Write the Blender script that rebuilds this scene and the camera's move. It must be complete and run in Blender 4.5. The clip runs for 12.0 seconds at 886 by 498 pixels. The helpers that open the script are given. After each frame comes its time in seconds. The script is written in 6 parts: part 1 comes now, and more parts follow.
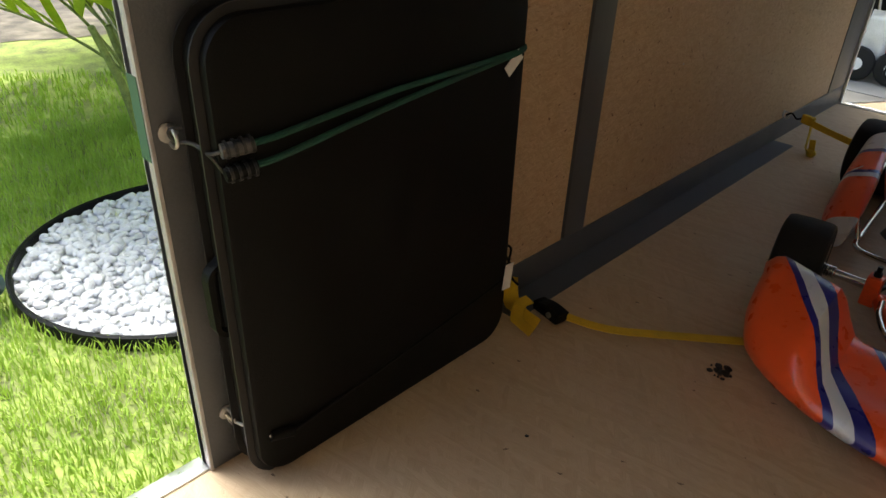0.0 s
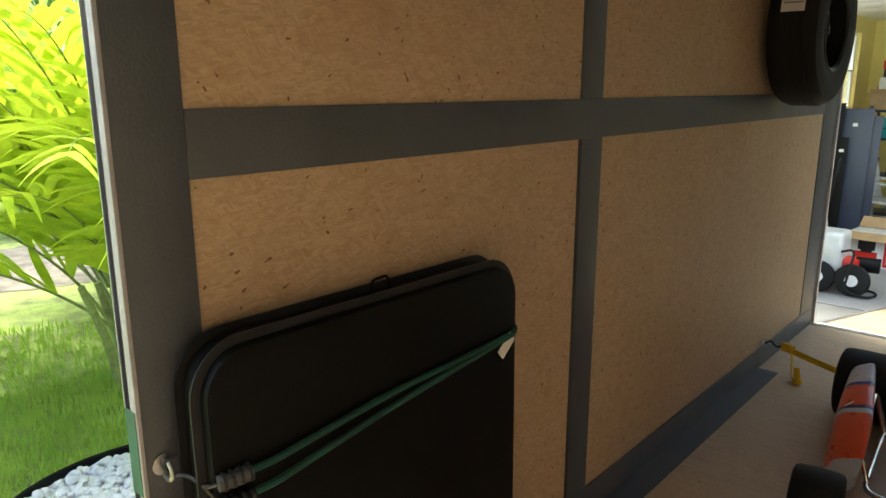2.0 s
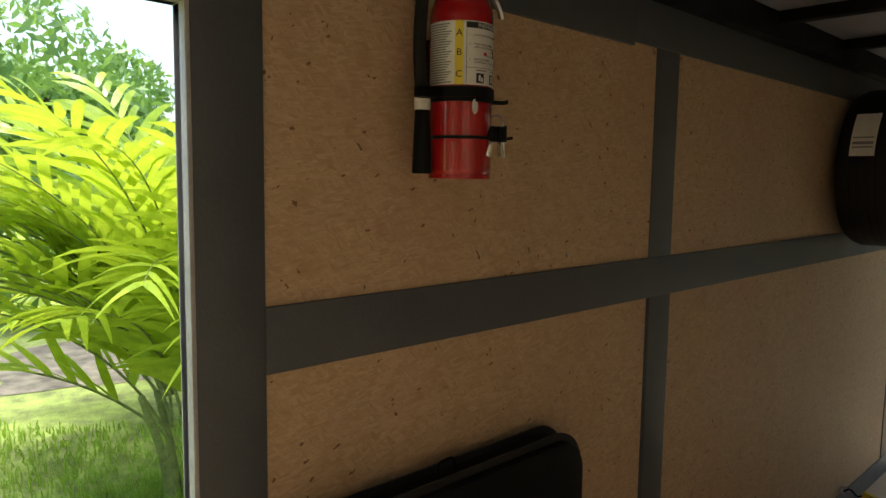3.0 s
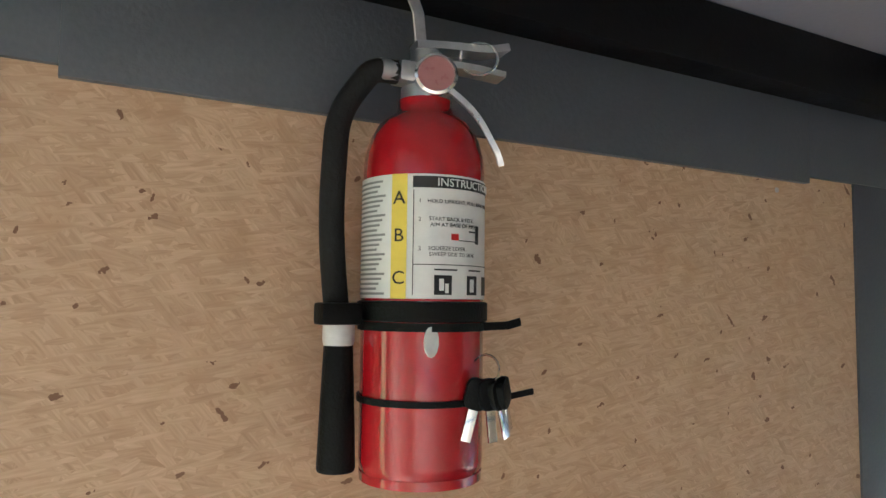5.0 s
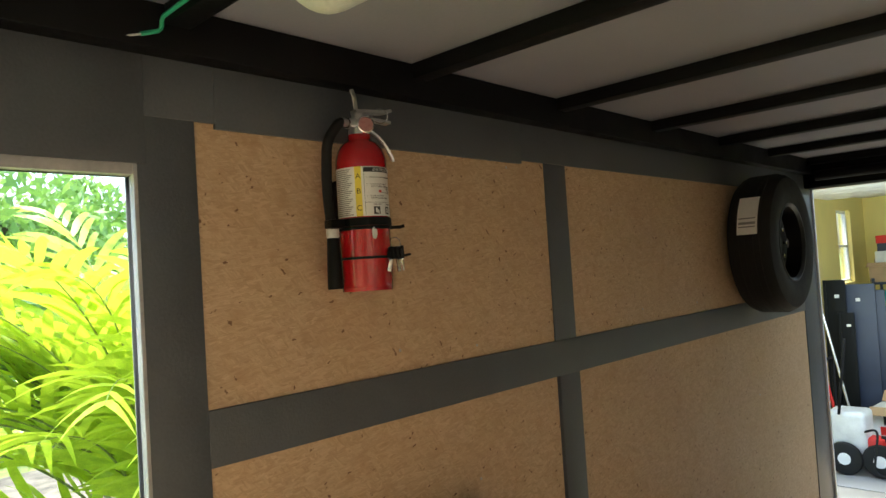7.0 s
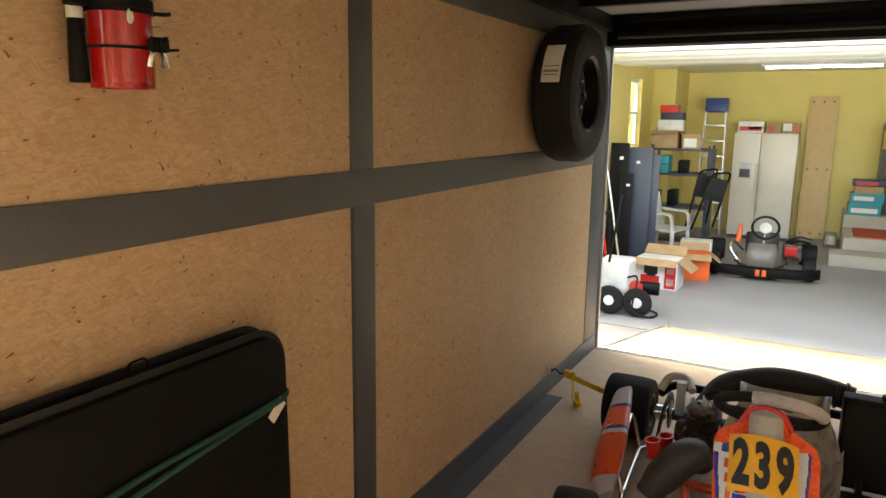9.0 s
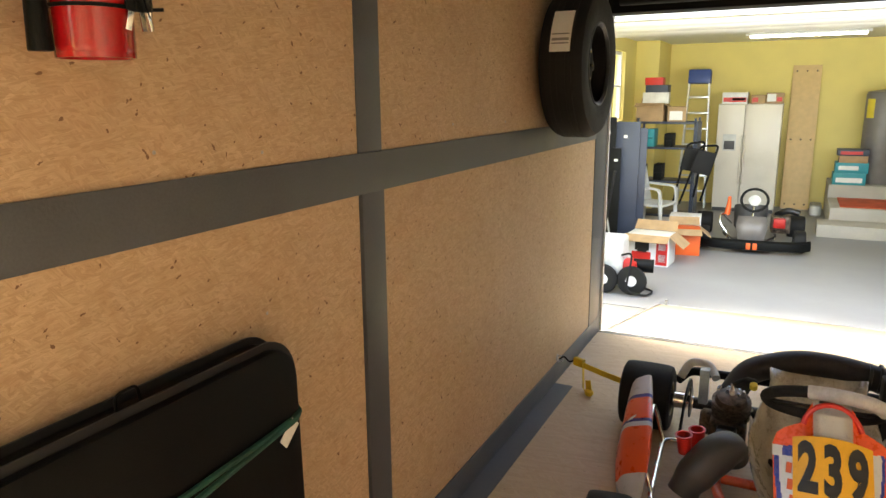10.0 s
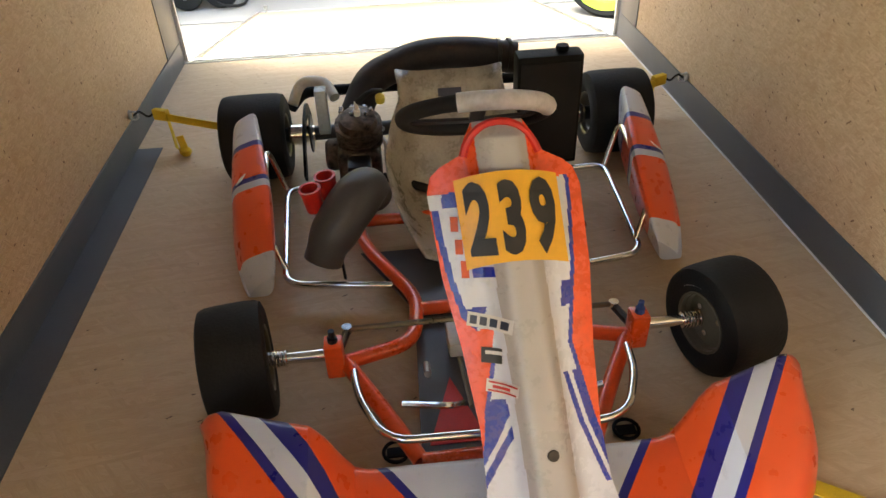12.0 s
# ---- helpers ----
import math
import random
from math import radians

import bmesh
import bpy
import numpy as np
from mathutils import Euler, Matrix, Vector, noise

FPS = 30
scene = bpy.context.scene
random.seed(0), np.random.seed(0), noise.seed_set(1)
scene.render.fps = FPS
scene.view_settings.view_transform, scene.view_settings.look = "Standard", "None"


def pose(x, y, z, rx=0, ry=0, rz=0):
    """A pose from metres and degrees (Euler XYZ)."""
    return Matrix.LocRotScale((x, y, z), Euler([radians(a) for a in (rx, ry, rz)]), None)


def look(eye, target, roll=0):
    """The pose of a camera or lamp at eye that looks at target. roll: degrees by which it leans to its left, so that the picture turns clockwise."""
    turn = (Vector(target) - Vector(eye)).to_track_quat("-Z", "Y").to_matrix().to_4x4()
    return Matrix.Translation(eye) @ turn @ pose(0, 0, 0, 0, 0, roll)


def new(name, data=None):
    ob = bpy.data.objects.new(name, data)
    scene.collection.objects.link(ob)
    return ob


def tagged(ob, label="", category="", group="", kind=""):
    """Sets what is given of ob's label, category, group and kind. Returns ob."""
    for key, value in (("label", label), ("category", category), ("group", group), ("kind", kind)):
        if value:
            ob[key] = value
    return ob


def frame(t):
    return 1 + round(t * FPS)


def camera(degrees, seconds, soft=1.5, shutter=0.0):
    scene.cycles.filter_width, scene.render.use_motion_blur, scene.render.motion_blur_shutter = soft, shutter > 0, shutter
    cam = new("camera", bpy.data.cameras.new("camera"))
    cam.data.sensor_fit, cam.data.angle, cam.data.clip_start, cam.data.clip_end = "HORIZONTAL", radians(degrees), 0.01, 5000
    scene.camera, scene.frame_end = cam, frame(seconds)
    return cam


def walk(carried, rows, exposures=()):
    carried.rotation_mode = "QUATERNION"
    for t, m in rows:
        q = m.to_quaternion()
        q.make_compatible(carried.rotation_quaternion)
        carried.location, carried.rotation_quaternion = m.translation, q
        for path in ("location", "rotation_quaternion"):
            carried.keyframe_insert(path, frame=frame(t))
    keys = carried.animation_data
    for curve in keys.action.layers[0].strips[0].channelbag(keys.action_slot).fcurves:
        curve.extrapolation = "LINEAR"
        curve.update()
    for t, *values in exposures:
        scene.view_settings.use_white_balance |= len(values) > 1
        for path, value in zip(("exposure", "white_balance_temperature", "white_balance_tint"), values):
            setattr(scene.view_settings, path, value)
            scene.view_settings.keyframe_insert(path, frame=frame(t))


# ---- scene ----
cam = camera(65.0, 12.0)

PATH = [
    (0, (1.048, -1.732, 1.158), (-0.133, -0.491, 0.161), 2.3),
    (0.5, (1.027, -1.731, 1.207), (-0.176, -0.418, 0.338), 1.0),
    (1, (1.004, -1.733, 1.233), (-0.212, -0.401, 0.411), 0.6),
    (1.5, (0.991, -1.717, 1.266), (-0.265, -0.334, 0.606), 0.6),
    (2, (0.977, -1.712, 1.31), (-0.319, -0.281, 0.861), -0.1),
    (2.5, (0.956, -1.698, 1.374), (-0.393, -0.271, 1.109), 0.8),
    (3, (0.931, -1.717, 1.475), (-0.498, -0.358, 1.277), 0.8),
    (3.5, (0.888, -1.607, 1.505), (-0.665, -0.352, 1.511), 0.2),
    (5.5, (0.59, -1.102, 1.647), (-1.174, -0.169, 1.781), 1.0),
    (6, (0.79, -1.296, 1.597), (-0.892, -0.225, 1.745), -0.6),
    (6.5, (1.0, -1.556, 1.536), (-0.57, -0.336, 1.744), -1.8),
    (6.7, (1.18, -1.815, 1.52), (-0.296, -0.485, 1.686), -3.2),
    (8.5, (1.226, -1.76, 1.47), (0.171, -0.084, 1.19), 0.2),
    (9, (1.178, -1.703, 1.436), (0.237, 0.021, 1.06), 0.7),
    (9.5, (1.048, -1.668, 1.429), (0.146, 0.069, 1.017), -0.2),
    (10, (0.973, -1.565, 1.423), (0.097, 0.18, 0.988), -0.5),
    (10.5, (0.944, -1.383, 1.394), (0.225, 0.401, 0.847), -1.2),
    (11, (0.915, -1.196, 1.355), (0.561, 0.634, 0.629), -1.1),
    (11.5, (0.915, -1.031, 1.295), (0.917, 0.737, 0.36), -0.9),
    (12, (0.941, -0.802, 1.185), (1.065, 0.811, 0.008), -2.1),
]
EXPOSURES = [(0, 1.5, 6400, 6), (0.5, 2.0, 6400, 6), (1.0, 2.0, 6400, 6), (1.5, 2.0, 6400, 2), (2.5, 1.85, 6400, 1), (3.0, 1.25, 6400, 1), (3.5, 1.1, 6500, 0), (4.4, 2.3, 5200, 0), (5.5, 3.25, 4500, 4), (6.0, 2.85, 4600, 0), (6.5, 2.15, 5300, -4), (7.5, 2.3, 6400, 4), (8.5, 2.5, 6900, 8), (9.0, 2.65, 7000, 8), (9.5, 2.9, 7000, 8), (10.5, 3.05, 6900, 6), (11.0, 3.0, 6600, 5), (12.0, 3.1, 6800, 6)]
walk(cam, [(t, look(eye, target, roll)) for t, eye, target, roll in PATH], EXPOSURES)

# ---------------------------------------------------------------- light
world = bpy.data.worlds.new("world")
scene.world = world
world.use_nodes = True
wn = world.node_tree
sky = wn.nodes.new("ShaderNodeTexSky")
sky.sky_type, sky.sun_disc = "NISHITA", False
sky.sun_elevation, sky.sun_rotation = radians(70), radians(-96)
sky.air_density, sky.dust_density, sky.ozone_density = 1.0, 3.0, 1.0
wn.links.new(sky.outputs[0], wn.nodes["Background"].inputs[0])
wn.nodes["Background"].inputs[1].default_value = 0.15
sun = bpy.data.lights.new("sun", "SUN")
sun.energy, sun.angle, sun.color = 2.5, radians(25), (1.0, 0.96, 0.9)
sun_ob = new("sun", sun)
sun_ob.matrix_world = look((-3.2, -0.3, 9), (0, 0, 0))


def sky_lamp(name, m, sx, sy, power, spread=180):
    """Daylight that comes in through an opening."""
    la = bpy.data.lights.new(name, "AREA")
    la.shape, la.size, la.size_y, la.energy, la.color = "RECTANGLE", sx, sy, power, (0.93, 0.97, 1.0)
    la.spread = radians(spread)
    ob = new(name, la)
    ob.matrix_world = m


sky_lamp("door_daylight", look((-0.03, -2.02, 0.9), (1.0, -2.02, 0.85)), 0.48, 1.55, 11, 115)
sky_lamp("garage_daylight", look((1.9, 4.46, 1.30), (1.9, 9.0, 1.2)), 5.4, 1.3, 21)


# ---------------------------------------------------------------- materials
def mat(name, color, rough=0.6, metal=0.0, vary=0.12, scale=8.0, bump=0.0, fine=120.0, coat=0.0, color2=None, rand=0.0, spec=0.5):
    """A surface with variation at two scales, and optional fine relief."""
    m = bpy.data.materials.new(name)
    m.use_nodes = True
    nt = m.node_tree
    b = nt.nodes["Principled BSDF"]
    tc = nt.nodes.new("ShaderNodeTexCoord")
    n1 = nt.nodes.new("ShaderNodeTexNoise")
    n1.inputs["Scale"].default_value, n1.inputs["Detail"].default_value = scale, 5.0
    n2 = nt.nodes.new("ShaderNodeTexNoise")
    n2.inputs["Scale"].default_value, n2.inputs["Detail"].default_value = fine, 3.0
    nt.links.new(tc.outputs["Object"], n1.inputs["Vector"])
    nt.links.new(tc.outputs["Object"], n2.inputs["Vector"])
    add = nt.nodes.new("ShaderNodeMath")
    add.operation = "ADD"
    half = nt.nodes.new("ShaderNodeMath")
    half.operation, half.inputs[1].default_value = "MULTIPLY", 0.5
    nt.links.new(n1.outputs[0], add.inputs[0])
    nt.links.new(n2.outputs[0], half.inputs[0])
    nt.links.new(half.outputs[0], add.inputs[1])
    ramp = nt.nodes.new("ShaderNodeValToRGB")
    c2 = color2 if color2 else tuple(c * (1 - 2 * vary) for c in color)
    ramp.color_ramp.elements[0].position, ramp.color_ramp.elements[1].position = 0.5, 0.95
    ramp.color_ramp.elements[0].color = (*c2, 1)
    ramp.color_ramp.elements[1].color = (*[min(1, c * (1 + vary * 0.6)) for c in color], 1)
    nt.links.new(add.outputs[0], ramp.inputs[0])
    out = ramp.outputs[0]
    if rand:
        oi = nt.nodes.new("ShaderNodeObjectInfo")
        hsv = nt.nodes.new("ShaderNodeHueSaturation")
        mr = nt.nodes.new("ShaderNodeMapRange")
        mr.inputs["To Min"].default_value, mr.inputs["To Max"].default_value = 1 - rand, 1 + rand
        nt.links.new(oi.outputs["Random"], mr.inputs["Value"])
        nt.links.new(mr.outputs[0], hsv.inputs["Value"])
        nt.links.new(out, hsv.inputs["Color"])
        out = hsv.outputs[0]
    nt.links.new(out, b.inputs["Base Color"])
    rr = nt.nodes.new("ShaderNodeMapRange")
    rr.inputs["From Min"].default_value, rr.inputs["From Max"].default_value = 0.45, 1.05
    rr.inputs["To Min"].default_value, rr.inputs["To Max"].default_value = max(0.02, rough - 0.1), min(1, rough + 0.1)
    nt.links.new(add.outputs[0], rr.inputs["Value"])
    nt.links.new(rr.outputs[0], b.inputs["Roughness"])
    b.inputs["Metallic"].default_value = metal
    b.inputs["Specular IOR Level"].default_value = spec
    b.inputs["Coat Weight"].default_value = coat
    if bump:
        bp = nt.nodes.new("ShaderNodeBump")
        bp.inputs["Strength"].default_value, bp.inputs["Distance"].default_value = bump, 0.004
        nt.links.new(n2.outputs[0], bp.inputs["Height"])
        nt.links.new(bp.outputs[0], b.inputs["Normal"])
    return m


def osb_material(name, base, dark, strand=(0.034, 0.0075), contrast=1.0, chips=0.80):
    """Pressed wood: overlapping strands laid in many directions, fine grain, smudges and dark chips."""
    m = bpy.data.materials.new(name)
    m.use_nodes = True
    nt = m.node_tree
    L, N = nt.links.new, nt.nodes.new
    b = nt.nodes["Principled BSDF"]
    tc = N("ShaderNodeTexCoord")
    face = tc.outputs["Object"]
    if name == "osb_wall":
        sp, cb = N("ShaderNodeSeparateXYZ"), N("ShaderNodeCombineXYZ")
        L(face, sp.inputs[0])
        L(sp.outputs[1], cb.inputs[0])
        L(sp.outputs[2], cb.inputs[1])
        face = cb.outputs[0]

    def math_node(op, u, v, w=None):
        n = N("ShaderNodeMath")
        n.operation = op
        for i, x in enumerate((u, v, w)):
            if x is None:
                continue
            if isinstance(x, (int, float)):
                n.inputs[i].default_value = x
            else:
                L(x, n.inputs[i])
        return n.outputs[0]

    def laid(angle, sx, sy, shift):
        mp = N("ShaderNodeMapping")
        mp.vector_type = "TEXTURE"
        mp.inputs["Rotation"].default_value = (0, 0, radians(angle))
        mp.inputs["Scale"].default_value = (sx, sy, 1)
        mp.inputs["Location"].default_value = (shift, shift * 0.7, 0)
        L(face, mp.inputs["Vector"])
        return mp.outputs[0]

    tone = None
    for k, (ang, f) in enumerate(((4, 1.0), (72, 0.8), (-38, 0.9), (24, 0.8), (-14, 1.1), (128, 0.7), (8, 0.6))):
        where = laid(ang, strand[0] * f, strand[1] * f, 0.37 * k)
        v = N("ShaderNodeTexVoronoi")
        v.voronoi_dimensions = "2D"
        v.inputs["Scale"].default_value = 1.0
        L(where, v.inputs["Vector"])
        sep = N("ShaderNodeSeparateColor")
        L(v.outputs["Color"], sep.inputs[0])
        g = N("ShaderNodeTexNoise")
        g.noise_dimensions = "2D"
        g.inputs["Scale"].default_value, g.inputs["Detail"].default_value = 1.0, 3.0
        L(laid(ang, 0.030, 0.0022, 0.11 * k), g.inputs["Vector"])
        here = math_node("MULTIPLY_ADD", g.outputs[0], 0.70, math_node("MULTIPLY", sep.outputs[1], 0.30))
        if tone is None:
            tone = here
            continue
        on = math_node("GREATER_THAN", sep.outputs[0], 0.58)
        mx = N("ShaderNodeMix")
        L(on, mx.inputs["Factor"])
        L(tone, mx.inputs["A"])
        L(here, mx.inputs["B"])
        tone = mx.outputs["Result"]
    ramp = N("ShaderNodeValToRGB")
    e = ramp.color_ramp.elements
    e[0].position, e[1].position = 0.22, 0.80
    e[0].color = (base[0] * (1 - 0.24 * contrast), base[1] * (1 - 0.30 * contrast), base[2] * (1 - 0.38 * contrast), 1)
    e[1].color = (*[min(1, c * (1 + 0.20 * contrast)) for c in base], 1)
    L(tone, ramp.inputs[0])
    color = ramp.outputs[0]
    # soft stains, and smaller brown smudges
    for scale, lo, hi, most in ((3.0, 0.35, 0.75, 0.35), (17.0, 0.56, 0.74, 0.55)):
        n1 = N("ShaderNodeTexNoise")
        n1.inputs["Scale"].default_value, n1.inputs["Detail"].default_value = scale, 4.0
        L(tc.outputs["Object"], n1.inputs["Vector"])
        st = N("ShaderNodeMapRange")
        st.inputs["From Min"].default_value, st.inputs["From Max"].default_value = lo, hi
        st.inputs["To Min"].default_value, st.inputs["To Max"].default_value = 0.0, most * contrast
        L(n1.outputs[0], st.inputs["Value"])
        mix = N("ShaderNodeMix")
        mix.data_type = "RGBA"
        L(st.outputs[0], mix.inputs["Factor"])
        L(color, mix.inputs["A"])
        mix.inputs["B"].default_value = (base[0] * 0.78, base[1] * 0.68, base[2] * 0.56, 1)
        color = mix.outputs["Result"]
    # dark chips: a few cells of coarse patterns, each a small slanted fleck
    wob = N("ShaderNodeTexNoise")
    wob.inputs["Scale"].default_value = 130
    L(tc.outputs["Object"], wob.inputs["Vector"])
    for ang, sx, sy, few in ((23, 0.062, 0.026, chips), (-52, 0.085, 0.030, chips + 0.08), (80, 0.05, 0.022, chips + 0.14)):
        v = N("ShaderNodeTexVoronoi")
        v.voronoi_dimensions = "2D"
        v.inputs["Scale"].default_value = 1.0
        L(laid(ang, sx, sy, ang * 0.013), v.inputs["Vector"])
        pick = N("ShaderNodeSeparateColor")
        L(v.outputs["Color"], pick.inputs[0])
        size = math_node("MULTIPLY_ADD", pick.outputs[2], 0.075, 0.24)
        near = math_node("LESS_THAN", math_node("MULTIPLY_ADD", wob.outputs[0], 0.45, v.outputs["Distance"]), size)
        chip = math_node("MULTIPLY", near, math_node("GREATER_THAN", pick.outputs[0], few))
        mix2 = N("ShaderNodeMix")
        mix2.data_type = "RGBA"
        L(chip, mix2.inputs["Factor"])
        L(color, mix2.inputs["A"])
        mix2.inputs["B"].default_value = (*dark, 1)
        color = mix2.outputs["Result"]
    L(color, b.inputs["Base Color"])
    b.inputs["Roughness"].default_value = 0.58
    bp = N("ShaderNodeBump")
    bp.inputs["Strength"].default_value, bp.inputs["Distance"].default_value = 0.2, 0.0010
    L(tone, bp.inputs["Height"])
    L(bp.outputs[0], b.inputs["Normal"])
    return m


def stripe_material(name, vector, stops, rough=0.25, mirror_x=True):
    """Glossy plastic with vinyl stripes: colours along one direction of the part (|x| where it is mirrored)."""
    m = bpy.data.materials.new(name)
    m.use_nodes = True
    nt = m.node_tree
    L, N = nt.links.new, nt.nodes.new
    b = nt.nodes["Principled BSDF"]
    tc = N("ShaderNodeTexCoord")
    src = tc.outputs["Object"]
    if mirror_x:
        ab = N("ShaderNodeVectorMath")
        ab.operation = "ABSOLUTE"
        L(src, ab.inputs[0])
        sx, so = N("ShaderNodeSeparateXYZ"), N("ShaderNodeSeparateXYZ")
        L(ab.outputs[0], sx.inputs[0])
        L(src, so.inputs[0])
        cb = N("ShaderNodeCombineXYZ")
        L(sx.outputs[0], cb.inputs[0])
        L(so.outputs[1], cb.inputs[1])
        L(so.outputs[2], cb.inputs[2])
        src = cb.outputs[0]
    dot = N("ShaderNodeVectorMath")
    dot.operation = "DOT_PRODUCT"
    dot.inputs[1].default_value = vector
    L(src, dot.inputs[0])
    ramp = N("ShaderNodeValToRGB")
    ramp.color_ramp.interpolation = "CONSTANT"
    e = ramp.color_ramp.elements
    while len(e) > 1:
        e.remove(e[0])
    e[0].position, e[0].color = stops[0][0], (*stops[0][1], 1)
    for p, c in stops[1:]:
        e.new(p).color = (*c, 1)
    L(dot.outputs["Value"], ramp.inputs[0])
    n = N("ShaderNodeTexNoise")
    n.inputs["Scale"].default_value, n.inputs["Detail"].default_value = 30, 6
    L(tc.outputs["Object"], n.inputs["Vector"])
    dirt = N("ShaderNodeMix")
    dirt.data_type, dirt.blend_type = "RGBA", "MULTIPLY"
    dirt.inputs["Factor"].default_value = 0.08
    L(ramp.outputs[0], dirt.inputs["A"])
    L(n.outputs[0], dirt.inputs["B"])
    L(dirt.outputs["Result"], b.inputs["Base Color"])
    mr = N("ShaderNodeMapRange")
    mr.inputs["To Min"].default_value, mr.inputs["To Max"].default_value = rough - 0.08, rough + 0.2
    L(n.outputs[0], mr.inputs["Value"])
    L(mr.outputs[0], b.inputs["Roughness"])
    b.inputs["Coat Weight"].default_value = 0.3
    return m


ORANGE, BLUE, WHITE, SILVER = (0.85, 0.10, 0.02), (0.02, 0.02, 0.22), (0.64, 0.68, 0.76), (0.44, 0.43, 0.42)
M = {}
M["osb"] = osb_material("osb_wall", (0.535, 0.39, 0.25), (0.19, 0.10, 0.05))
M["ply"] = osb_material("ply_floor", (0.50, 0.385, 0.255), (0.16, 0.11, 0.07), (0.24, 0.020), 0.55, 0.93)
M["grey"] = mat("grey_paint", (0.080, 0.088, 0.100), 0.42, vary=0.12, scale=5, bump=0.12, fine=180)
M["black_steel"] = mat("black_steel", (0.005, 0.005, 0.006), 0.55, vary=0.2, bump=0.1, spec=0.15)
M["jamb"] = mat("jamb_paint", (0.42, 0.41, 0.41), 0.5, vary=0.12, scale=12)
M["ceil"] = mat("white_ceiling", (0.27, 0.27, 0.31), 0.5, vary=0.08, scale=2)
M["alu"] = mat("aluminium", (0.62, 0.63, 0.65), 0.35, 1.0, vary=0.1, scale=20)
M["galv"] = mat("galvanised", (0.5, 0.5, 0.5), 0.42, 0.9, vary=0.15, scale=30)
M["chrome"] = mat("chrome", (0.75, 0.75, 0.74), 0.15, 1.0, vary=0.08, scale=40)
M["black_plastic"] = mat("black_plastic", (0.006, 0.0065, 0.0065), 0.5, vary=0.2, bump=0.25, fine=400, spec=0.12)
M["black_fabric"] = mat("black_woven", (0.008, 0.008, 0.009), 0.8, vary=0.2, bump=0.4, fine=600)
M["grey_plastic"] = mat("grey_plastic", (0.07, 0.07, 0.073), 0.45, vary=0.15, bump=0.15, fine=250)
M["rubber"] = mat("rubber", (0.010, 0.010, 0.010), 0.7, vary=0.3, scale=14, bump=0.35, fine=160, spec=0.3)
M["red"] = mat("red_enamel", (0.36, 0.005, 0.009), 0.18, vary=0.08, coat=0.5)
M["red_plastic"] = mat("red_plastic", (0.55, 0.02, 0.015), 0.4, vary=0.1)
M["white"] = mat("white_paint", (0.75, 0.75, 0.74), 0.4, vary=0.05)
M["label"] = mat("label_white", (0.72, 0.72, 0.70), 0.45, vary=0.06)
M["ink"] = mat("ink", (0.012, 0.012, 0.012), 0.5)
M["ink_grey"] = mat("ink_grey", (0.25, 0.25, 0.25), 0.5)
M["yellow_lab"] = mat("yellow_label", (0.75, 0.60, 0.06), 0.45, vary=0.05)
M["strap"] = mat("yellow_webbing", (0.70, 0.48, 0.02), 0.75, vary=0.2, bump=0.5, fine=500)
M["bungee"] = mat("green_cord", (0.012, 0.08, 0.055), 0.8, vary=0.4, bump=0.6, fine=350, color2=(0.004, 0.02, 0.015))
M["frame_orange"] = mat("orange_frame", (0.85, 0.10, 0.02), 0.3, vary=0.1, coat=0.4)
M["white_plastic"] = mat("white_plastic", (0.62, 0.62, 0.60), 0.38, vary=0.12)
M["seat"] = mat("seat_fibreglass", (0.40, 0.37, 0.30), 0.3, vary=0.15, scale=18, coat=0.3)
M["engine"] = mat("engine_alloy", (0.16, 0.12, 0.09), 0.5, 0.6, vary=0.5, scale=30, bump=0.4, fine=90)
M["steel_dark"] = mat("dark_steel", (0.06, 0.06, 0.06), 0.4, 0.8, vary=0.3)
M["gold"] = mat("magnesium_gold", (0.17, 0.15, 0.11), 0.35, 0.6, vary=0.15)
M["concrete"] = mat("garage_concrete", (0.29, 0.29, 0.29), 0.5, vary=0.12, scale=1.2, bump=0.1)
M["step_concrete"] = mat("step_concrete", (0.46, 0.43, 0.37), 0.8, vary=0.08, scale=3, bump=0.2)
M["drive"] = mat("concrete_drive", (0.22, 0.21, 0.19), 0.8, vary=0.15, scale=2, bump=0.3)
M["yellow_wall"] = mat("yellow_wall", (0.78, 0.65, 0.23), 0.7, vary=0.03, scale=3, bump=0.15)
M["wood"] = mat("pine_board", (0.68, 0.48, 0.23), 0.55, vary=0.06, scale=12, bump=0.2)
M["ramp_wood"] = mat("ramp_plywood", (0.36, 0.27, 0.17), 0.7, vary=0.12, scale=6, bump=0.3)
M["cream"] = mat("cream_enamel", (0.72, 0.67, 0.58), 0.3, vary=0.015, scale=2)
M["cardboard"] = mat("cardboard", (0.42, 0.28, 0.15), 0.8, vary=0.12)
M["teal"] = mat("teal_box", (0.02, 0.28, 0.33), 0.5, vary=0.1)
M["navy"] = mat("navy_paint", (0.03, 0.04, 0.07), 0.45, vary=0.1)
M["tank_grey"] = mat("tank_grey", (0.18, 0.165, 0.155), 0.4, vary=0.08)
M["mat_red"] = mat("red_mat", (0.52, 0.09, 0.035), 0.95, vary=0.2, bump=0.6, fine=300)
M["blue_plastic"] = mat("blue_plastic", (0.03, 0.07, 0.28), 0.4, vary=0.08)
M["jeep_body"] = mat("green_grey_paint", (0.10, 0.095, 0.07), 0.4, vary=0.1, coat=0.3)
M["lime"] = mat("lime_rim", (0.55, 0.85, 0.05), 0.4, vary=0.08)
M["purple"] = mat("purple_cloth", (0.035, 0.026, 0.065), 0.85, vary=0.2)
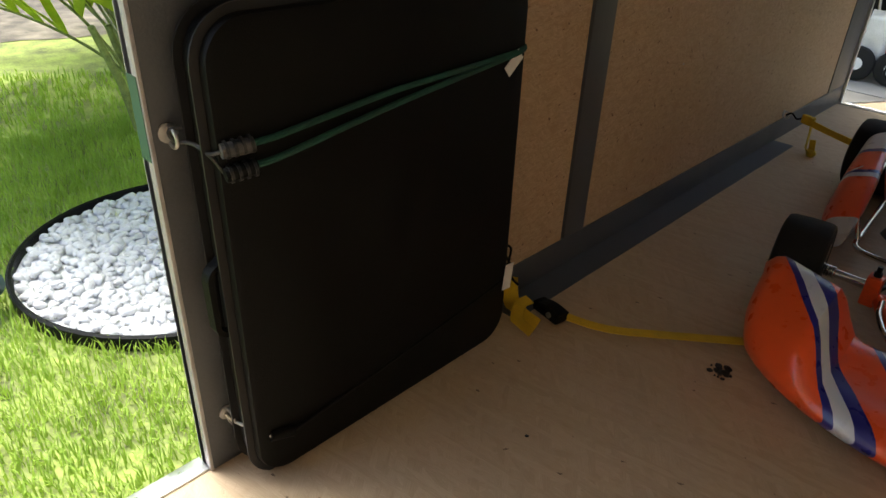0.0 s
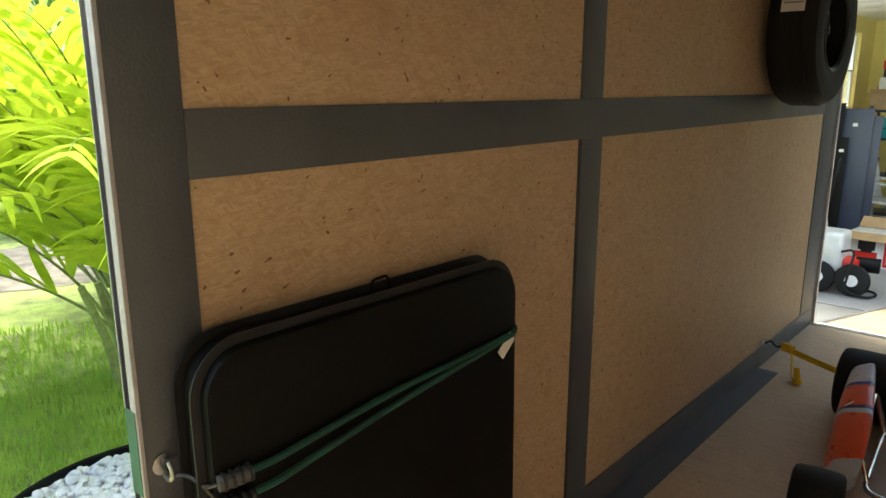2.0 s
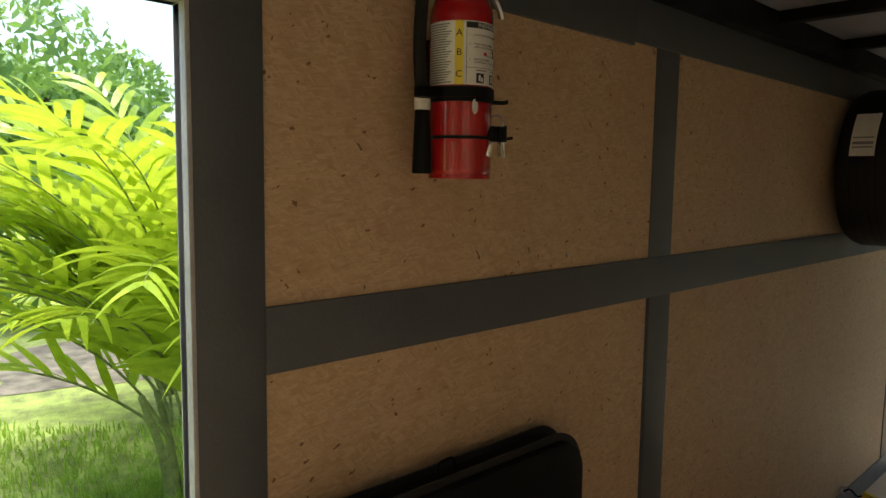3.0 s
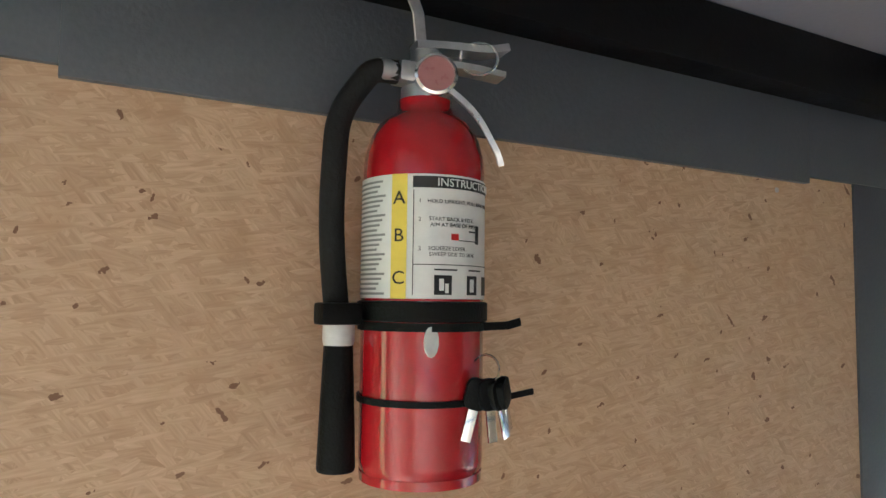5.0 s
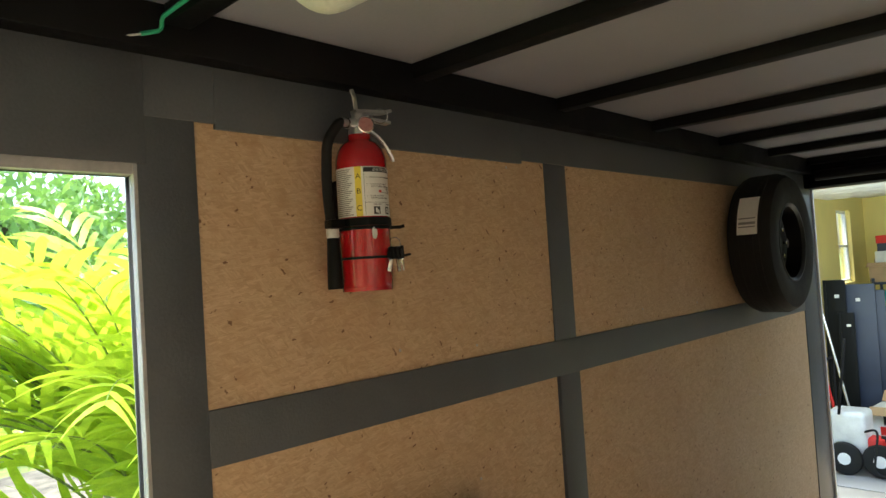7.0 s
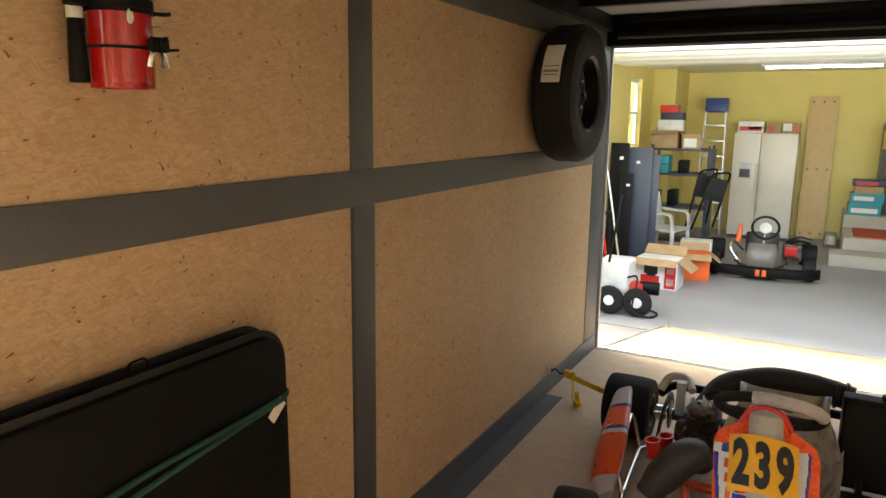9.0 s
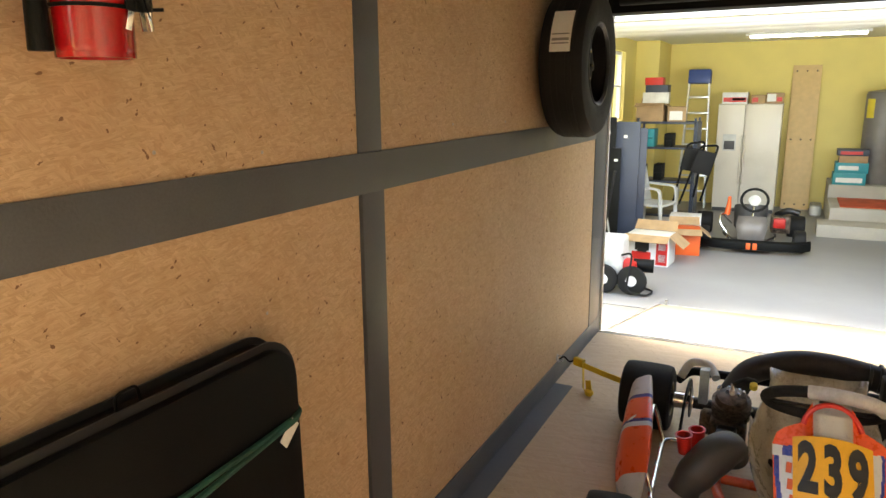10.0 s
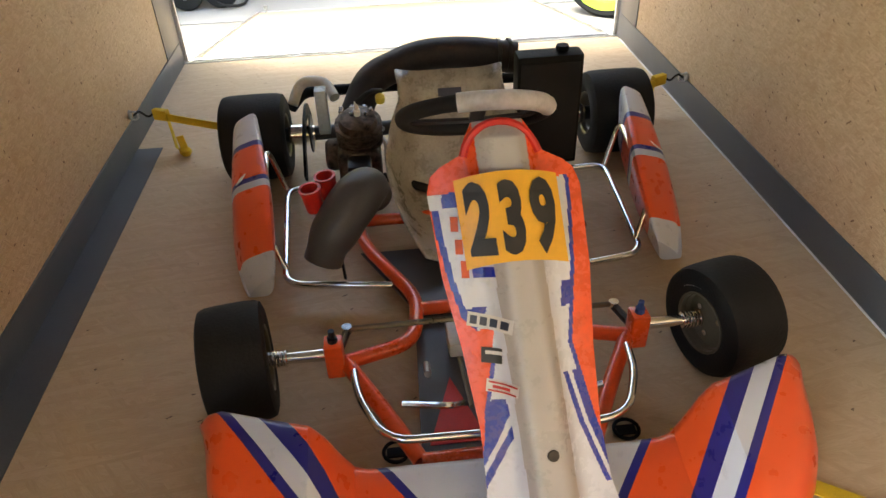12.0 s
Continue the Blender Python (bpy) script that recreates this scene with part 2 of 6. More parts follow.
M["orange_plastic"] = mat("orange_plastic", (0.75, 0.12, 0.02), 0.45, vary=0.1)
M["grass"] = mat("grass_blade", (0.33, 0.44, 0.075), 0.6, vary=0.3, scale=4, color2=(0.19, 0.31, 0.04), spec=0.25)
M["soil"] = mat("lawn_soil", (0.30, 0.36, 0.09), 0.95, vary=0.3, scale=6, bump=0.5, fine=60, color2=(0.10, 0.11, 0.04))
M["pebble"] = mat("white_pebble", (0.66, 0.66, 0.67), 0.65, vary=0.12, scale=25, bump=0.2, rand=0.15)
M["leaf"] = mat("palm_leaf", (0.58, 0.66, 0.06), 0.4, vary=0.4, scale=9, color2=(0.20, 0.36, 0.03))
M["stem"] = mat("palm_stem", (0.26, 0.30, 0.10), 0.5, vary=0.25, scale=15)


def let_through(m, color, share):
    """Thin leaves pass a share of the light."""
    nt = m.node_tree
    tr, mx = nt.nodes.new("ShaderNodeBsdfTranslucent"), nt.nodes.new("ShaderNodeMixShader")
    tr.inputs["Color"].default_value = (*color, 1)
    mx.inputs[0].default_value = share
    nt.links.new(nt.nodes["Principled BSDF"].outputs[0], mx.inputs[1])
    nt.links.new(tr.outputs[0], mx.inputs[2])
    nt.links.new(mx.outputs[0], nt.nodes["Material Output"].inputs[0])


let_through(M["leaf"], (0.56, 0.64, 0.05), 0.42)
let_through(M["grass"], (0.42, 0.58, 0.08), 0.3)
# the table rims are black; skylight on their edge is put into this grey
M["rim_dark"] = mat("dark_moulding", (0.020, 0.021, 0.023), 0.4, vary=0.15, spec=0.4)
M["vinyl_white"] = mat("white_vinyl", WHITE, 0.28, vary=0.02, scale=20)
M["vinyl_silver"] = mat("silver_grey_vinyl", SILVER, 0.3, vary=0.02, scale=14)
M["vinyl_orange"] = mat("orange_vinyl", ORANGE, 0.28, vary=0.1, scale=20)
M["vinyl_blue"] = mat("blue_vinyl", BLUE, 0.28, vary=0.35, scale=60, color2=(0.02, 0.05, 0.40))
M["shrub"] = mat("shrub_leaf", (0.30, 0.44, 0.12), 0.5, vary=0.4, scale=1.2, color2=(0.10, 0.22, 0.05))
let_through(M["shrub"], (0.30, 0.46, 0.10), 0.35)
M["sleeve"] = mat("silver_vinyl", (0.68, 0.68, 0.70), 0.35, vary=0.12, scale=25)
M["bark"] = mat("bark", (0.12, 0.09, 0.06), 0.9, vary=0.3, bump=0.5, fine=60)
M["sand"] = mat("bare_sand", (0.20, 0.17, 0.13), 0.95, vary=0.4, scale=5, bump=0.3)
M["nose"] = stripe_material("nose_livery", (1.0, -0.75, 0.0), [(0.0, WHITE), (0.468, BLUE), (0.485, ORANGE), (0.605, BLUE), (0.643, WHITE), (0.682, BLUE), (0.702, ORANGE)])
M["pod"] = stripe_material("pod_livery", (0.0, 1.0, 0.35), [(0.0, WHITE), (0.42, ORANGE), (0.66, WHITE), (0.685, BLUE), (0.705, ORANGE), (0.84, BLUE), (0.865, WHITE)], mirror_x=False)
M["plate_yellow"] = mat("yellow_vinyl", (0.80, 0.42, 0.02), 0.35, vary=0.06)
glass = bpy.data.materials.new("clear_glass")
glass.use_nodes = True
glass.node_tree.nodes["Principled BSDF"].inputs["Transmission Weight"].default_value = 1.0
glass.node_tree.nodes["Principled BSDF"].inputs["Roughness"].default_value = 0.02
M["glass"] = glass
for key, col, power in (("lamp_on", (0.95, 0.97, 1.0), 1.6),):
    mm = bpy.data.materials.new(key)
    mm.use_nodes = True
    mm.node_tree.nodes["Principled BSDF"].inputs["Emission Color"].default_value = (*col, 1)
    mm.node_tree.nodes["Principled BSDF"].inputs["Emission Strength"].default_value = power
    M[key] = mm


# ---------------------------------------------------------------- builders
def V(*a):
    return Vector(a)


def box(x0, x1, y0, y1, z0, z1, bevel=0.0, bm=None, seg=2):
    own = bmesh.new()
    bmesh.ops.create_cube(own, size=1.0)
    for v in own.verts:
        v.co = Vector((x0 + (v.co.x + 0.5) * (x1 - x0), y0 + (v.co.y + 0.5) * (y1 - y0), z0 + (v.co.z + 0.5) * (z1 - z0)))
    if bevel:
        bmesh.ops.bevel(own, geom=own.edges[:], offset=bevel, segments=seg, affect="EDGES", profile=0.6)
    return merge(bm, own)


def merge(bm, own, m=None):
    if m is not None:
        own.transform(m)
    if bm is None:
        return own
    me = bpy.data.meshes.new("tmp")
    own.to_mesh(me)
    bm.from_mesh(me)
    bpy.data.meshes.remove(me)
    own.free()
    return bm


def fillet(pts, r, n=5):
    """A polyline with its corners rounded."""
    pts = [Vector(p) for p in pts]
    out = [pts[0]]
    for a, b, c in zip(pts, pts[1:], pts[2:]):
        u, w = (a - b), (c - b)
        k = min(r, u.length * 0.45, w.length * 0.45)
        p, q = b + u.normalized() * k, b + w.normalized() * k
        for i in range(n + 1):
            s = i / n
            out.append(p * (1 - s) ** 2 + b * 2 * s * (1 - s) + q * s * s)
    out.append(pts[-1])
    return out


def tube(pts, r, seg=10, bm=None, flat=None, closed=False):
    """A round bar (or a strap, with flat = its two half sizes) along a polyline; r may be a list."""
    bm = bm if bm is not None else bmesh.new()
    pts = [Vector(p) for p in pts]
    rs = r if isinstance(r, (list, tuple)) else [r] * len(pts)
    rings, up = [], None
    n = len(pts)
    for i, p in enumerate(pts):
        d = (pts[(i + 1) % n] - pts[i - 1]) if closed else (pts[min(i + 1, n - 1)] - pts[max(i - 1, 0)])
        d.normalize()
        if up is None:
            up = Vector((0, 0, 1)) if abs(d.z) < 0.9 else Vector((1, 0, 0))
        up = (up - d * up.dot(d)).normalized()
        side = d.cross(up)
        ring = []
        for k in range(seg):
            a = 2 * math.pi * k / seg
            if flat:
                ca, sa = math.cos(a), math.sin(a)
                o = side * flat[0] * max(-1, min(1, ca * 1.6)) + up * flat[1] * max(-1, min(1, sa * 1.6))
            else:
                o = (side * math.cos(a) + up * math.sin(a)) * rs[i]
            ring.append(bm.verts.new(p + o))
        rings.append(ring)
    pairs = list(zip(rings, rings[1:])) + ([(rings[-1], rings[0])] if closed else [])
    for a, b in pairs:
        for k in range(seg):
            bm.faces.new((a[k], a[(k + 1) % seg], b[(k + 1) % seg], b[k]))
    if not closed:
        bm.faces.new(rings[0][::-1])
        bm.faces.new(rings[-1])
    return bm


def lathe(profile, seg=24, m=None, bm=None, closed=False):
    """Turns (radius, height) round z; m puts it in place."""
    own = bmesh.new()
    rings = []
    for r, h in profile:
        rings.append([own.verts.new((r * math.cos(2 * math.pi * k / seg), r * math.sin(2 * math.pi * k / seg), h)) for k in range(seg)])
    pairs = list(zip(rings, rings[1:])) + ([(rings[-1], rings[0])] if closed else [])
    for a, b in pairs:
        for k in range(seg):
            own.faces.new((a[k], a[(k + 1) % seg], b[(k + 1) % seg], b[k]))
    if not closed:
        if profile[0][0] > 1e-4:
            own.faces.new(rings[0][::-1])
        if profile[-1][0] > 1e-4:
            own.faces.new(rings[-1])
    bmesh.ops.remove_doubles(own, verts=own.verts[:], dist=1e-5)
    bmesh.ops.recalc_face_normals(own, faces=own.faces[:])
    return merge(bm, own, m)


def loft(rings, cap=True, closed=True, bm=None):
    bm = bm if bm is not None else bmesh.new()
    vs = [[bm.verts.new(p) for p in ring] for ring in rings]
    for a, b in zip(vs, vs[1:]):
        n = len(a)
        for k in range(n if closed else n - 1):
            bm.faces.new((a[k], a[(k + 1) % n], b[(k + 1) % n], b[k]))
    if cap and closed:
        bm.faces.new(vs[0][::-1])
        bm.faces.new(vs[-1])
    bmesh.ops.recalc_face_normals(bm, faces=bm.faces[:])
    return bm


def plate(outline, axis, lo, hi, bevel=0.0):
    """A flat shape with thickness: outline in the two other axes, from lo to hi along the axis."""
    bm = bmesh.new()

    def at(p, h):
        return {"x": (h, p[0], p[1]), "y": (p[0], h, p[1]), "z": (p[0], p[1], h)}[axis]
    a = [bm.verts.new(at(p, lo)) for p in outline]
    b = [bm.verts.new(at(p, hi)) for p in outline]
    n = len(outline)
    bm.faces.new(a)
    bm.faces.new(b[::-1])
    for k in range(n):
        bm.faces.new((a[k], b[k], b[(k + 1) % n], a[(k + 1) % n]))
    bmesh.ops.recalc_face_normals(bm, faces=bm.faces[:])
    if bevel:
        es = [e for e in bm.edges if len(e.link_faces) == 2 and e.calc_face_angle() > 0.8]
        bmesh.ops.bevel(bm, geom=es, offset=bevel, segments=2, affect="EDGES", profile=0.6)
    return bm


def rounded(x0, x1, y0, y1, r, n=6):
    out = []
    for cx, cy, a0 in ((x1 - r, y1 - r, 0), (x0 + r, y1 - r, 90), (x0 + r, y0 + r, 180), (x1 - r, y0 + r, 270)):
        for i in range(n + 1):
            a = radians(a0 + 90 * i / n)
            out.append((cx + r * math.cos(a), cy + r * math.sin(a)))
    return out


def mesh_of(name, bm, material, smooth=True):
    me = bpy.data.meshes.new(name)
    bm.to_mesh(me)
    bm.free()
    for m in (material if isinstance(material, (list, tuple)) else [material]):
        me.materials.append(m)
    if smooth:
        me.shade_smooth()
        me.set_sharp_from_angle(angle=radians(38))
    return me


def part(name, bm, material, parent=None, label="", m=None, smooth=True):
    me = bm if isinstance(bm, bpy.types.Mesh) else mesh_of(name, bm, material, smooth)
    ob = new(name, me)
    if parent is not None:
        ob.parent = parent
    if m is not None:
        ob.matrix_basis = m
    return tagged(ob, label)


def thing(name, label, category, m=None, group="", kind=""):
    ob = new(name)
    ob.empty_display_size = 0.05
    ob.matrix_basis = m if m is not None else Matrix()
    return tagged(ob, label, category, group, kind)


def solid(name, bm, material, label, category, m=None, group="", kind="", smooth=True):
    ob = part(name, bm, material, None, label, m, smooth)
    return tagged(ob, label, category, group, kind)


def words(text, size, material, name, parent, m, depth=0.0008, warp=None, bold=0.0):
    """Raised lettering in the built-in font, as a mesh part."""
    cu = bpy.data.curves.new(name, "FONT")
    cu.body, cu.size, cu.align_x, cu.align_y, cu.extrude, cu.offset = text, size, "CENTER", "CENTER", depth, bold
    cu.resolution_u = 3
    tmp = bpy.data.objects.new("tmp", cu)
    scene.collection.objects.link(tmp)
    me = bpy.data.meshes.new_from_object(tmp.evaluated_get(bpy.context.evaluated_depsgraph_get()))
    bpy.data.objects.remove(tmp)
    bpy.data.curves.remove(cu)
    me.materials.clear()
    me.materials.append(material)
    me.transform(m)
    if warp:
        for v in me.vertices:
            v.co = warp(v.co)
    me.name = name
    return part(name, me, material, parent)


def bars(rects, material, name, parent, warp, thick=0.0006):
    """Unreadable print: short bars laid on a surface."""
    bm = bmesh.new()
    for u0, u1, v0, v1 in rects:
        n = max(1, int(abs(u1 - u0) / 0.008))
        top = [[bm.verts.new(warp(Vector((u0 + (u1 - u0) * i / n, v, thick)))) for i in range(n + 1)] for v in (v0, v1)]
        for i in range(n):
            bm.faces.new((top[0][i], top[0][i + 1], top[1][i + 1], top[1][i]))
    return part(name, bm, material, parent)


# ---------------------------------------------------------------- ground and outdoors
W, YF, YR, ZC, GZ = 2.09, -2.45, 2.47, 2.0, -0.42
rng = random.Random(5)
ground = solid("ground", box(-200, 200, -200, 200, GZ - 0.31, GZ - 0.012), M["soil"], "green lawn ground reaching the horizon", "ground", kind="structure")
drive = solid("pavement", box(-0.25, 6.4, -6.0, 3.0, GZ - 0.2, GZ - 0.004), M["drive"], "pale concrete driveway in front of the garage", "pavement", kind="structure")
solid("pavement", box(-4.0, 6.4, 3.001, 4.42, GZ - 0.2, GZ - 0.004), M["drive"], "pale concrete apron before the garage door", "pavement", kind="structure")

# ---------------------------------------------------------------- trailer shell
floor = solid("floor", box(0, W, YF, YR, -0.03, 0.0), M["ply"], "worn tan plywood trailer floor", "floor", kind="structure")
part("paint_stripe", box(0.0, 0.098, -0.42, 1.60, 0.0, 0.0025), M["grey"], floor, "dark grey painted floor stripe")
part("sill_strip", box(0.0, W, YR - 0.012, YR + 0.012, 0.0, 0.004), M["alu"], floor, "bright aluminium sill strip")
# highlight along the right floor corner, modelled as a thin white bead
part("caulk_line", tube([(W - 0.004, YF + 0.1, 0.002), (W - 0.004, YR - 0.05, 0.002)], 0.005, 6), M["white_plastic"], floor)
solid("trailer_chassis", box(-0.02, W + 0.02, YF, YR - 0.02, -0.16, -0.032), M["black_steel"], "black steel chassis under the trailer floor", "chassis", kind="structure")

DY0, DY1, DZ = -2.28, -1.316, 1.705
skin = bmesh.new()
box(-0.032, -0.012, DY1, YR, -0.1, ZC, bm=skin)
box(-0.032, -0.012, DY0, DY1, DZ, ZC, bm=skin)
box(-0.032, -0.012, YF, DY0, -0.1, ZC, bm=skin)
wall_left = solid("wall_left", skin, M["white_plastic"], "trailer side wall lined with strand board and grey strips", "wall", kind="structure")


def lined_wall(wall, x, s, ys, upper):
    """Board panels between grey strips on the inner face of a side wall; s is the way into the room."""
    for a, b in zip(ys, ys[1:]):
        for z0, z1 in (((0.095, 1.176), (1.28, 1.81)) if upper else ((0.11, 1.17), (1.28, 1.81))):
            xs = sorted((x - s * 0.012, x))
            part("board_panel", box(xs[0], xs[1], a[1], b[0], z0, z1), M["osb"], wall, "tan strand board panel")


def strip(wall, x, s, d, y0, y1, z0, z1, name="trim_strip"):
    xs = sorted((x - s * 0.012, x + s * d))
    return part(name, box(xs[0], xs[1], y0, y1, z0, z1, 0.0012), M["grey"], wall, "dark grey painted trim strip")


lined_wall(wall_left, 0.0, 1, [(-1.292, -1.20), (-0.10, 0.015), (2.24, YR)], True)
for y0, y1, z0, z1 in ((-1.308, -1.20, 0, ZC), (2.24, YR - 0.003, 0, ZC)):
    strip(wall_left, 0.0, 1, 0.004, y0, y1, z0, z1)
strip(wall_left, 0.0, 1, 0.004, -0.10, 0.011, 1.275, 1.83)
strip(wall_left, 0.0, 1, 0.004, -0.088, 0.018, 0.06, 1.18)
strip(wall_left, 0.0, 1, 0.0065, -1.201, 2.235, 1.176, 1.28)
strip(wall_left, 0.0, 1, 0.0065, -1.292, 2.465, 1.81, 1.918)
strip(wall_left, 0.0, 1, 0.0065, -1.201, 2.465, 0.0, 0.10, "baseboard")
strip(wall_left, 0.0, 1, 0.009, -1.16, -0.215, 1.80, 1.917)
strip(wall_left, 0.0, 1, 0.0065, DY0, -1.2925, DZ + 0.02, 1.918)
strip(wall_left, 0.0, 1, 0.0065, YF, DY0 - 0.02, 0, 1.918)
for y, z in ((-0.466, 0.97), (-0.449, 1.31), (-0.72, 1.33), (0.5, 0.55), (-0.277, 1.786), (0.9, 1.32), (1.5, 0.85), (0.45, 1.33)):
    part("screw_head", lathe([(0.004, 0), (0.0035, 0.0012), (0.0, 0.0015)], 8, pose(0, y, z, 0, 90, 0)), M["galv"], wall_left)

door_frame = thing("door_1", "open side door frame with a pale grey jamb", "door", kind="structure")
part("jamb", box(-0.032, 0.006, DY1, -1.3085, 0, DZ + 0.02, 0.002), M["jamb"], door_frame)
part("jamb", box(-0.032, 0.006, DY0 - 0.024, DY0, 0, DZ + 0.02, 0.002), M["jamb"], door_frame)
part("tape", box(-0.030, 0.002, DY1 - 0.0012, DY1 - 0.0002, 0.70, 0.84), mat("green_tape", (0.03, 0.10, 0.075), 0.5), door_frame, "dark green tape on the jamb")
part("head", box(-0.032, 0.006, DY0, DY1, DZ, DZ + 0.02, 0.002), M["jamb"], door_frame)
part("sill", box(-0.045, 0.0, DY0, DY1, -0.03, 0.006, 0.002), M["alu"], door_frame)

skin = bmesh.new()
box(W + 0.012, W + 0.05, YF, YR, -0.1, ZC, bm=skin)
wall_right = solid("wall_right", skin, M["white_plastic"], "trailer side wall lined with strand board", "wall", kind="structure")
lined_wall(wall_right, W, -1, [(YF - 0.1, YF), (2.24, YR)], False)
strip(wall_right, W, -1, 0.0065, YF, 2.465, 0, 0.115, "baseboard")
strip(wall_right, W, -1, 0.0065, YF, 2.235, 1.17, 1.28)
strip(wall_right, W, -1, 0.004, 2.24, YR - 0.003, 0, ZC)
strip(wall_right, W, -1, 0.0065, YF, 2.465, 1.81, 1.918)
solid("wall_front", box(-0.05, W + 0.05, YF - 0.05, YF, -0.1, ZC), M["osb"], "plain strand board front wall of the trailer", "wall", kind="structure")

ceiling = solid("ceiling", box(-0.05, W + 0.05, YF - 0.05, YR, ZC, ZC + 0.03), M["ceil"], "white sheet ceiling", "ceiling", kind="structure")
roof_frame = thing("roof_frame", "black steel roof bows and side rails under the ceiling", "roof frame", kind="structure")
for x0, x1 in ((0.0, 0.05), (W - 0.05, W)):
    part("side_rail", box(x0, x1, YF, YR, 1.918, ZC - 0.001, 0.004), M["black_steel"], roof_frame)
for k in range(7):
    y = -1.245 + 0.595 * k
    part("roof_bow", box(0.05, W - 0.05, y - 0.024, y + 0.024, 1.962, ZC - 0.001, 0.004), M["black_steel"], roof_frame)
part("rear_header", box(0.0, W, YR - 0.09, YR, 1.84, ZC - 0.002, 0.006), M["black_steel"], roof_frame, "black rear door header")
part("door_spring", tube([(0.08, YR - 0.13, 1.90), (1.45, YR - 0.13, 1.90)], 0.028, 12), M["black_steel"], roof_frame)
wire = fillet([(0.03, -1.40, 1.925), (0.05, -1.33, 1.93), (0.052, -1.275, 1.95), (0.055, -1.275, 1.972), (0.30, -1.275, 1.978), (0.45, -1.262, 1.972)], 0.02)
solid("green_wire", tube(wire[6:], 0.004, 6), mat("green_wire", (0.05, 0.42, 0.22), 0.5), "green insulated wire clipped along a roof bow", "wire")
solid("white_wire", tube(wire[:10], 0.0022, 6), M["white_plastic"], "white wire loop at the ceiling edge", "wire")

lamp = thing("ceiling_light", "white plastic wraparound ceiling light, switched off", "ceiling light", pose(0.37, -1.19, 1.955))
body = bmesh.new()
loft([[(x, 0.062 * k * math.cos(a), -0.058 * k * max(0, math.sin(a)) ** 0.7) for a in [math.pi * i / 10 for i in range(11)]] for x, k in ((0.0, 0.8), (0.012, 0.97), (0.03, 1.0), (0.57, 1.0), (0.588, 0.97), (0.6, 0.8))], bm=body)
part("diffuser", body, M["white_plastic"], lamp)
part("base_plate", box(0.0, 0.6, -0.065, 0.065, 0.0, 0.007, 0.002), M["white"], lamp)

# rear frame and ramp
rear = thing("rear_frame", "grey rear door frame with a white outer edge", "door frame", kind="structure")
for x0, x1, w0, w1 in ((-0.05, 0.0, -0.05, 0.012), (W, W + 0.05, W - 0.012, W + 0.05)):
    part("post", box(x0, x1, YR, YR + 0.035, -0.1, ZC + 0.03, 0.003), M["grey"], rear)
    part("edge_trim", box(w0, w1, YR + 0.036, YR + 0.055, -0.1, ZC + 0.03, 0.003), M["white"], rear, "white edge trim")
part("lintel", box(-0.05, W + 0.05, YR, YR + 0.055, ZC - 0.16, ZC + 0.03, 0.003), M["black_steel"], rear)
ramp_len = 2.02
ramp = thing("ramp_door", "lowered plywood ramp door resting on the concrete", "ramp", pose(0, YR + 0.075, -0.012, -11.0, 0, 0))
part("deck", box(0.05, W - 0.05, 0.0, ramp_len, -0.045, 0.0, 0.004), M["ramp_wood"], ramp)
part("hinge_bar", tube([(0.03, -0.008, -0.004), (W - 0.03, -0.008, -0.004)], 0.012, 10), M["galv"], ramp)
for x0 in (0.028, W - 0.048):
    part("edge_rail", box(x0, x0 + 0.02, 0.0, ramp_len, -0.05, 0.006, 0.002), M["alu"], ramp)
part("end_rail", box(0.05, W - 0.05, ramp_len, ramp_len + 0.02, -0.05, 0.004, 0.002), M["alu"], ramp)
for x0 in (0.10, W - 0.10):
    part("latch_pin", lathe([(0.008, 0), (0.008, 0.03), (0.013, 0.032), (0.013, 0.05), (0.0, 0.055)], 10, pose(x0, ramp_len - 0.04, 0.0)), M["galv"], ramp)

# ---------------------------------------------------------------- garage shell
GX0, GX1, GY0, GY1, GC = -1.35, 5.6, 4.45, 10.95, 2.2
solid("garage_floor", box(GX0, GX1, GY0 - 0.02, GY1, GZ - 0.2, GZ), M["concrete"], "pale grey sealed concrete garage floor", "floor", kind="structure")
gw = bmesh.new()
box(GX0 - 0.15, GX0, GY0, 8.42, GZ, GC, bm=gw)
box(GX0 - 0.15, GX0, 9.10, GY1, GZ, GC, bm=gw)
box(GX0 - 0.15, GX0, 8.42, 9.10, GZ, 1.02, bm=gw)
box(GX0 - 0.15, GX0, 8.42, 9.10, 2.0, GC, bm=gw)
solid("garage_wall_left", gw, M["yellow_wall"], "yellow painted garage side wall with a narrow window", "wall", kind="structure")
solid("garage_wall_back", box(GX0 - 0.15, GX1 + 0.15, GY1, GY1 + 0.15, GZ, GC), M["yellow_wall"], "yellow painted garage back wall", "wall", kind="structure")
solid("garage_wall_right", box(GX1, GX1 + 0.15, GY0, GY1, GZ, GC), M["yellow_wall"], "yellow painted garage side wall", "wall", kind="structure")
gf = bmesh.new()
box(GX0 - 0.15, -1.05, GY0 - 0.16, GY0 - 0.02, GZ - 0.1, 2.6, bm=gf)
box(4.9, GX1 + 0.15, GY0 - 0.16, GY0 - 0.02, GZ - 0.1, 2.6, bm=gf)
solid("garage_wall_front", gf, M["yellow_wall"], "garage front wall round the open vehicle door", "wall", kind="structure")
solid("garage_lintel", box(-1.05, 4.9, GY0 - 0.16, GY0 - 0.02, 1.98, 2.6), M["white"], "white trim beam over the open garage door", "lintel", kind="structure")
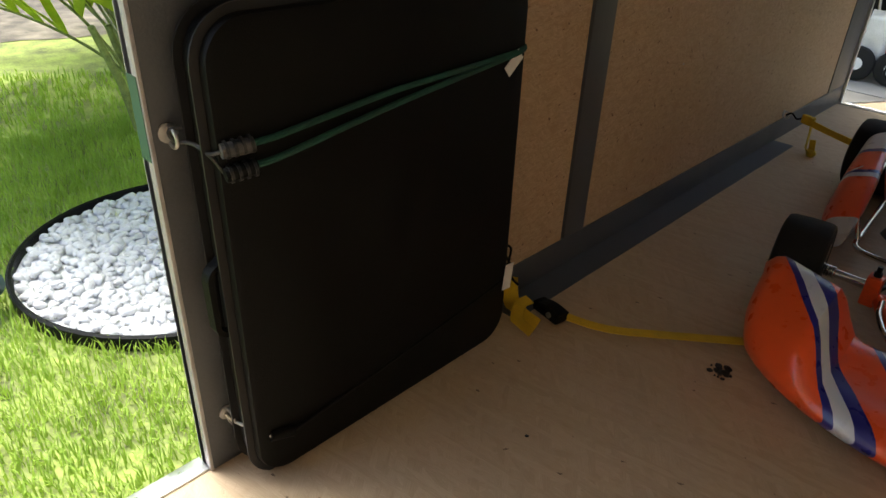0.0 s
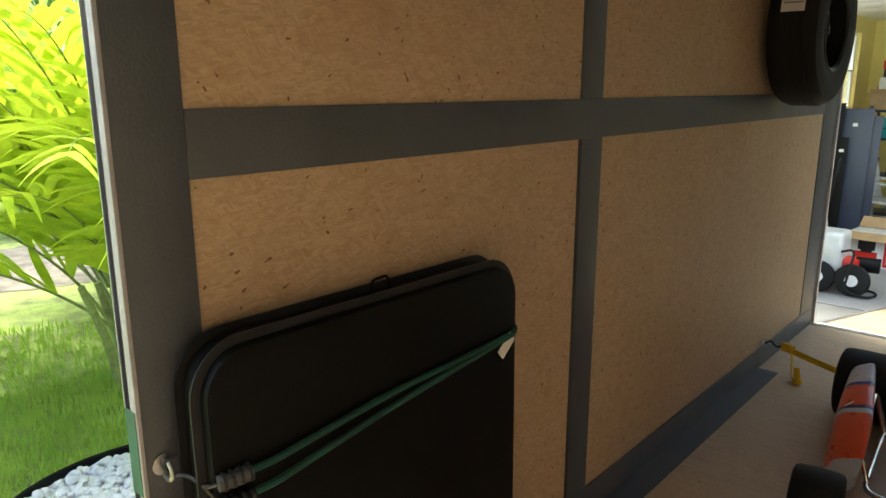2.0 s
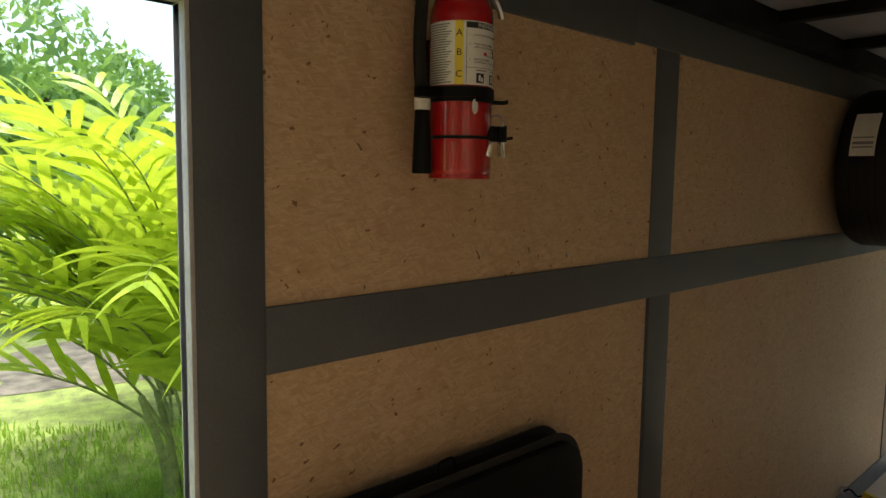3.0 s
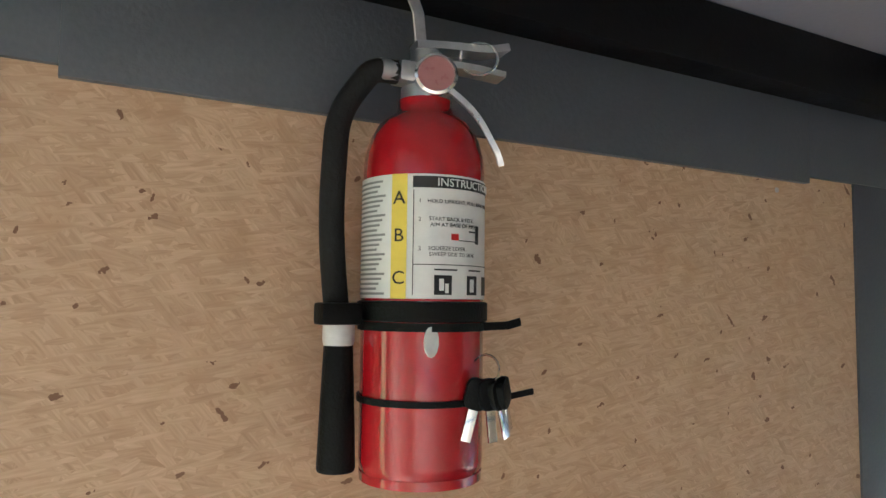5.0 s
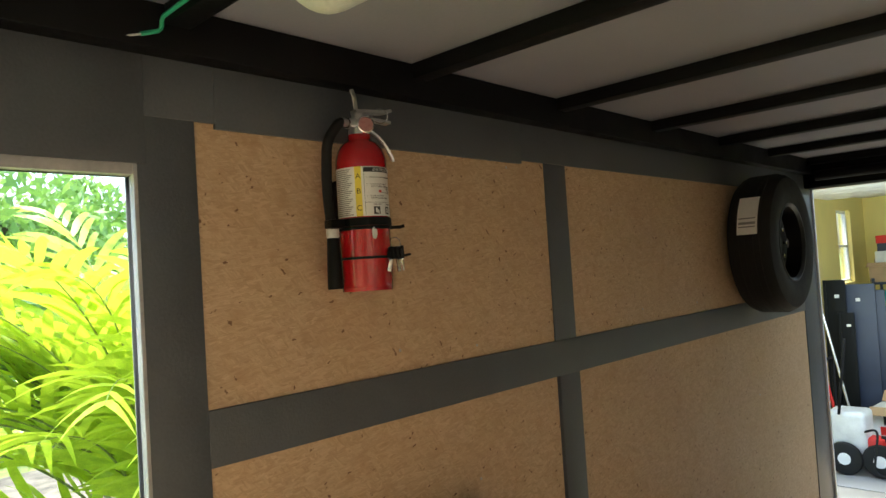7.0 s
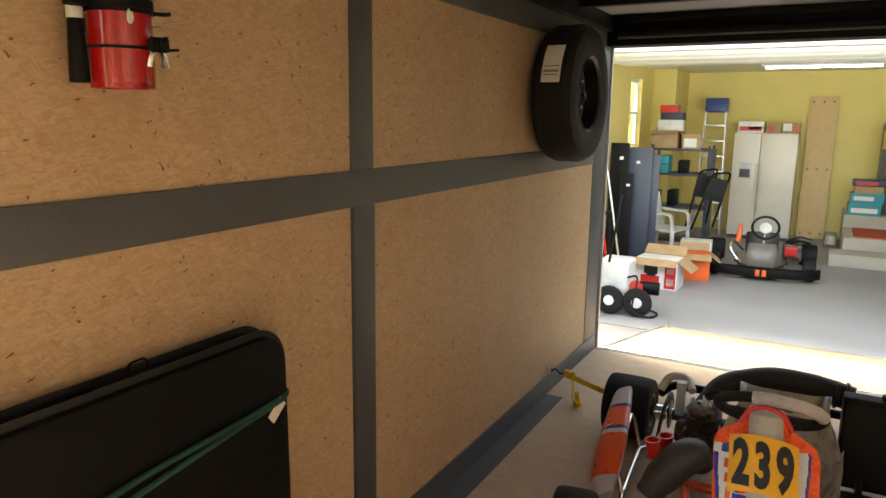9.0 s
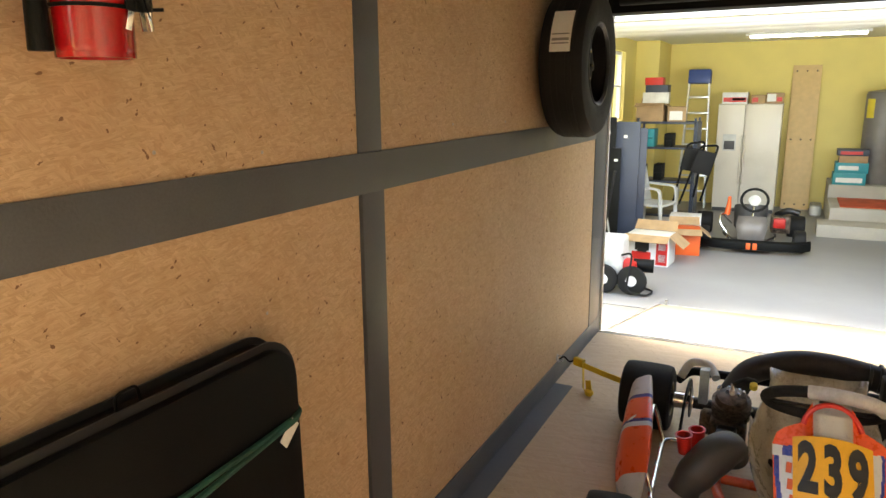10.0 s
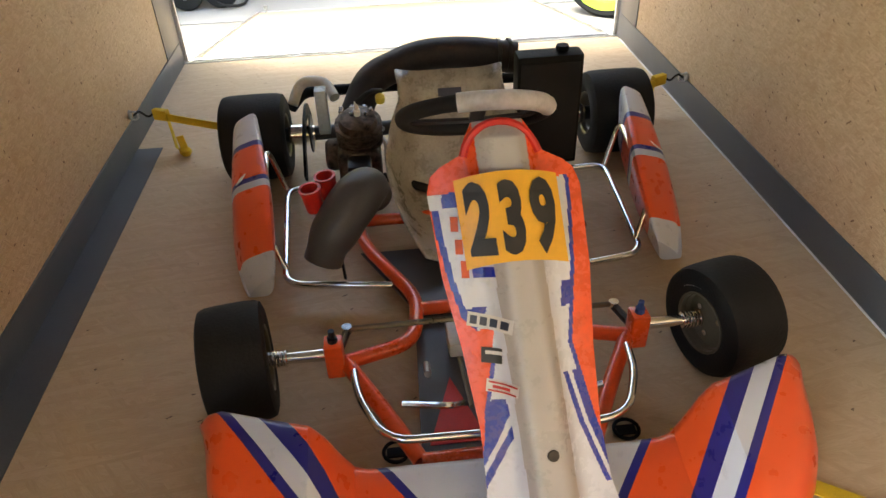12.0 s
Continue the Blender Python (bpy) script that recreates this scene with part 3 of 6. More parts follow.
solid("garage_ceiling", box(GX0 - 0.15, GX1 + 0.15, GY0, GY1 + 0.15, GC, GC + 0.1), M["white"], "white garage ceiling", "ceiling", kind="structure")
solid("column", box(-1.35, -1.0, 9.85, 10.95, GZ, GC, 0.004), M["yellow_wall"], "yellow painted wall return in the garage corner", "column", kind="structure")
solid("column", box(2.55, 2.85, 10.0, 10.95, GZ, GC, 0.004), mat("cream_wall", (0.72, 0.62, 0.36), 0.6), "cream painted wall end beside the water heater", "column", kind="structure")
win = thing("window_1", "narrow bright window in the yellow wall", "window", kind="structure")
for y0, y1, z0, z1 in ((8.42, 8.46, 1.02, 2.0), (9.06, 9.10, 1.02, 2.0), (8.46, 9.06, 1.02, 1.06), (8.46, 9.06, 1.96, 2.0), (8.46, 9.06, 1.5, 1.53)):
    part("frame_bar", box(GX0 - 0.1, GX0 - 0.05, y0, y1, z0, z1, 0.003), M["white"], win)
pane = part("pane", box(GX0 - 0.085, GX0 - 0.08, 8.46, 9.06, 1.06, 1.96), M["glass"], win)
pane.visible_shadow = False
gd = thing("garage_door", "raised sectional garage door under the ceiling", "garage door", kind="structure")
for k in range(4):
    part("door_panel", box(-1.0, 4.85, GY0 + 0.05 + 0.56 * k, GY0 + 0.05 + 0.56 * (k + 1) - 0.012, 2.03, 2.075, 0.006), M["white"], gd)
for x in (-1.05, 4.88):
    part("track", box(x, x + 0.03, GY0, GY0 + 2.6, 2.08, 2.13), M["galv"], gd)
tl = thing("tube_light", "long bright tube light on the garage ceiling", "ceiling light", pose(1.0, 9.3, GC))
part("housing", box(-0.75, 0.75, -0.06, 0.06, -0.03, -0.001, 0.004), M["white"], tl)
part("tube", tube([(-0.7, 0, -0.045), (0.7, 0, -0.045)], 0.016, 10), M["lamp_on"], tl)

# ---------------------------------------------------------------- folding table against the wall
table = thing("folding_table", "black plastic folding table, folded and stood against the wall", "folding table", pose(0.012, 0, 0, 0, -0.6, 0))
ty0, ty1, tz1 = -1.252, -0.494, 0.935
leaf_in = part("leaf", plate(rounded(ty0, ty1, 0.002, tz1, 0.075, 8), "x", 0.004, 0.047, 0.010), M["black_plastic"], table)
leaf_out = part("leaf", plate(rounded(ty0, ty1, 0.002, tz1 - 0.004, 0.075, 8), "x", 0.050, 0.094, 0.010), M["black_plastic"], table)
rim_pts = [(0.073, y, z) for y, z in rounded(ty0, ty1, 0.002, tz1 - 0.004, 0.075, 8)]
part("rim", tube(rim_pts, 0.01, 8, closed=True, flat=(0.0155, 0.0022)), M["rim_dark"], leaf_out, "black moulded rim, greyed to show skylight on its edge")
rim_pts = [(0.024, y, z) for y, z in rounded(ty0, ty1, 0.002, tz1, 0.075, 8)]
part("rim", tube(rim_pts, 0.01, 8, closed=True, flat=(0.0145, 0.0022)), M["rim_dark"], leaf_in, "black moulded rim, greyed to show skylight on its edge")
part("handle", tube(fillet([(0.05, ty0 + 0.005, 0.36), (0.05, ty0 - 0.028, 0.375), (0.05, ty0 - 0.030, 0.50), (0.05, ty0 + 0.005, 0.52)], 0.02), 0.01, 8, flat=(0.012, 0.005)), M["black_plastic"], table)
part("latch_loop", tube(fillet([(0.048, -0.888, tz1 - 0.01), (0.048, -0.885, tz1 + 0.028), (0.048, -0.843, tz1 + 0.030), (0.048, -0.839, tz1 - 0.01)], 0.012), 0.0028, 6), M["black_steel"], table)
part("hinge", tube([(0.047, -0.70, tz1 - 0.004), (0.047, -0.74, tz1 - 0.004)], 0.006, 8), M["black_steel"], table)


def wall_ring(name, x, y, z, label, s=1):
    ob = thing(name, label, "tie ring", pose(x, y, z))
    part("plate", lathe([(0.017, 0), (0.017, 0.003), (0.006, 0.006)], 14, pose(0, 0, 0, 0, 90 * s, 0)), M["galv"], ob)
    part("ring", lathe([(0.016 + 0.0035 * math.cos(a), 0.0035 * math.sin(a)) for a in [2 * math.pi * k / 8 for k in range(8)]], 18, pose(0.014 * s, 0, -0.005, 90, 0, 0), closed=True), M["galv"], ob)
    return ob


wall_ring("eye_bolt", 0.005, -1.284, 0.745, "galvanised tie ring screwed to the grey door post")
wall_ring("eye_bolt", 0.005, -1.262, 0.135, "galvanised tie ring low on the grey door post")
wall_ring("eye_bolt", 0.007, 1.624, 0.13, "galvanised eye bolt above the baseboard")
wall_ring("eye_bolt", W - 0.007, 1.63, 0.13, "galvanised eye bolt above the baseboard", -1)
wall_ring("eye_bolt", 0.007, -0.435, 0.19, "galvanised eye bolt low on the wall beside the table")

bungee = thing("bungee_cord", "green and black bungee cord stretched across the folded table", "bungee cord")
for dz, dx in ((0.014, 0.0), (-0.022, 0.004)):
    pts = [(0.095, -1.235, 0.718 + dz), (0.112, -1.17, 0.722 + dz), (0.109, -0.9, 0.752 + dz * 0.7), (0.108, -0.64, 0.768 + dz * 0.2), (0.106, -0.52, 0.776), (0.085, -0.484, 0.778), (0.03, -0.478, 0.778)]
    part("cord", tube(fillet([(x + dx, y, z) for x, y, z in pts], 0.05), 0.0062, 8), M["bungee"], bungee)
    part("end_sleeve", tube([(0.103 + dx, -1.248, 0.718 + dz * 1.1), (0.113 + dx, -1.196, 0.722 + dz)], [0.0125, 0.0135], 10), M["grey_plastic"] if dz > 0 else M["black_plastic"], bungee)
    for q in range(4):
        part("sleeve_ridge", tube([(0.104 + dx + 0.0025 * q, -1.242 + 0.013 * q, 0.719 + dz * 1.1 + 0.001 * q), (0.105 + dx + 0.0025 * q, -1.237 + 0.013 * q, 0.7195 + dz * 1.1 + 0.001 * q)], 0.0155, 10), M["rim_dark"], bungee)
    part("hook", tube(fillet([(0.10, -1.245, 0.718 + dz), (0.085, -1.258, 0.725), (0.05, -1.268, 0.738), (0.028, -1.285, 0.735), (0.02, -1.292, 0.755), (0.03, -1.27, 0.758)], 0.015), 0.0036, 8), M["steel_dark"], bungee, "bare steel hook")
part("tag", box(-0.0008, 0.0008, -0.014, 0.014, -0.055, 0.0), M["label"], bungee, "white paper tag", pose(0.109, -0.525, 0.772, -50, 0, 0))
b2 = thing("bungee_cord", "short black bungee cord hooked low beside the table", "bungee cord")
part("end_sleeve", tube([(0.105, -1.225, 0.112), (0.112, -1.175, 0.100)], [0.011, 0.013], 10), M["black_plastic"], b2)
part("cord", tube(fillet([(0.112, -1.175, 0.100), (0.106, -1.0, 0.112), (0.105, -0.7, 0.15), (0.106, -0.48, 0.185), (0.06, -0.452, 0.19), (0.035, -0.44, 0.192)], 0.03), 0.0042, 8), M["black_plastic"], b2)
part("hook", tube(fillet([(0.108, -1.222, 0.112), (0.07, -1.245, 0.122), (0.03, -1.262, 0.125), (0.02, -1.272, 0.145)], 0.015), 0.0034, 8), M["galv"], b2)
part("hook", tube(fillet([(0.09, -0.475, 0.2), (0.075, -0.445, 0.235), (0.05, -0.43, 0.23), (0.03, -0.432, 0.195)], 0.012), 0.0034, 8), M["black_steel"], b2)
part("tag", box(-0.0008, 0.0008, -0.016, 0.016, -0.075, 0.0), M["label"], b2, "white paper tag", pose(0.112, -0.495, 0.225, -6, 0, 0))

# ---------------------------------------------------------------- fire extinguisher
EX, EY, EB, ER = 0.080, -0.872, 1.474, 0.0535
ext = thing("fire_extinguisher", "red dry chemical fire extinguisher hung on the board wall", "fire extinguisher", pose(EX, EY, EB + 0.006) @ Matrix.Diagonal((1, 1, 0.955, 1)))
prof = [(0.0, 0.004), (0.045, 0.004), (0.049, 0.0), (0.0525, 0.004), (ER, 0.014), (ER, 0.268), (0.0525, 0.284), (0.048, 0.301), (0.041, 0.314), (0.031, 0.322), (0.026, 0.326), (0.024, 0.332), (0.024, 0.338), (0.0, 0.338)]
part("cylinder", lathe(prof, 40), M["red"], ext)
part("base_ring", lathe([(0.0475, -0.004), (0.0525, -0.004), (0.053, 0.004), (0.0485, 0.004)], 36, closed=True), M["red"], ext)


def on_can(r):
    def warp(p):
        a = radians(-49) + p.x / r
        return Vector(((r + p.z) * math.cos(a), (r + p.z) * math.sin(a), p.y))
    return warp


can = on_can(ER + 0.0006)


def can_patch(name, u0, u1, v0, v1, material, label="", lift=0.0):
    bm = bmesh.new()
    n = max(2, int((u1 - u0) / 0.006))
    rows = [[bm.verts.new(can(Vector((u0 + (u1 - u0) * i / n, v, lift)))) for i in range(n + 1)] for v in (v0, v1)]
    for i in range(n):
        bm.faces.new((rows[0][i], rows[0][i + 1], rows[1][i + 1], rows[1][i]))
    return part(name, bm, material, ext, label)


can_patch("label_sheet", -0.062, 0.135, 0.155, 0.261, M["label"], "white instruction label")
can_patch("label_stripe", -0.006, 0.0075, 0.155, 0.261, M["yellow_lab"], "yellow letter stripe", 0.0005)
can_patch("label_head", 0.012, 0.12, 0.249, 0.259, M["ink"], "black heading bar", 0.0005)
words("INSTRUCTIONS", 0.0098, M["label"], "heading", ext, Matrix.Translation((0.066, 0.2537, 0.001)), 0.0002, can)
for ch, v in (("A", 0.240), ("B", 0.208), ("C", 0.172)):
    words(ch, 0.016, M["ink"], "letter", ext, Matrix.Translation((0.0008, v, 0.001)), 0.0002, can)
for text, v in (("HOLD UPRIGHT. PULL RING PIN.", 0.2375), ("START BACK 8 FEET.", 0.2225), ("AIM AT BASE OF FIRE.", 0.2175), ("SQUEEZE LEVER.", 0.1975), ("SWEEP SIDE TO SIDE.", 0.1925)):
    t = words(text, 0.0046, M["ink"], "instruction", ext, Matrix.Translation((0.026 + len(text) * 0.00112, v, 0.001)), 0.0001, can)
for text, v in (("1", 0.2375), ("2", 0.222), ("3", 0.197)):
    words(text, 0.005, M["ink"], "step_number", ext, Matrix.Translation((0.018, v, 0.001)), 0.0001, can)
bars([(-0.060 + 0.001 * (k % 3), -0.012 - 0.003 * ((k * 7) % 4), 0.158 + 0.0042 * k, 0.1600 + 0.0042 * k) for k in range(24)], M["ink_grey"], "fine_print", ext, can)
bars([(0.013, 0.12, 0.1835, 0.1842), (0.0125, 0.0132, 0.158, 0.247), (0.03, 0.05, 0.179, 0.1803), (0.062, 0.08, 0.179, 0.1803)], M["ink"], "rule", ext, can)
bars([(0.030, 0.045, 0.1585, 0.175)], M["ink"], "pictogram", ext, can, 0.0007)
bars([(0.034, 0.038, 0.162, 0.172)], M["label"], "pictogram", ext, can, 0.0012)
bars([(0.044, 0.051, 0.205, 0.2105)], M["red_plastic"], "pictogram", ext, can, 0.0008)
for q in ((0.051, 0.070, 0.2045, 0.2053), (0.070, 0.075, 0.203, 0.219), (0.062, 0.0699, 0.2125, 0.2138)):
    bars([q], M["ink"], "pictogram", ext, can, 0.0008)
for q in ((0.060, 0.073, 0.1585, 0.175), (0.082, 0.095, 0.1585, 0.175)):
    bars([q], M["ink"], "pictogram", ext, can, 0.0007)
for q in ((0.039, 0.042, 0.160, 0.168), (0.063, 0.068, 0.161, 0.172)):
    bars([q], M["label"], "pictogram", ext, can, 0.0012)
# valve head
vb = bmesh.new()
lathe([(0.022, 0.338), (0.022, 0.35), (0.016, 0.353), (0.014, 0.36), (0.014, 0.385), (0.009, 0.39), (0.0, 0.39)], 20, bm=vb)
box(-0.012, 0.012, -0.03, 0.02, 0.352, 0.372, 0.004, vb)
part("valve_body", vb, M["alu"], ext)
va = pose(0, 0, 0, 0, 0, -20)
gauge = part("gauge", lathe([(0.019, 0), (0.019, 0.012), (0.0165, 0.013), (0.016, 0.0115), (0.0, 0.0115)], 24, va @ pose(0.016, 0.006, 0.357, 0, 90, 0)), M["chrome"], ext, "round pressure gauge")
part("gauge_face", lathe([(0.0158, 0), (0.0, 0.0004)], 20, va @ pose(0.0276, 0.006, 0.357, 0, 90, 0)), mat("gauge_face", (0.35, 0.16, 0.16), 0.3), gauge)
part("upper_lever", tube(fillet([(0.0, -0.012, 0.389), (0.004, 0.02, 0.392), (0.012, 0.055, 0.392), (0.014, 0.075, 0.398)], 0.02), 0.01, 8, flat=(0.011, 0.0035)), M["alu"], ext)
part("carry_handle", tube(fillet([(0.0, 0.012, 0.375), (0.008, 0.04, 0.374), (0.014, 0.072, 0.370)], 0.02), 0.01, 8, flat=(0.011, 0.003)), M["alu"], ext)
part("pin_ring", lathe([(0.017 + 0.0014 * math.cos(a), 0.0014 * math.sin(a)) for a in [2 * math.pi * k / 6 for k in range(6)]], 20, pose(0.018, 0.045, 0.383, 80, 0, 60), closed=True), M["chrome"], ext)
part("squeeze_grip", tube(fillet([(0.014, 0.012, 0.352), (0.032, 0.035, 0.325), (0.04, 0.052, 0.288), (0.038, 0.056, 0.279)], 0.02), 0.01, 8, flat=(0.008, 0.0025)), M["alu"], ext)
part("safety_strap", tube([(0.0, -0.004, 0.385), (0.004, -0.010, 0.42), (0.002, -0.016, 0.438)], 0.005, 6, flat=(0.006, 0.001)), M["galv"], ext)
part("hose", tube(fillet([(0.0, -0.028, 0.362), (-0.002, -0.05, 0.362), (-0.010, -0.078, 0.32), (-0.016, -0.081, 0.22), (-0.018, -0.070, 0.12)], 0.07, 8), 0.0108, 14), M["rubber"], ext)
part("hose_fitting", tube([(0.0, -0.024, 0.362), (0.0, -0.045, 0.362)], 0.0105, 12), M["alu"], ext)
part("collar", lathe([(0.0125, 0), (0.0135, 0.004), (0.0135, 0.02), (0.0125, 0.024)], 16, pose(-0.018, -0.070, 0.113)), M["white_plastic"], ext, "pale hose collar")
part("nozzle", lathe([(0.0155, 0), (0.0165, 0.003), (0.0145, 0.06), (0.0125, 0.108), (0.0115, 0.115), (0.0, 0.115)], 18, pose(-0.018, -0.070, 0.004)), M["black_plastic"], ext)
bracket = thing("wall_bracket", "black strap bracket holding the extinguisher on the wall", "bracket", pose(EX, EY, EB))
part("band", lathe([(ER + 0.0012, 0.135), (ER + 0.0035, 0.136), (ER + 0.0035, 0.151), (ER + 0.0012, 0.152)], 40, closed=True), M["black_plastic"], bracket)
part("back_plate", box(-0.0785, -0.0545, -0.022, 0.022, 0.10, 0.24, 0.003), M["black_steel"], bracket)
part("clip", box(-0.012, 0.012, -0.095, -0.06, 0.132, 0.150, 0.003), M["black_plastic"], bracket)
for z, r, y1 in ((0.131, 0.0035, 0.076), (0.070, 0.0026, 0.090)):
    tie = thing("zip_tie", "black zip tie round the extinguisher with a loose tail", "zip tie", pose(EX, EY, EB))
    part("loop", lathe([(ER + 0.0008, z - r), (ER + 0.0026, z - r), (ER + 0.0026, z + r), (ER + 0.0008, z + r)], 40, closed=True), M["black_plastic"], tie)
    part("tail", tube([(0.040, 0.037, z), (0.042, 0.062, z + 0.001), (0.040, y1, z + 0.004)], 0.003, 6, flat=(0.0012, r)), M["black_plastic"], tie)
part("price_tag", lathe([(0.0065, 0), (0.0065, 0.0015), (0.0, 0.0015)], 14, pose(0.0515, -0.018, 0.119, 0, 90, 0) @ Matrix.Diagonal((2.0, 1, 1, 1))), M["white_plastic"], ext, "small white plastic tab")
keys = thing("key_ring", "bunch of keys with black heads on a split ring", "keys", pose(EX + 0.054, EY + 0.030, EB + 0.074))
part("split_ring", lathe([(0.013 + 0.001 * math.cos(a), 0.001 * math.sin(a)) for a in [2 * math.pi * k / 6 for k in range(6)]], 20, pose(0.002, 0, 0.022, 80, 0, 30), closed=True), M["chrome"], keys)
for k, (ang, yy) in enumerate(((-14, -0.006), (6, 0.0), (18, 0.006), (30, 0.010))):
    mk = pose(0.004 + 0.003 * k, yy, 0.012, ang, 0, 20 * k - 20)
    key = part("key", box(-0.0011, 0.0011, -0.0042, 0.0042, -0.048, -0.014, 0.0006), M["chrome"], keys, m=mk)
    part("key_head", plate(rounded(-0.010, 0.010, -0.022, 0.004, 0.007, 3), "x", -0.003, 0.003, 0.001), M["black_plastic"], key)

# ---------------------------------------------------------------- spare wheel on the wall
spare = thing("spare_wheel", "black spare trailer wheel mounted high on the wall", "wheel", pose(0.0, 1.455, 1.54, 0, 90, 0))
R = 0.302
tp = [(0.17, 0.035), (0.20, 0.030), (0.25, 0.026), (0.285, 0.032), (0.299, 0.050), (R, 0.075), (R + 0.002, 0.12), (R, 0.165), (0.299, 0.19), (0.285, 0.208), (0.25, 0.216), (0.20, 0.212), (0.172, 0.205)]
tyre = part("tyre", lathe(tp, 56, closed=True), M["rubber"], spare)
for h in (0.078, 0.103, 0.137, 0.162):
    part("tread_rib", lathe([(R - 0.001, h - 0.009), (R + 0.0045, h - 0.008), (R + 0.0045, h + 0.008), (R - 0.001, h + 0.009)], 56, closed=True), M["rubber"], tyre)
rim = part("rim", lathe([(0.171, 0.205), (0.166, 0.200), (0.160, 0.18), (0.156, 0.15), (0.150, 0.135), (0.125, 0.142), (0.10, 0.152), (0.07, 0.150), (0.045, 0.140), (0.045, 0.12), (0.155, 0.09), (0.165, 0.04), (0.17, 0.035)], 40, closed=True), M["black_steel"], spare)
part("rim_lip", lathe([(0.160, 0.196), (0.1725, 0.205), (0.1735, 0.209), (0.168, 0.210), (0.157, 0.199)], 40, closed=True), M["steel_dark"], rim, "bare steel rim lip")
for k in range(5):
    a = 2 * math.pi * k / 5 + 0.3
    part("vent_hole", lathe([(0.019, 0), (0.021, 0.003), (0.017, 0.003), (0.0, 0.001)], 14, pose(0.122 * math.cos(a), 0.122 * math.sin(a), 0.1435)), M["tank_grey"], rim, "round vent opening")
    part("lug_nut", lathe([(0.011, 0), (0.010, 0.016), (0.0, 0.018)], 6, pose(0.06 * math.cos(a), 0.06 * math.sin(a), 0.148)), M["chrome"], rim)
part("hub_post", lathe([(0.03, 0), (0.03, 0.155), (0.0, 0.155)], 12), M["black_steel"], spare)
bars([(-0.04, 0.04, 0.02 * k, 0.02 * k + (0.012 if k % 2 else 0.006)) for k in range(3)], M["ink_grey"], "label_print", tyre, lambda p: Vector((-(R + 0.0085) * math.cos(radians(69) + p.y * 3), -(R + 0.0085) * math.sin(radians(69) + p.y * 3), 0.1235 + p.x * 0.85)))
part("tyre_label", loft([[(-(R + 0.006) * math.cos(a), -(R + 0.006) * math.sin(a), h) for a in [radians(50 + 3.6 * i) for i in range(10)]] for h in (0.082, 0.165)], cap=False, closed=False), M["label"], tyre, "white paper tyre label")


# ---------------------------------------------------------------- racing kart
kart = thing("racing_kart", "orange and white racing kart strapped down on the trailer floor", "go-kart", pose(1.118, 0.30, 0.0, 0, 0, 0.6))


def tyre_profile(r, w, rim_r):
    h = w / 2
    return [(rim_r, -h * 0.92), (rim_r + 0.012, -h), (r * 0.86, -h), (r * 0.955, -h * 0.93), (r * 0.99, -h * 0.75), (r, -h * 0.4), (r * 1.003, 0), (r, h * 0.4), (r * 0.99, h * 0.75), (r * 0.955, h * 0.93), (r * 0.86, h), (rim_r + 0.012, h), (rim_r, h * 0.92)]


def kart_wheel(x, y, r, w, steer, inner):
    """A slick tyre on a small alloy rim; inner is the side towards the middle (+1 or -1)."""
    m = pose(x, y, r, 0, 0, steer) @ pose(0, 0, 0, 0, 90, 0)
    wheel = part("wheel", lathe([(0.066, -w * 0.47), (0.072, -w * 0.49), (0.072, -w * 0.42), (0.064, -w * 0.38), (0.055, 0), (0.064, w * 0.38), (0.072, w * 0.42), (0.072, w * 0.49), (0.066, w * 0.47)], 26, closed=True), M["gold"], kart, "pale alloy rim", m)
    part("tyre", lathe(tyre_profile(r, w, 0.070), 40, closed=True), M["rubber"], wheel)
    part("rim_disc", lathe([(0.066, 0), (0.055, 0.004), (0.03, 0.002), (0.0, 0.006)], 20, pose(0, 0, inner * w * 0.30)), M["gold"], wheel)
    for k in range(3):
        a = 2 * math.pi * k / 3
        part("wheel_nut", lathe([(0.007, -0.006), (0.007, 0.006), (0.0, 0.007)], 6, pose(0.036 * math.cos(a), 0.036 * math.sin(a), inner * w * 0.28)), M["chrome"], wheel)
    return wheel


wl = kart_wheel(-0.538, 0.0, 0.129, 0.135, 8, 1)
wr = kart_wheel(0.532, 0.0, 0.129, 0.135, 14, -1)
bars([(-0.03 + 0.012 * k, -0.022 + 0.012 * k, -0.006, 0.004) for k in range(6)], M["label"], "tyre_marking", wr, lambda p: Vector((0.088 * math.cos(p.x * 11 + 2.6), 0.088 * math.sin(p.x * 11 + 2.6), -0.0682)) * (1 + p.y))
kart_wheel(-0.605, 1.05, 0.141, 0.205, 0, 1)
kart_wheel(0.605, 1.05, 0.141, 0.205, 0, -1)
part("rear_axle", tube([(-0.56, 1.05, 0.141), (0.56, 1.05, 0.141)], 0.0245, 14), M["steel_dark"], kart)
for s in (-1, 1):
    part("rear_hub", lathe([(0.03, 0), (0.034, 0.005), (0.034, 0.05), (0.028, 0.055), (0.028, 0.085)], 18, pose(s * 0.50, 1.05, 0.141, 0, -90 * s, 0)), M["chrome"], kart)

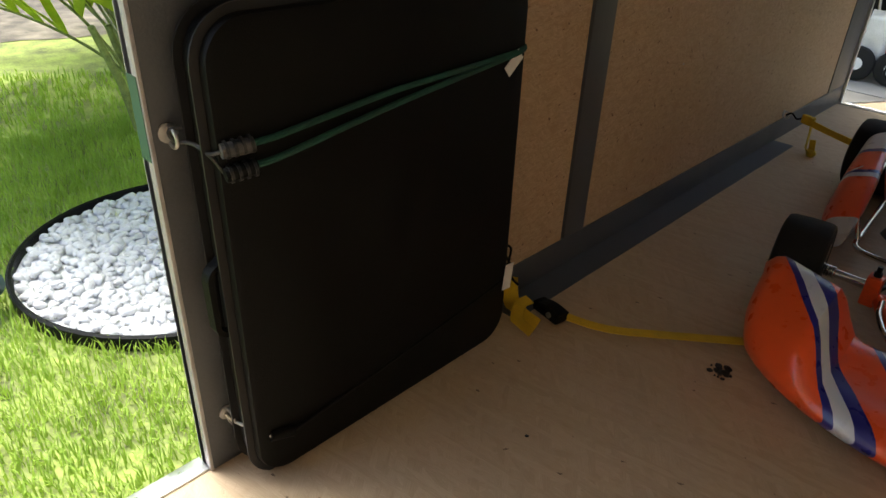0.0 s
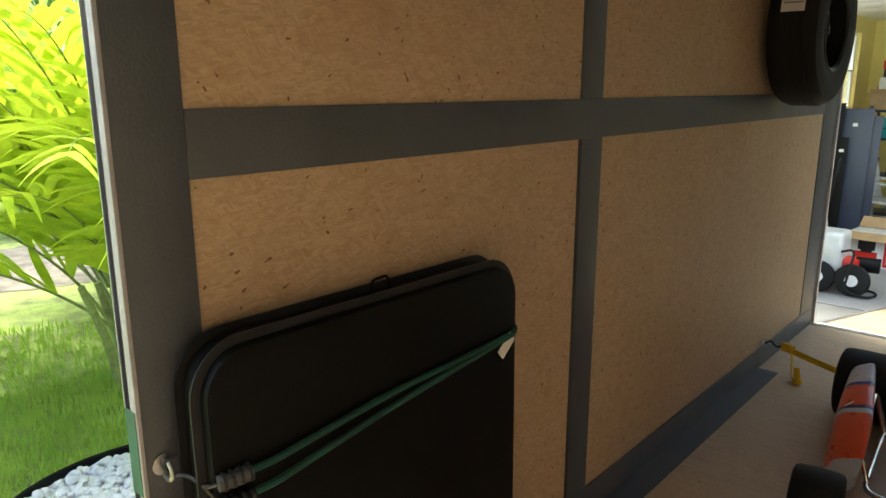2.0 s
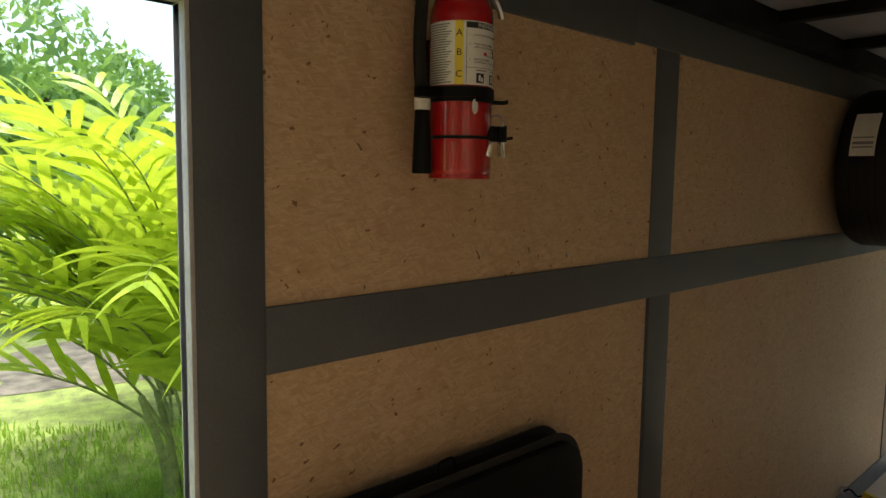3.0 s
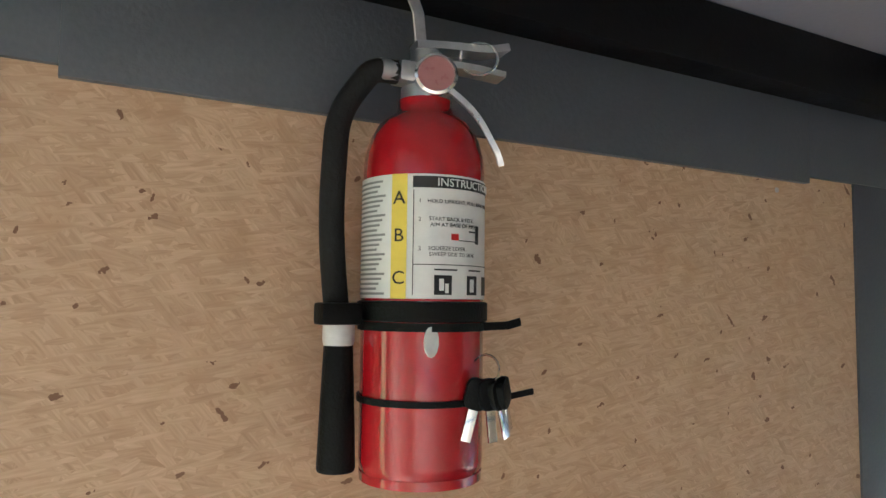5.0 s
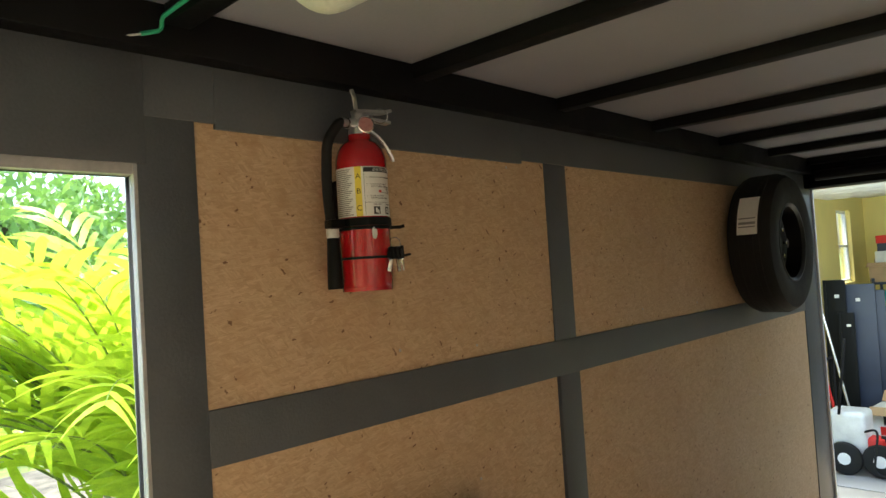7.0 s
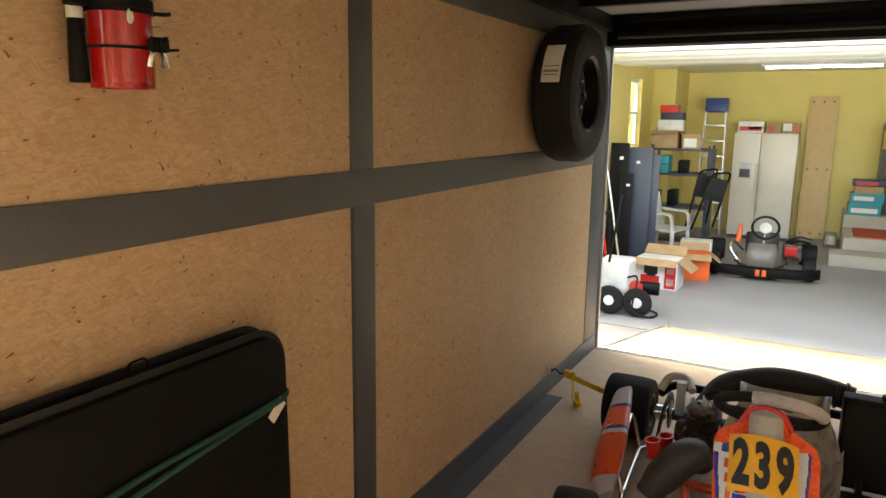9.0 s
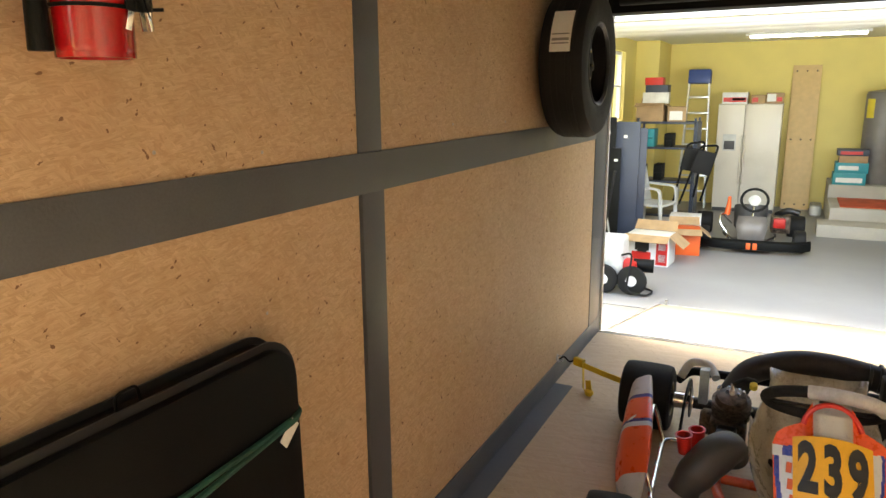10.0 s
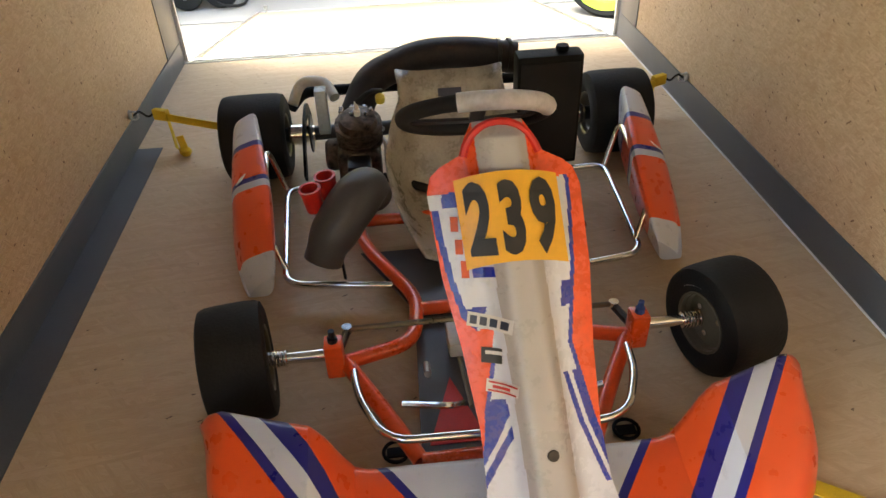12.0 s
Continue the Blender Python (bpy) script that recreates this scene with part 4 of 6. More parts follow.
# frame tubes
RF = 0.0175
for s in (-1, 1):
    part("main_rail", tube(fillet([(s * 0.315, 0.0, 0.10), (s * 0.16, 0.07, 0.075), (s * 0.14, 0.24, 0.06), (s * 0.27, 0.50, 0.055), (s * 0.30, 0.72, 0.055), (s * 0.30, 1.20, 0.06)], 0.06), RF, 12), M["frame_orange"], kart)
    part("front_rail", tube(fillet([(s * 0.315, 0.0, 0.10), (s * 0.24, -0.12, 0.075), (s * 0.17, -0.25, 0.06)], 0.06), RF, 12), M["frame_orange"], kart)
    part("yoke", box(s * 0.335 - 0.02, s * 0.335 + 0.02, -0.022, 0.022, 0.075, 0.165, 0.006), M["frame_orange"], kart)
    part("king_pin", lathe([(0.011, 0), (0.011, 0.012), (0.007, 0.013), (0.007, 0.03), (0.0, 0.03)], 8, pose(s * 0.335, 0, 0.165)), M["blue_plastic"] if s > 0 else M["steel_dark"], kart)
    stub = part("stub_axle", tube([(s * 0.345, 0.0, 0.129), (s * 0.47, 0.0, 0.129)], [0.014, 0.0115], 14), M["chrome"], kart)
    for k in range(6):
        x0 = s * (0.435 + 0.0075 * k)
        part("spacer", lathe([(0.017, 0), (0.0185, 0.0012), (0.0185, 0.0048), (0.017, 0.006)], 16, pose(x0, 0, 0.129, 0, 90 * s, 0)), M["chrome"], stub)
    part("steering_arm", tube([(s * 0.335, 0.0, 0.11), (s * 0.31, 0.09, 0.11)], 0.010, 8), M["steel_dark"], kart)
    part("tie_rod", tube([(s * 0.31, 0.09, 0.115), (s * 0.05, 0.075, 0.13)], 0.0068, 8), M["gold"], kart)
    part("rod_end", lathe([(0.012, -0.008), (0.012, 0.008), (0, 0.008)], 12, pose(s * 0.31, 0.09, 0.115)), M["chrome"], kart)
    # side bars and pedals
    part("side_bar", tube(fillet([(s * 0.20, 0.31, 0.055), (s * 0.475, 0.345, 0.06), (s * 0.495, 0.78, 0.09), (s * 0.31, 0.80, 0.07)], 0.05), 0.0095, 10), M["chrome"], kart)
    part("pod_stay", tube(fillet([(s * 0.475, 0.40, 0.065), (s * 0.515, 0.44, 0.17), (s * 0.54, 0.80, 0.23), (s * 0.495, 0.77, 0.09)], 0.05), 0.008, 10), M["chrome"], kart)
    part("front_bumper_bar", tube(fillet([(s * 0.295, -0.05, 0.12), (s * 0.285, -0.13, 0.125), (s * 0.235, -0.245, 0.125), (s * 0.02, -0.25, 0.125)], 0.06), 0.0085, 10), M["chrome"], kart)
    part("pedal", tube(fillet([(s * 0.06, -0.12, 0.07), (s * 0.10, -0.18, 0.13), (s * 0.20, -0.18, 0.15)], 0.03), 0.007, 8), M["chrome"], kart)
    part("spring", lathe([(0.008, 0), (0.008, 0.05)], 10, pose(s * 0.14, -0.02, 0.09, 70, 0, 0)), M["galv"], kart)
part("cross_tube", tube([(-0.14, 0.20, 0.06), (0.14, 0.20, 0.06)], RF, 12), M["frame_orange"], kart)
part("cross_tube", tube([(-0.29, 0.62, 0.055), (0.29, 0.62, 0.055)], RF, 12), M["frame_orange"], kart)
part("cross_tube", tube([(-0.17, -0.25, 0.06), (0.17, -0.25, 0.06)], RF, 12), M["frame_orange"], kart)
part("floor_tray", plate([(-0.17, -0.26), (0.17, -0.26), (0.15, 0.22), (0.28, 0.48), (-0.28, 0.48), (-0.15, 0.22)], "z", 0.036, 0.0405), M["grey_plastic"], kart)
part("tray_sticker", plate([(-0.15, -0.20), (-0.03, -0.20), (-0.09, -0.02)], "z", 0.0415, 0.0425), M["red_plastic"], kart, "red sticker on the tray")
part("brake_cylinder", box(-0.085, -0.045, 0.02, 0.12, 0.06, 0.10, 0.008), M["white_plastic"], kart)
part("brake_rod", tube([(-0.065, 0.0, 0.08), (-0.06, -0.16, 0.10)], 0.0045, 8), M["gold"], kart)
part("steering_column", tube([(0.0, 0.06, 0.10), (-0.005, 0.14, 0.52)], 0.010, 10), M["steel_dark"], kart)

# steering wheel
sm = pose(-0.01, 0.125, 0.605, -38, 0, 0)
sw = part("steering_wheel", tube([(0.14 * math.cos(a), 0.125 * math.sin(a) * (0.82 if math.sin(a) < 0 else 1), 0) for a in [2 * math.pi * k / 36 for k in range(36)]], 0.0155, 12, closed=True), M["black_fabric"], kart, "black suede rim", sm)
part("grip_sleeve", tube([(0.14 * math.cos(a), 0.125 * 0.82 * math.sin(a), 0) for a in [radians(-108 + 8 * k) for k in range(13)]], 0.0185, 12), M["sleeve"], sw, "silver padded sleeve")
for a in (20, 160, 270):
    part("spoke", tube([(0, 0, -0.012), (0.132 * math.cos(radians(a)), 0.11 * math.sin(radians(a)), 0)], 0.01, 8, flat=(0.014, 0.003)), M["steel_dark"], sw)

# front fairing with the number
TOP, BOT = Vector((-0.012, -0.115, 0.705)), Vector((0.04, -0.465, 0.135))
SD = (BOT - TOP)
SL = SD.length
NRM = Vector((0.0, SD.z, -SD.y)).normalized()
if NRM.z < 0:
    NRM = -NRM


def half_width(s):
    k = [(0.0, 0.040), (0.03, 0.052), (0.075, 0.066), (0.10, 0.10), (0.12, 0.116), (0.16, 0.125), (0.36, 0.122), (0.55, 0.108), (0.75, 0.100), (0.9, 0.105), (1.0, 0.12)]
    for (a, wa), (b, wb) in zip(k, k[1:]):
        if s <= b:
            return wa + (wb - wa) * (s - a) / (b - a)
    return k[-1][1]


def fairing(s, x):
    """A point of the fairing's face: s from top to bottom, x across."""
    ridge = 0.030 * math.exp(-(x / 0.042) ** 4) * min(1, s / 0.06 + 0.3)
    bow = 0.06 * max(0.0, s - 0.72) ** 2
    return TOP + SD * s + Vector((x, 0, 0)) + NRM * (ridge - 1.5 * x * x + bow)


rings = []
for i in range(241):
    s = i / 240
    w = half_width(s)
    xs = [w * (-1 + 2 * k / 110) for k in range(111)]
    front = [fairing(s, x) for x in xs]
    back = [p - NRM * 0.005 for p in front[::-1]]
    rings.append(front + back)
fb = loft(rings)


def livery(s, x):
    """Vinyl on the fairing: 0 white, 1 silver, 2 orange, 3 blue."""
    ax, e = abs(x), half_width(s) - abs(x)
    if ax < 0.040:
        return 1
    if s < 0.15:
        return 2
    if x < 0:
        if s < 0.185:
            return 3 if e > 0.022 else 0
        if s < 0.43:
            o = 0.004 + 0.055 * max(0.0, s - 0.25)
            if e < o:
                return 2
            if e < o + 0.010:
                return 3
            if 0.055 < e < 0.064 and s < 0.33 or (e > 0.05 and 0.335 < s < 0.36):
                return 3
            return 2 if e > 0.064 and s < 0.33 else 0
        if s < 0.485:
            return 2 if e < 0.014 + 0.5 * max(0, s - 0.45) else (3 if e < 0.060 - 0.5 * (s - 0.43) else 0)
        o = 0.060 - 0.045 * (s - 0.485) / 0.2 if s < 0.685 else 0.015 - 0.14 * (s - 0.685)
        if e < o:
            return 2
        if s < 0.66:
            return 3 if s > 0.54 and e < o + 0.007 else 0
        f = e + 0.42 * (s - 0.80)
        return 3 if s < 0.9 and (f < 0.010 or 0.020 < f < 0.034) and e < 0.052 else 0
    o = 0.020 + 0.05 * max(0.0, s - 0.2) if s < 0.55 else 0.0375 - 0.15 * (s - 0.55)
    if e < o:
        return 2
    if s > 0.62:
        f = e + 0.16 * (s - 0.8)
        return 3 if s < 0.92 - 0.6 * e and (f < 0.014 or 0.021 < f < 0.030) else 0
    if 0.40 < s < 0.46:
        return 3 if e < o + 0.022 else 0
    return 3 if e < o + 0.007 else 0


for f in fb.faces:
    c = f.calc_center_median() - TOP
    s = min(1.0, max(0.0, c.dot(SD) / SL ** 2))
    f.material_index = livery(s, c.x - SD.x * s)
fair = part("front_fairing", fb, M["vinyl_white"], kart, "white and orange fairing panel with blue lines")
for kind in ("vinyl_silver", "vinyl_orange", "vinyl_blue"):
    fair.data.materials.append(M[kind])
part("fairing_tip", tube([fairing(0.004 + 0.10 * (1 - math.cos(a)) / 1.0, 0.062 * math.sin(a)) + NRM * 0.001 for a in [radians(-75 + 15 * k) for k in range(11)]], 0.007, 8), M["red_plastic"], fair, "red tip edge")
part("fairing_bolt", lathe([(0.010, 0), (0.009, 0.003), (0, 0.004)], 12, Matrix.Translation(fairing(0.80, 0.005) + NRM * 0.001) @ NRM.to_track_quat("Z", "Y").to_matrix().to_4x4()), M["steel_dark"], fair)


def on_fairing(s0, x0, lift, angle=0.0, grow=1.0):
    ca, sa = math.cos(radians(angle)), math.sin(radians(angle))

    def warp(p):
        u, v = p.x * grow, p.y * grow
        u, v = u * ca - v * sa, u * sa + v * ca
        f = fairing(s0 - v / SL, x0 + u)
        return f + NRM * (lift + p.z)
    return warp


def on_plate(p, lift):
    """The number plate bridges the ridge: a gently crowned sheet."""
    x = p.x - 0.004
    return TOP + SD * (0.235 - p.y / SL) + Vector((x, 0, 0)) + NRM * (0.041 - 2.6 * x * x + lift + p.z)


pb = bmesh.new()
grid = [[pb.verts.new(on_plate(Vector((-0.080 + 0.160 * i / 16, -0.072 - 0.010 * (1 - ((i - 8) / 8) ** 2) * (-1) + 0.140 * j / 8, 0)), 0)) for i in range(17)] for j in range(9)]
for a, b in zip(grid, grid[1:]):
    for i in range(16):
        pb.faces.new((a[i], a[i + 1], b[i + 1], b[i]))
num = part("number_plate", pb, M["plate_yellow"], fair, "yellow number plate with black digits")
for ch, u in (("2", -0.050), ("3", 0.000), ("9", 0.050)):
    d = words(ch, 0.150, M["ink"], "digit", num, Matrix.Translation((u, 0.000, 0)) @ Matrix.Diagonal((0.52, 0.98, 1, 1)), 0.0006, lambda p: on_plate(p, 0.0024), 0.0068)
# vinyl marks on the fairing
for name, s0, x0, u0, u1, v0, v1, ang, mk in (("sponsor_patch", 0.475, -0.060, -0.034, 0.034, -0.012, 0.012, -14, "label"), ("sponsor_patch", 0.555, -0.064, -0.016, 0.016, -0.014, 0.012, -8, "ink"), ("sponsor_patch", 0.635, -0.056, -0.024, 0.024, -0.012, 0.010, -14, "label"), ("orange_mark", 0.235, -0.090, -0.006, 0.006, -0.012, 0.012, -5, "orange_plastic"), ("orange_mark", 0.29, -0.088, -0.006, 0.006, -0.012, 0.012, -5, "orange_plastic"), ("orange_mark", 0.345, -0.084, -0.006, 0.006, -0.014, 0.014, -5, "orange_plastic")):
    warp = on_fairing(s0, x0, 0.0016, ang)
    vb = bmesh.new()
    n = 6
    g = [[vb.verts.new(warp(Vector((u0 + (u1 - u0) * i / n, v0 + (v1 - v0) * j / n, 0)))) for i in range(n + 1)] for j in range(n + 1)]
    for a, b in zip(g, g[1:]):
        for i in range(n):
            vb.faces.new((a[i], a[i + 1], b[i + 1], b[i]))
    part(name, vb, M[mk], fair)
bars([(-0.030 + 0.0155 * k, -0.019 + 0.0155 * k, -0.007, 0.007) for k in range(4)], M["navy"], "sponsor_bar", fair, on_fairing(0.475, -0.060, 0.003, -14))
bars([(-0.010, 0.016, 0.001, 0.007)], M["label"], "sponsor_bar", fair, on_fairing(0.555, -0.064, 0.003, -8))
bars([(-0.021, 0.021, 0.004, 0.007), (-0.021, 0.021, -0.010, -0.007), (-0.014, 0.012, -0.004, 0.001)], M["red_plastic"], "sponsor_bar", fair, on_fairing(0.635, -0.056, 0.003, -14))

# nose bumper
rings = []
for i in range(49):
    u = -1 + 2 * i / 48
    au = abs(u)
    x = 0.562 * (1 if u > 0 else -1) * au ** 0.94
    end = max(0.0, (au - 0.90) / 0.10)
    yr = -0.305 + 0.09 * max(0.0, (au - 0.45) / 0.55) ** 1.2
    yf = -0.26 - 0.34 * (1 - au ** 2.1) ** 0.55 - 0.03 * (1 - end)
    k = min(1, max(0, (au - 0.48) / 0.15))
    wing = k * k * (3 - 2 * k)
    zt = 0.135 + 0.105 * wing + 0.012 * au - 0.045 * end ** 2
    zb = 0.045 + 0.05 * end
    pts = [(yr, zt - 0.012), (yr - 0.02, zt), (yr * 0.55 + yf * 0.45, zt - 0.025), (yf + 0.035, zt * 0.62 + zb * 0.38 + 0.01), (yf, zt * 0.42 + zb * 0.58), (yf + 0.004, zb + 0.022), (yf + 0.03, zb), (yr * 0.5 + yf * 0.5, zb + 0.01), (yr - 0.012, zb + 0.03), (yr, zb + 0.06)]
    rings.append([(x, y, z) for y, z in pts])
nb = loft(rings)
bmesh.ops.subdivide_edges(nb, edges=[e for e in nb.edges if abs(e.verts[0].co.x - e.verts[1].co.x) < 1e-5], cuts=1, smooth=0.6)
part("nose_bumper", nb, M["nose"], kart, "orange, blue and white moulded nose")

# side pods
for s in (-1, 1):
    rings = []
    for i in range(21):
        f = i / 20
        y = 0.30 + 0.60 * f
        e = 0.55 + 0.45 * math.sin(math.pi * min(0.5, max(f, 0.005))) ** 0.55
        cx = s * (0.528 + 0.088 * f ** 0.9)
        hw = 0.052 * e + 0.010 * math.sin(math.pi * f) - 0.008 * f
        z0, z1 = 0.055 + 0.02 * (1 - e), 0.10 + 0.165 * f ** 0.7 * e + 0.02 * e
        outl = []
        for k in range(22):
            a = 2 * math.pi * k / 22
            ca, sa = math.cos(a), math.sin(a)
            px, pz = abs(ca) ** 0.5 * (1 if ca > 0 else -1), abs(sa) ** 0.5 * (1 if sa > 0 else -1)
            outl.append((cx + hw * px - s * 0.012 * pz, (z0 + z1) / 2 + (z1 - z0) / 2 * pz - 0.022 * s * px * (pz > 0)))
        rings.append([(x, y, z) for x, z in outl])
    pd = part("side_pod", loft(rings), M["pod"], kart, "orange and white side pod with blue lines", pose(0, 0, 0))
    part("pod_mark", box(-0.012, 0.012, -0.02, 0.02, -0.001, 0.001), M["label"], pd, "pale sponsor mark", pose(s * 0.592, 0.62, 0.226, 0, s * 40, 10 * s))

# seat
rings = []
for i in range(15):
    f = i / 14
    if f < 0.45:
        y, z = 0.36 + 0.36 * f / 0.45, 0.075 - 0.02 * math.sin(math.pi * f / 0.45)
    else:
        g = (f - 0.45) / 0.55
        y, z = 0.70 + 0.16 * g ** 0.8 + 0.02 * g, 0.075 + 0.325 * g ** 1.2
    hw = 0.125 + 0.085 * math.sin(math.pi * min(1, f * 1.15)) ** 0.8 + (0.07 if f > 0.5 else 0) * (f - 0.5)
    side = 0.02 + 0.15 * math.sin(math.pi * min(1.0, f * 1.02)) ** 0.9
    up = Vector((0, -0.75, 0.65)) if f > 0.6 else Vector((0, -0.1 - 0.4 * f, 0.95))
    ring = []
    for k in range(15):
        v = -1 + 2 * k / 14
        lift = side * max(0, (abs(v) - 0.45) / 0.55) ** 2
        ring.append(Vector((0.018 + hw * (abs(v) ** 0.85) * (1 if v > 0 else -1), y, z)) + up * lift)
    rings.append(ring)
sb = loft(rings, cap=False, closed=False)
seat = part("seat", sb, M["seat"], kart, "grey fibreglass bucket seat")
sol = seat.modifiers.new("thick", "SOLIDIFY")
sol.thickness = 0.008
sol.offset = -1
part("seat_sticker", box(-0.035, 0.035, -0.012, 0.012, 0, 0.001), M["navy"], seat, "dark sponsor sticker", pose(0.018, 0.838, 0.345, 62, 0, 0))
part("seat_lettering", box(-0.075, 0.075, -0.006, 0.006, 0, 0.001), M["ink"], seat, "dark lettering bar", pose(0.018, 0.812, 0.30, 58, 0, 0))
part("seat_lettering", box(-0.045, 0.045, -0.006, 0.006, 0, 0.001), M["ink"], seat, "dark lettering bar", pose(0.02, 0.79, 0.265, 55, 0, 0))
for s in (-1, 1):
    part("seat_stay", tube([(s * 0.19, 0.80, 0.26), (s * 0.30, 1.02, 0.08)], 0.008, 8), M["galv"], kart)

# engine with silencer, coil and chain guard
eb = bmesh.new()
box(-0.365, -0.235, 0.78, 0.97, 0.075, 0.20, 0.02, eb, 3)
lathe([(0.055, 0.0), (0.06, 0.02), (0.06, 0.07), (0.052, 0.10), (0.03, 0.105), (0, 0.105)], 18, pose(-0.295, 0.86, 0.195, 18, 0, 0), eb)
lathe([(0.045, 0), (0.05, 0.01), (0.05, 0.035), (0.04, 0.045), (0, 0.045)], 18, pose(-0.36, 0.90, 0.14, 0, -90, 0), eb)
eng = part("engine", eb, M["engine"], kart, "dirty alloy two stroke engine", pose(0.035, -0.05, 0.02))
for k in range(6):
    part("cooling_fin", lathe([(0.045, 0), (0.07, 0.0005), (0.07, 0.0035), (0.045, 0.004)], 20, pose(-0.295, 0.86, 0.205, 18, 0, 0) @ pose(0, 0, 0.013 * k)), M["engine"], eng)
part("spark_plug", lathe([(0.010, 0), (0.010, 0.02), (0.006, 0.022), (0.005, 0.05), (0, 0.05)], 10, pose(-0.295, 0.83, 0.30, 18, 0, 0)), M["label"], eng, "white spark plug")
part("plug_cap", tube(fillet([(-0.295, 0.812, 0.345), (-0.25, 0.83, 0.37), (-0.22, 0.92, 0.33)], 0.03), 0.007, 8), M["rubber"], eng)
part("carburettor", box(-0.335, -0.265, 0.70, 0.775, 0.13, 0.20, 0.012), M["steel_dark"], eng)
for k in range(7):
    part("bolt", lathe([(0.007, 0), (0.007, 0.008), (0, 0.009)], 6, pose(-0.30 + 0.045 * math.cos(k * 0.9), 0.85 + 0.05 * math.sin(k * 0.9), 0.302 - 0.012 * math.sin(k), 18, 0, 0)), M["chrome"], eng)
part("ignition_coil", box(-0.408, -0.372, 0.93, 0.975, 0.20, 0.345, 0.005), mat("coil_blue", (0.45, 0.55, 0.62), 0.3), kart, "pale blue ignition module", pose(0.02, -0.02, 0.0))
part("yellow_cap", lathe([(0.014, 0), (0.014, 0.02), (0, 0.022)], 10, pose(-0.225, 0.88, 0.315, 20, 0, 0)), M["yellow_lab"], eng, "yellow plug cap")
part("chain_guard", tube(fillet([(-0.44, 0.82, 0.10), (-0.44, 0.95, 0.20), (-0.44, 1.12, 0.21), (-0.44, 1.20, 0.12)], 0.06), 0.02, 8, flat=(0.004, 0.02)), M["black_plastic"], kart)
part("sprocket", lathe([(0.03, 0), (0.062, 0.0), (0.065, 0.003), (0.062, 0.006), (0.03, 0.006)], 32, pose(-0.43, 1.05, 0.141, 0, 90, 0)), M["steel_dark"], kart)
part("white_hose", tube(fillet([(-0.47, 1.02, 0.26), (-0.44, 1.06, 0.32), (-0.36, 1.03, 0.33), (-0.33, 0.96, 0.30)], 0.05), 0.017, 10), M["white_plastic"], kart, "dull white breather hose")
part("exhaust_pipe", tube(fillet([(-0.27, 0.93, 0.25), (-0.22, 1.02, 0.33), (-0.05, 1.08, 0.375), (0.10, 1.08, 0.375), (0.26, 1.06, 0.35)], 0.12, 8), 0.05, 16), mat("sooty_pipe", (0.025, 0.018, 0.015), 0.6, vary=0.4, scale=20, bump=0.2), kart, "thick sooty black exhaust pipe")
for x in (0.20, 0.235):
    part("clamp", lathe([(0.052, -0.006), (0.056, -0.005), (0.056, 0.005), (0.052, 0.006)], 20, pose(x, 1.065, 0.357, 0, 95, 0), closed=True), M["steel_dark"], kart)
part("rear_bumper", tube(fillet([(-0.50, 1.20, 0.17), (-0.46, 1.26, 0.20), (0.46, 1.26, 0.20), (0.50, 1.20, 0.17)], 0.06), 0.02, 10), M["black_plastic"], kart)
rad = part("radiator", box(0.212, 0.408, 0.79, 0.86, 0.10, 0.452, 0.010), M["black_plastic"], kart, "black upright radiator")
part("cover", box(0.222, 0.398, 0.786, 0.790, 0.115, 0.43, 0.0015), M["black_fabric"], rad, "matt black blanking cover")
part("filler_cap", lathe([(0.018, 0), (0.02, 0.008), (0.018, 0.016), (0, 0.016)], 14, pose(0.35, 0.83, 0.452)), M["black_plastic"], rad)
part("radiator_hose", tube(fillet([(0.29, 0.80, 0.14), (0.29, 0.70, 0.09), (0.10, 0.62, 0.075), (-0.20, 0.76, 0.12)], 0.06), 0.013, 10), M["rubber"], kart)
part("battery", box(0.23, 0.33, 0.56, 0.70, 0.06, 0.135, 0.008), M["black_plastic"], kart)
for k in range(5):
    part("cable", tube(fillet([(0.24 + 0.02 * k, 0.56, 0.12), (0.26 + 0.02 * k, 0.48 - 0.015 * k, 0.15 - 0.01 * k), (0.20 + 0.03 * k, 0.44, 0.08), (0.12 + 0.02 * k, 0.5, 0.07)], 0.04), 0.004, 6), M["rubber"], kart)
# intake silencer with two red tubes
path = fillet([(-0.225, 0.52, 0.20), (-0.240, 0.475, 0.262), (-0.285, 0.415, 0.245), (-0.35, 0.375, 0.165), (-0.372, 0.36, 0.115)], 0.09, 7)
n = len(path)
ab = tube(path, [0.035 + 0.029 * math.sin(math.pi * min(0.82, 0.12 + 0.75 * i / (n - 1))) for i in range(n)], 20)
air = part("intake_silencer", ab, M["grey_plastic"], kart, "grey plastic intake silencer")
for dx in (0.0, 0.045):
    part("intake_tube", lathe([(0.022, 0), (0.025, 0.05), (0.029, 0.066), (0.022, 0.066), (0.018, 0.01), (0, 0.01)], 16, pose(-0.378 + dx * 0.8, 0.425 + dx * 1.3, 0.232, 4, -6, 0)), M["red_plastic"], air, "red intake tube")
part("intake_strap", tube(fillet([(-0.335, 0.40, 0.16), (-0.325, 0.375, 0.09), (-0.32, 0.345, 0.06)], 0.02), 0.01, 8, flat=(0.010, 0.003)), M["black_plastic"], air)


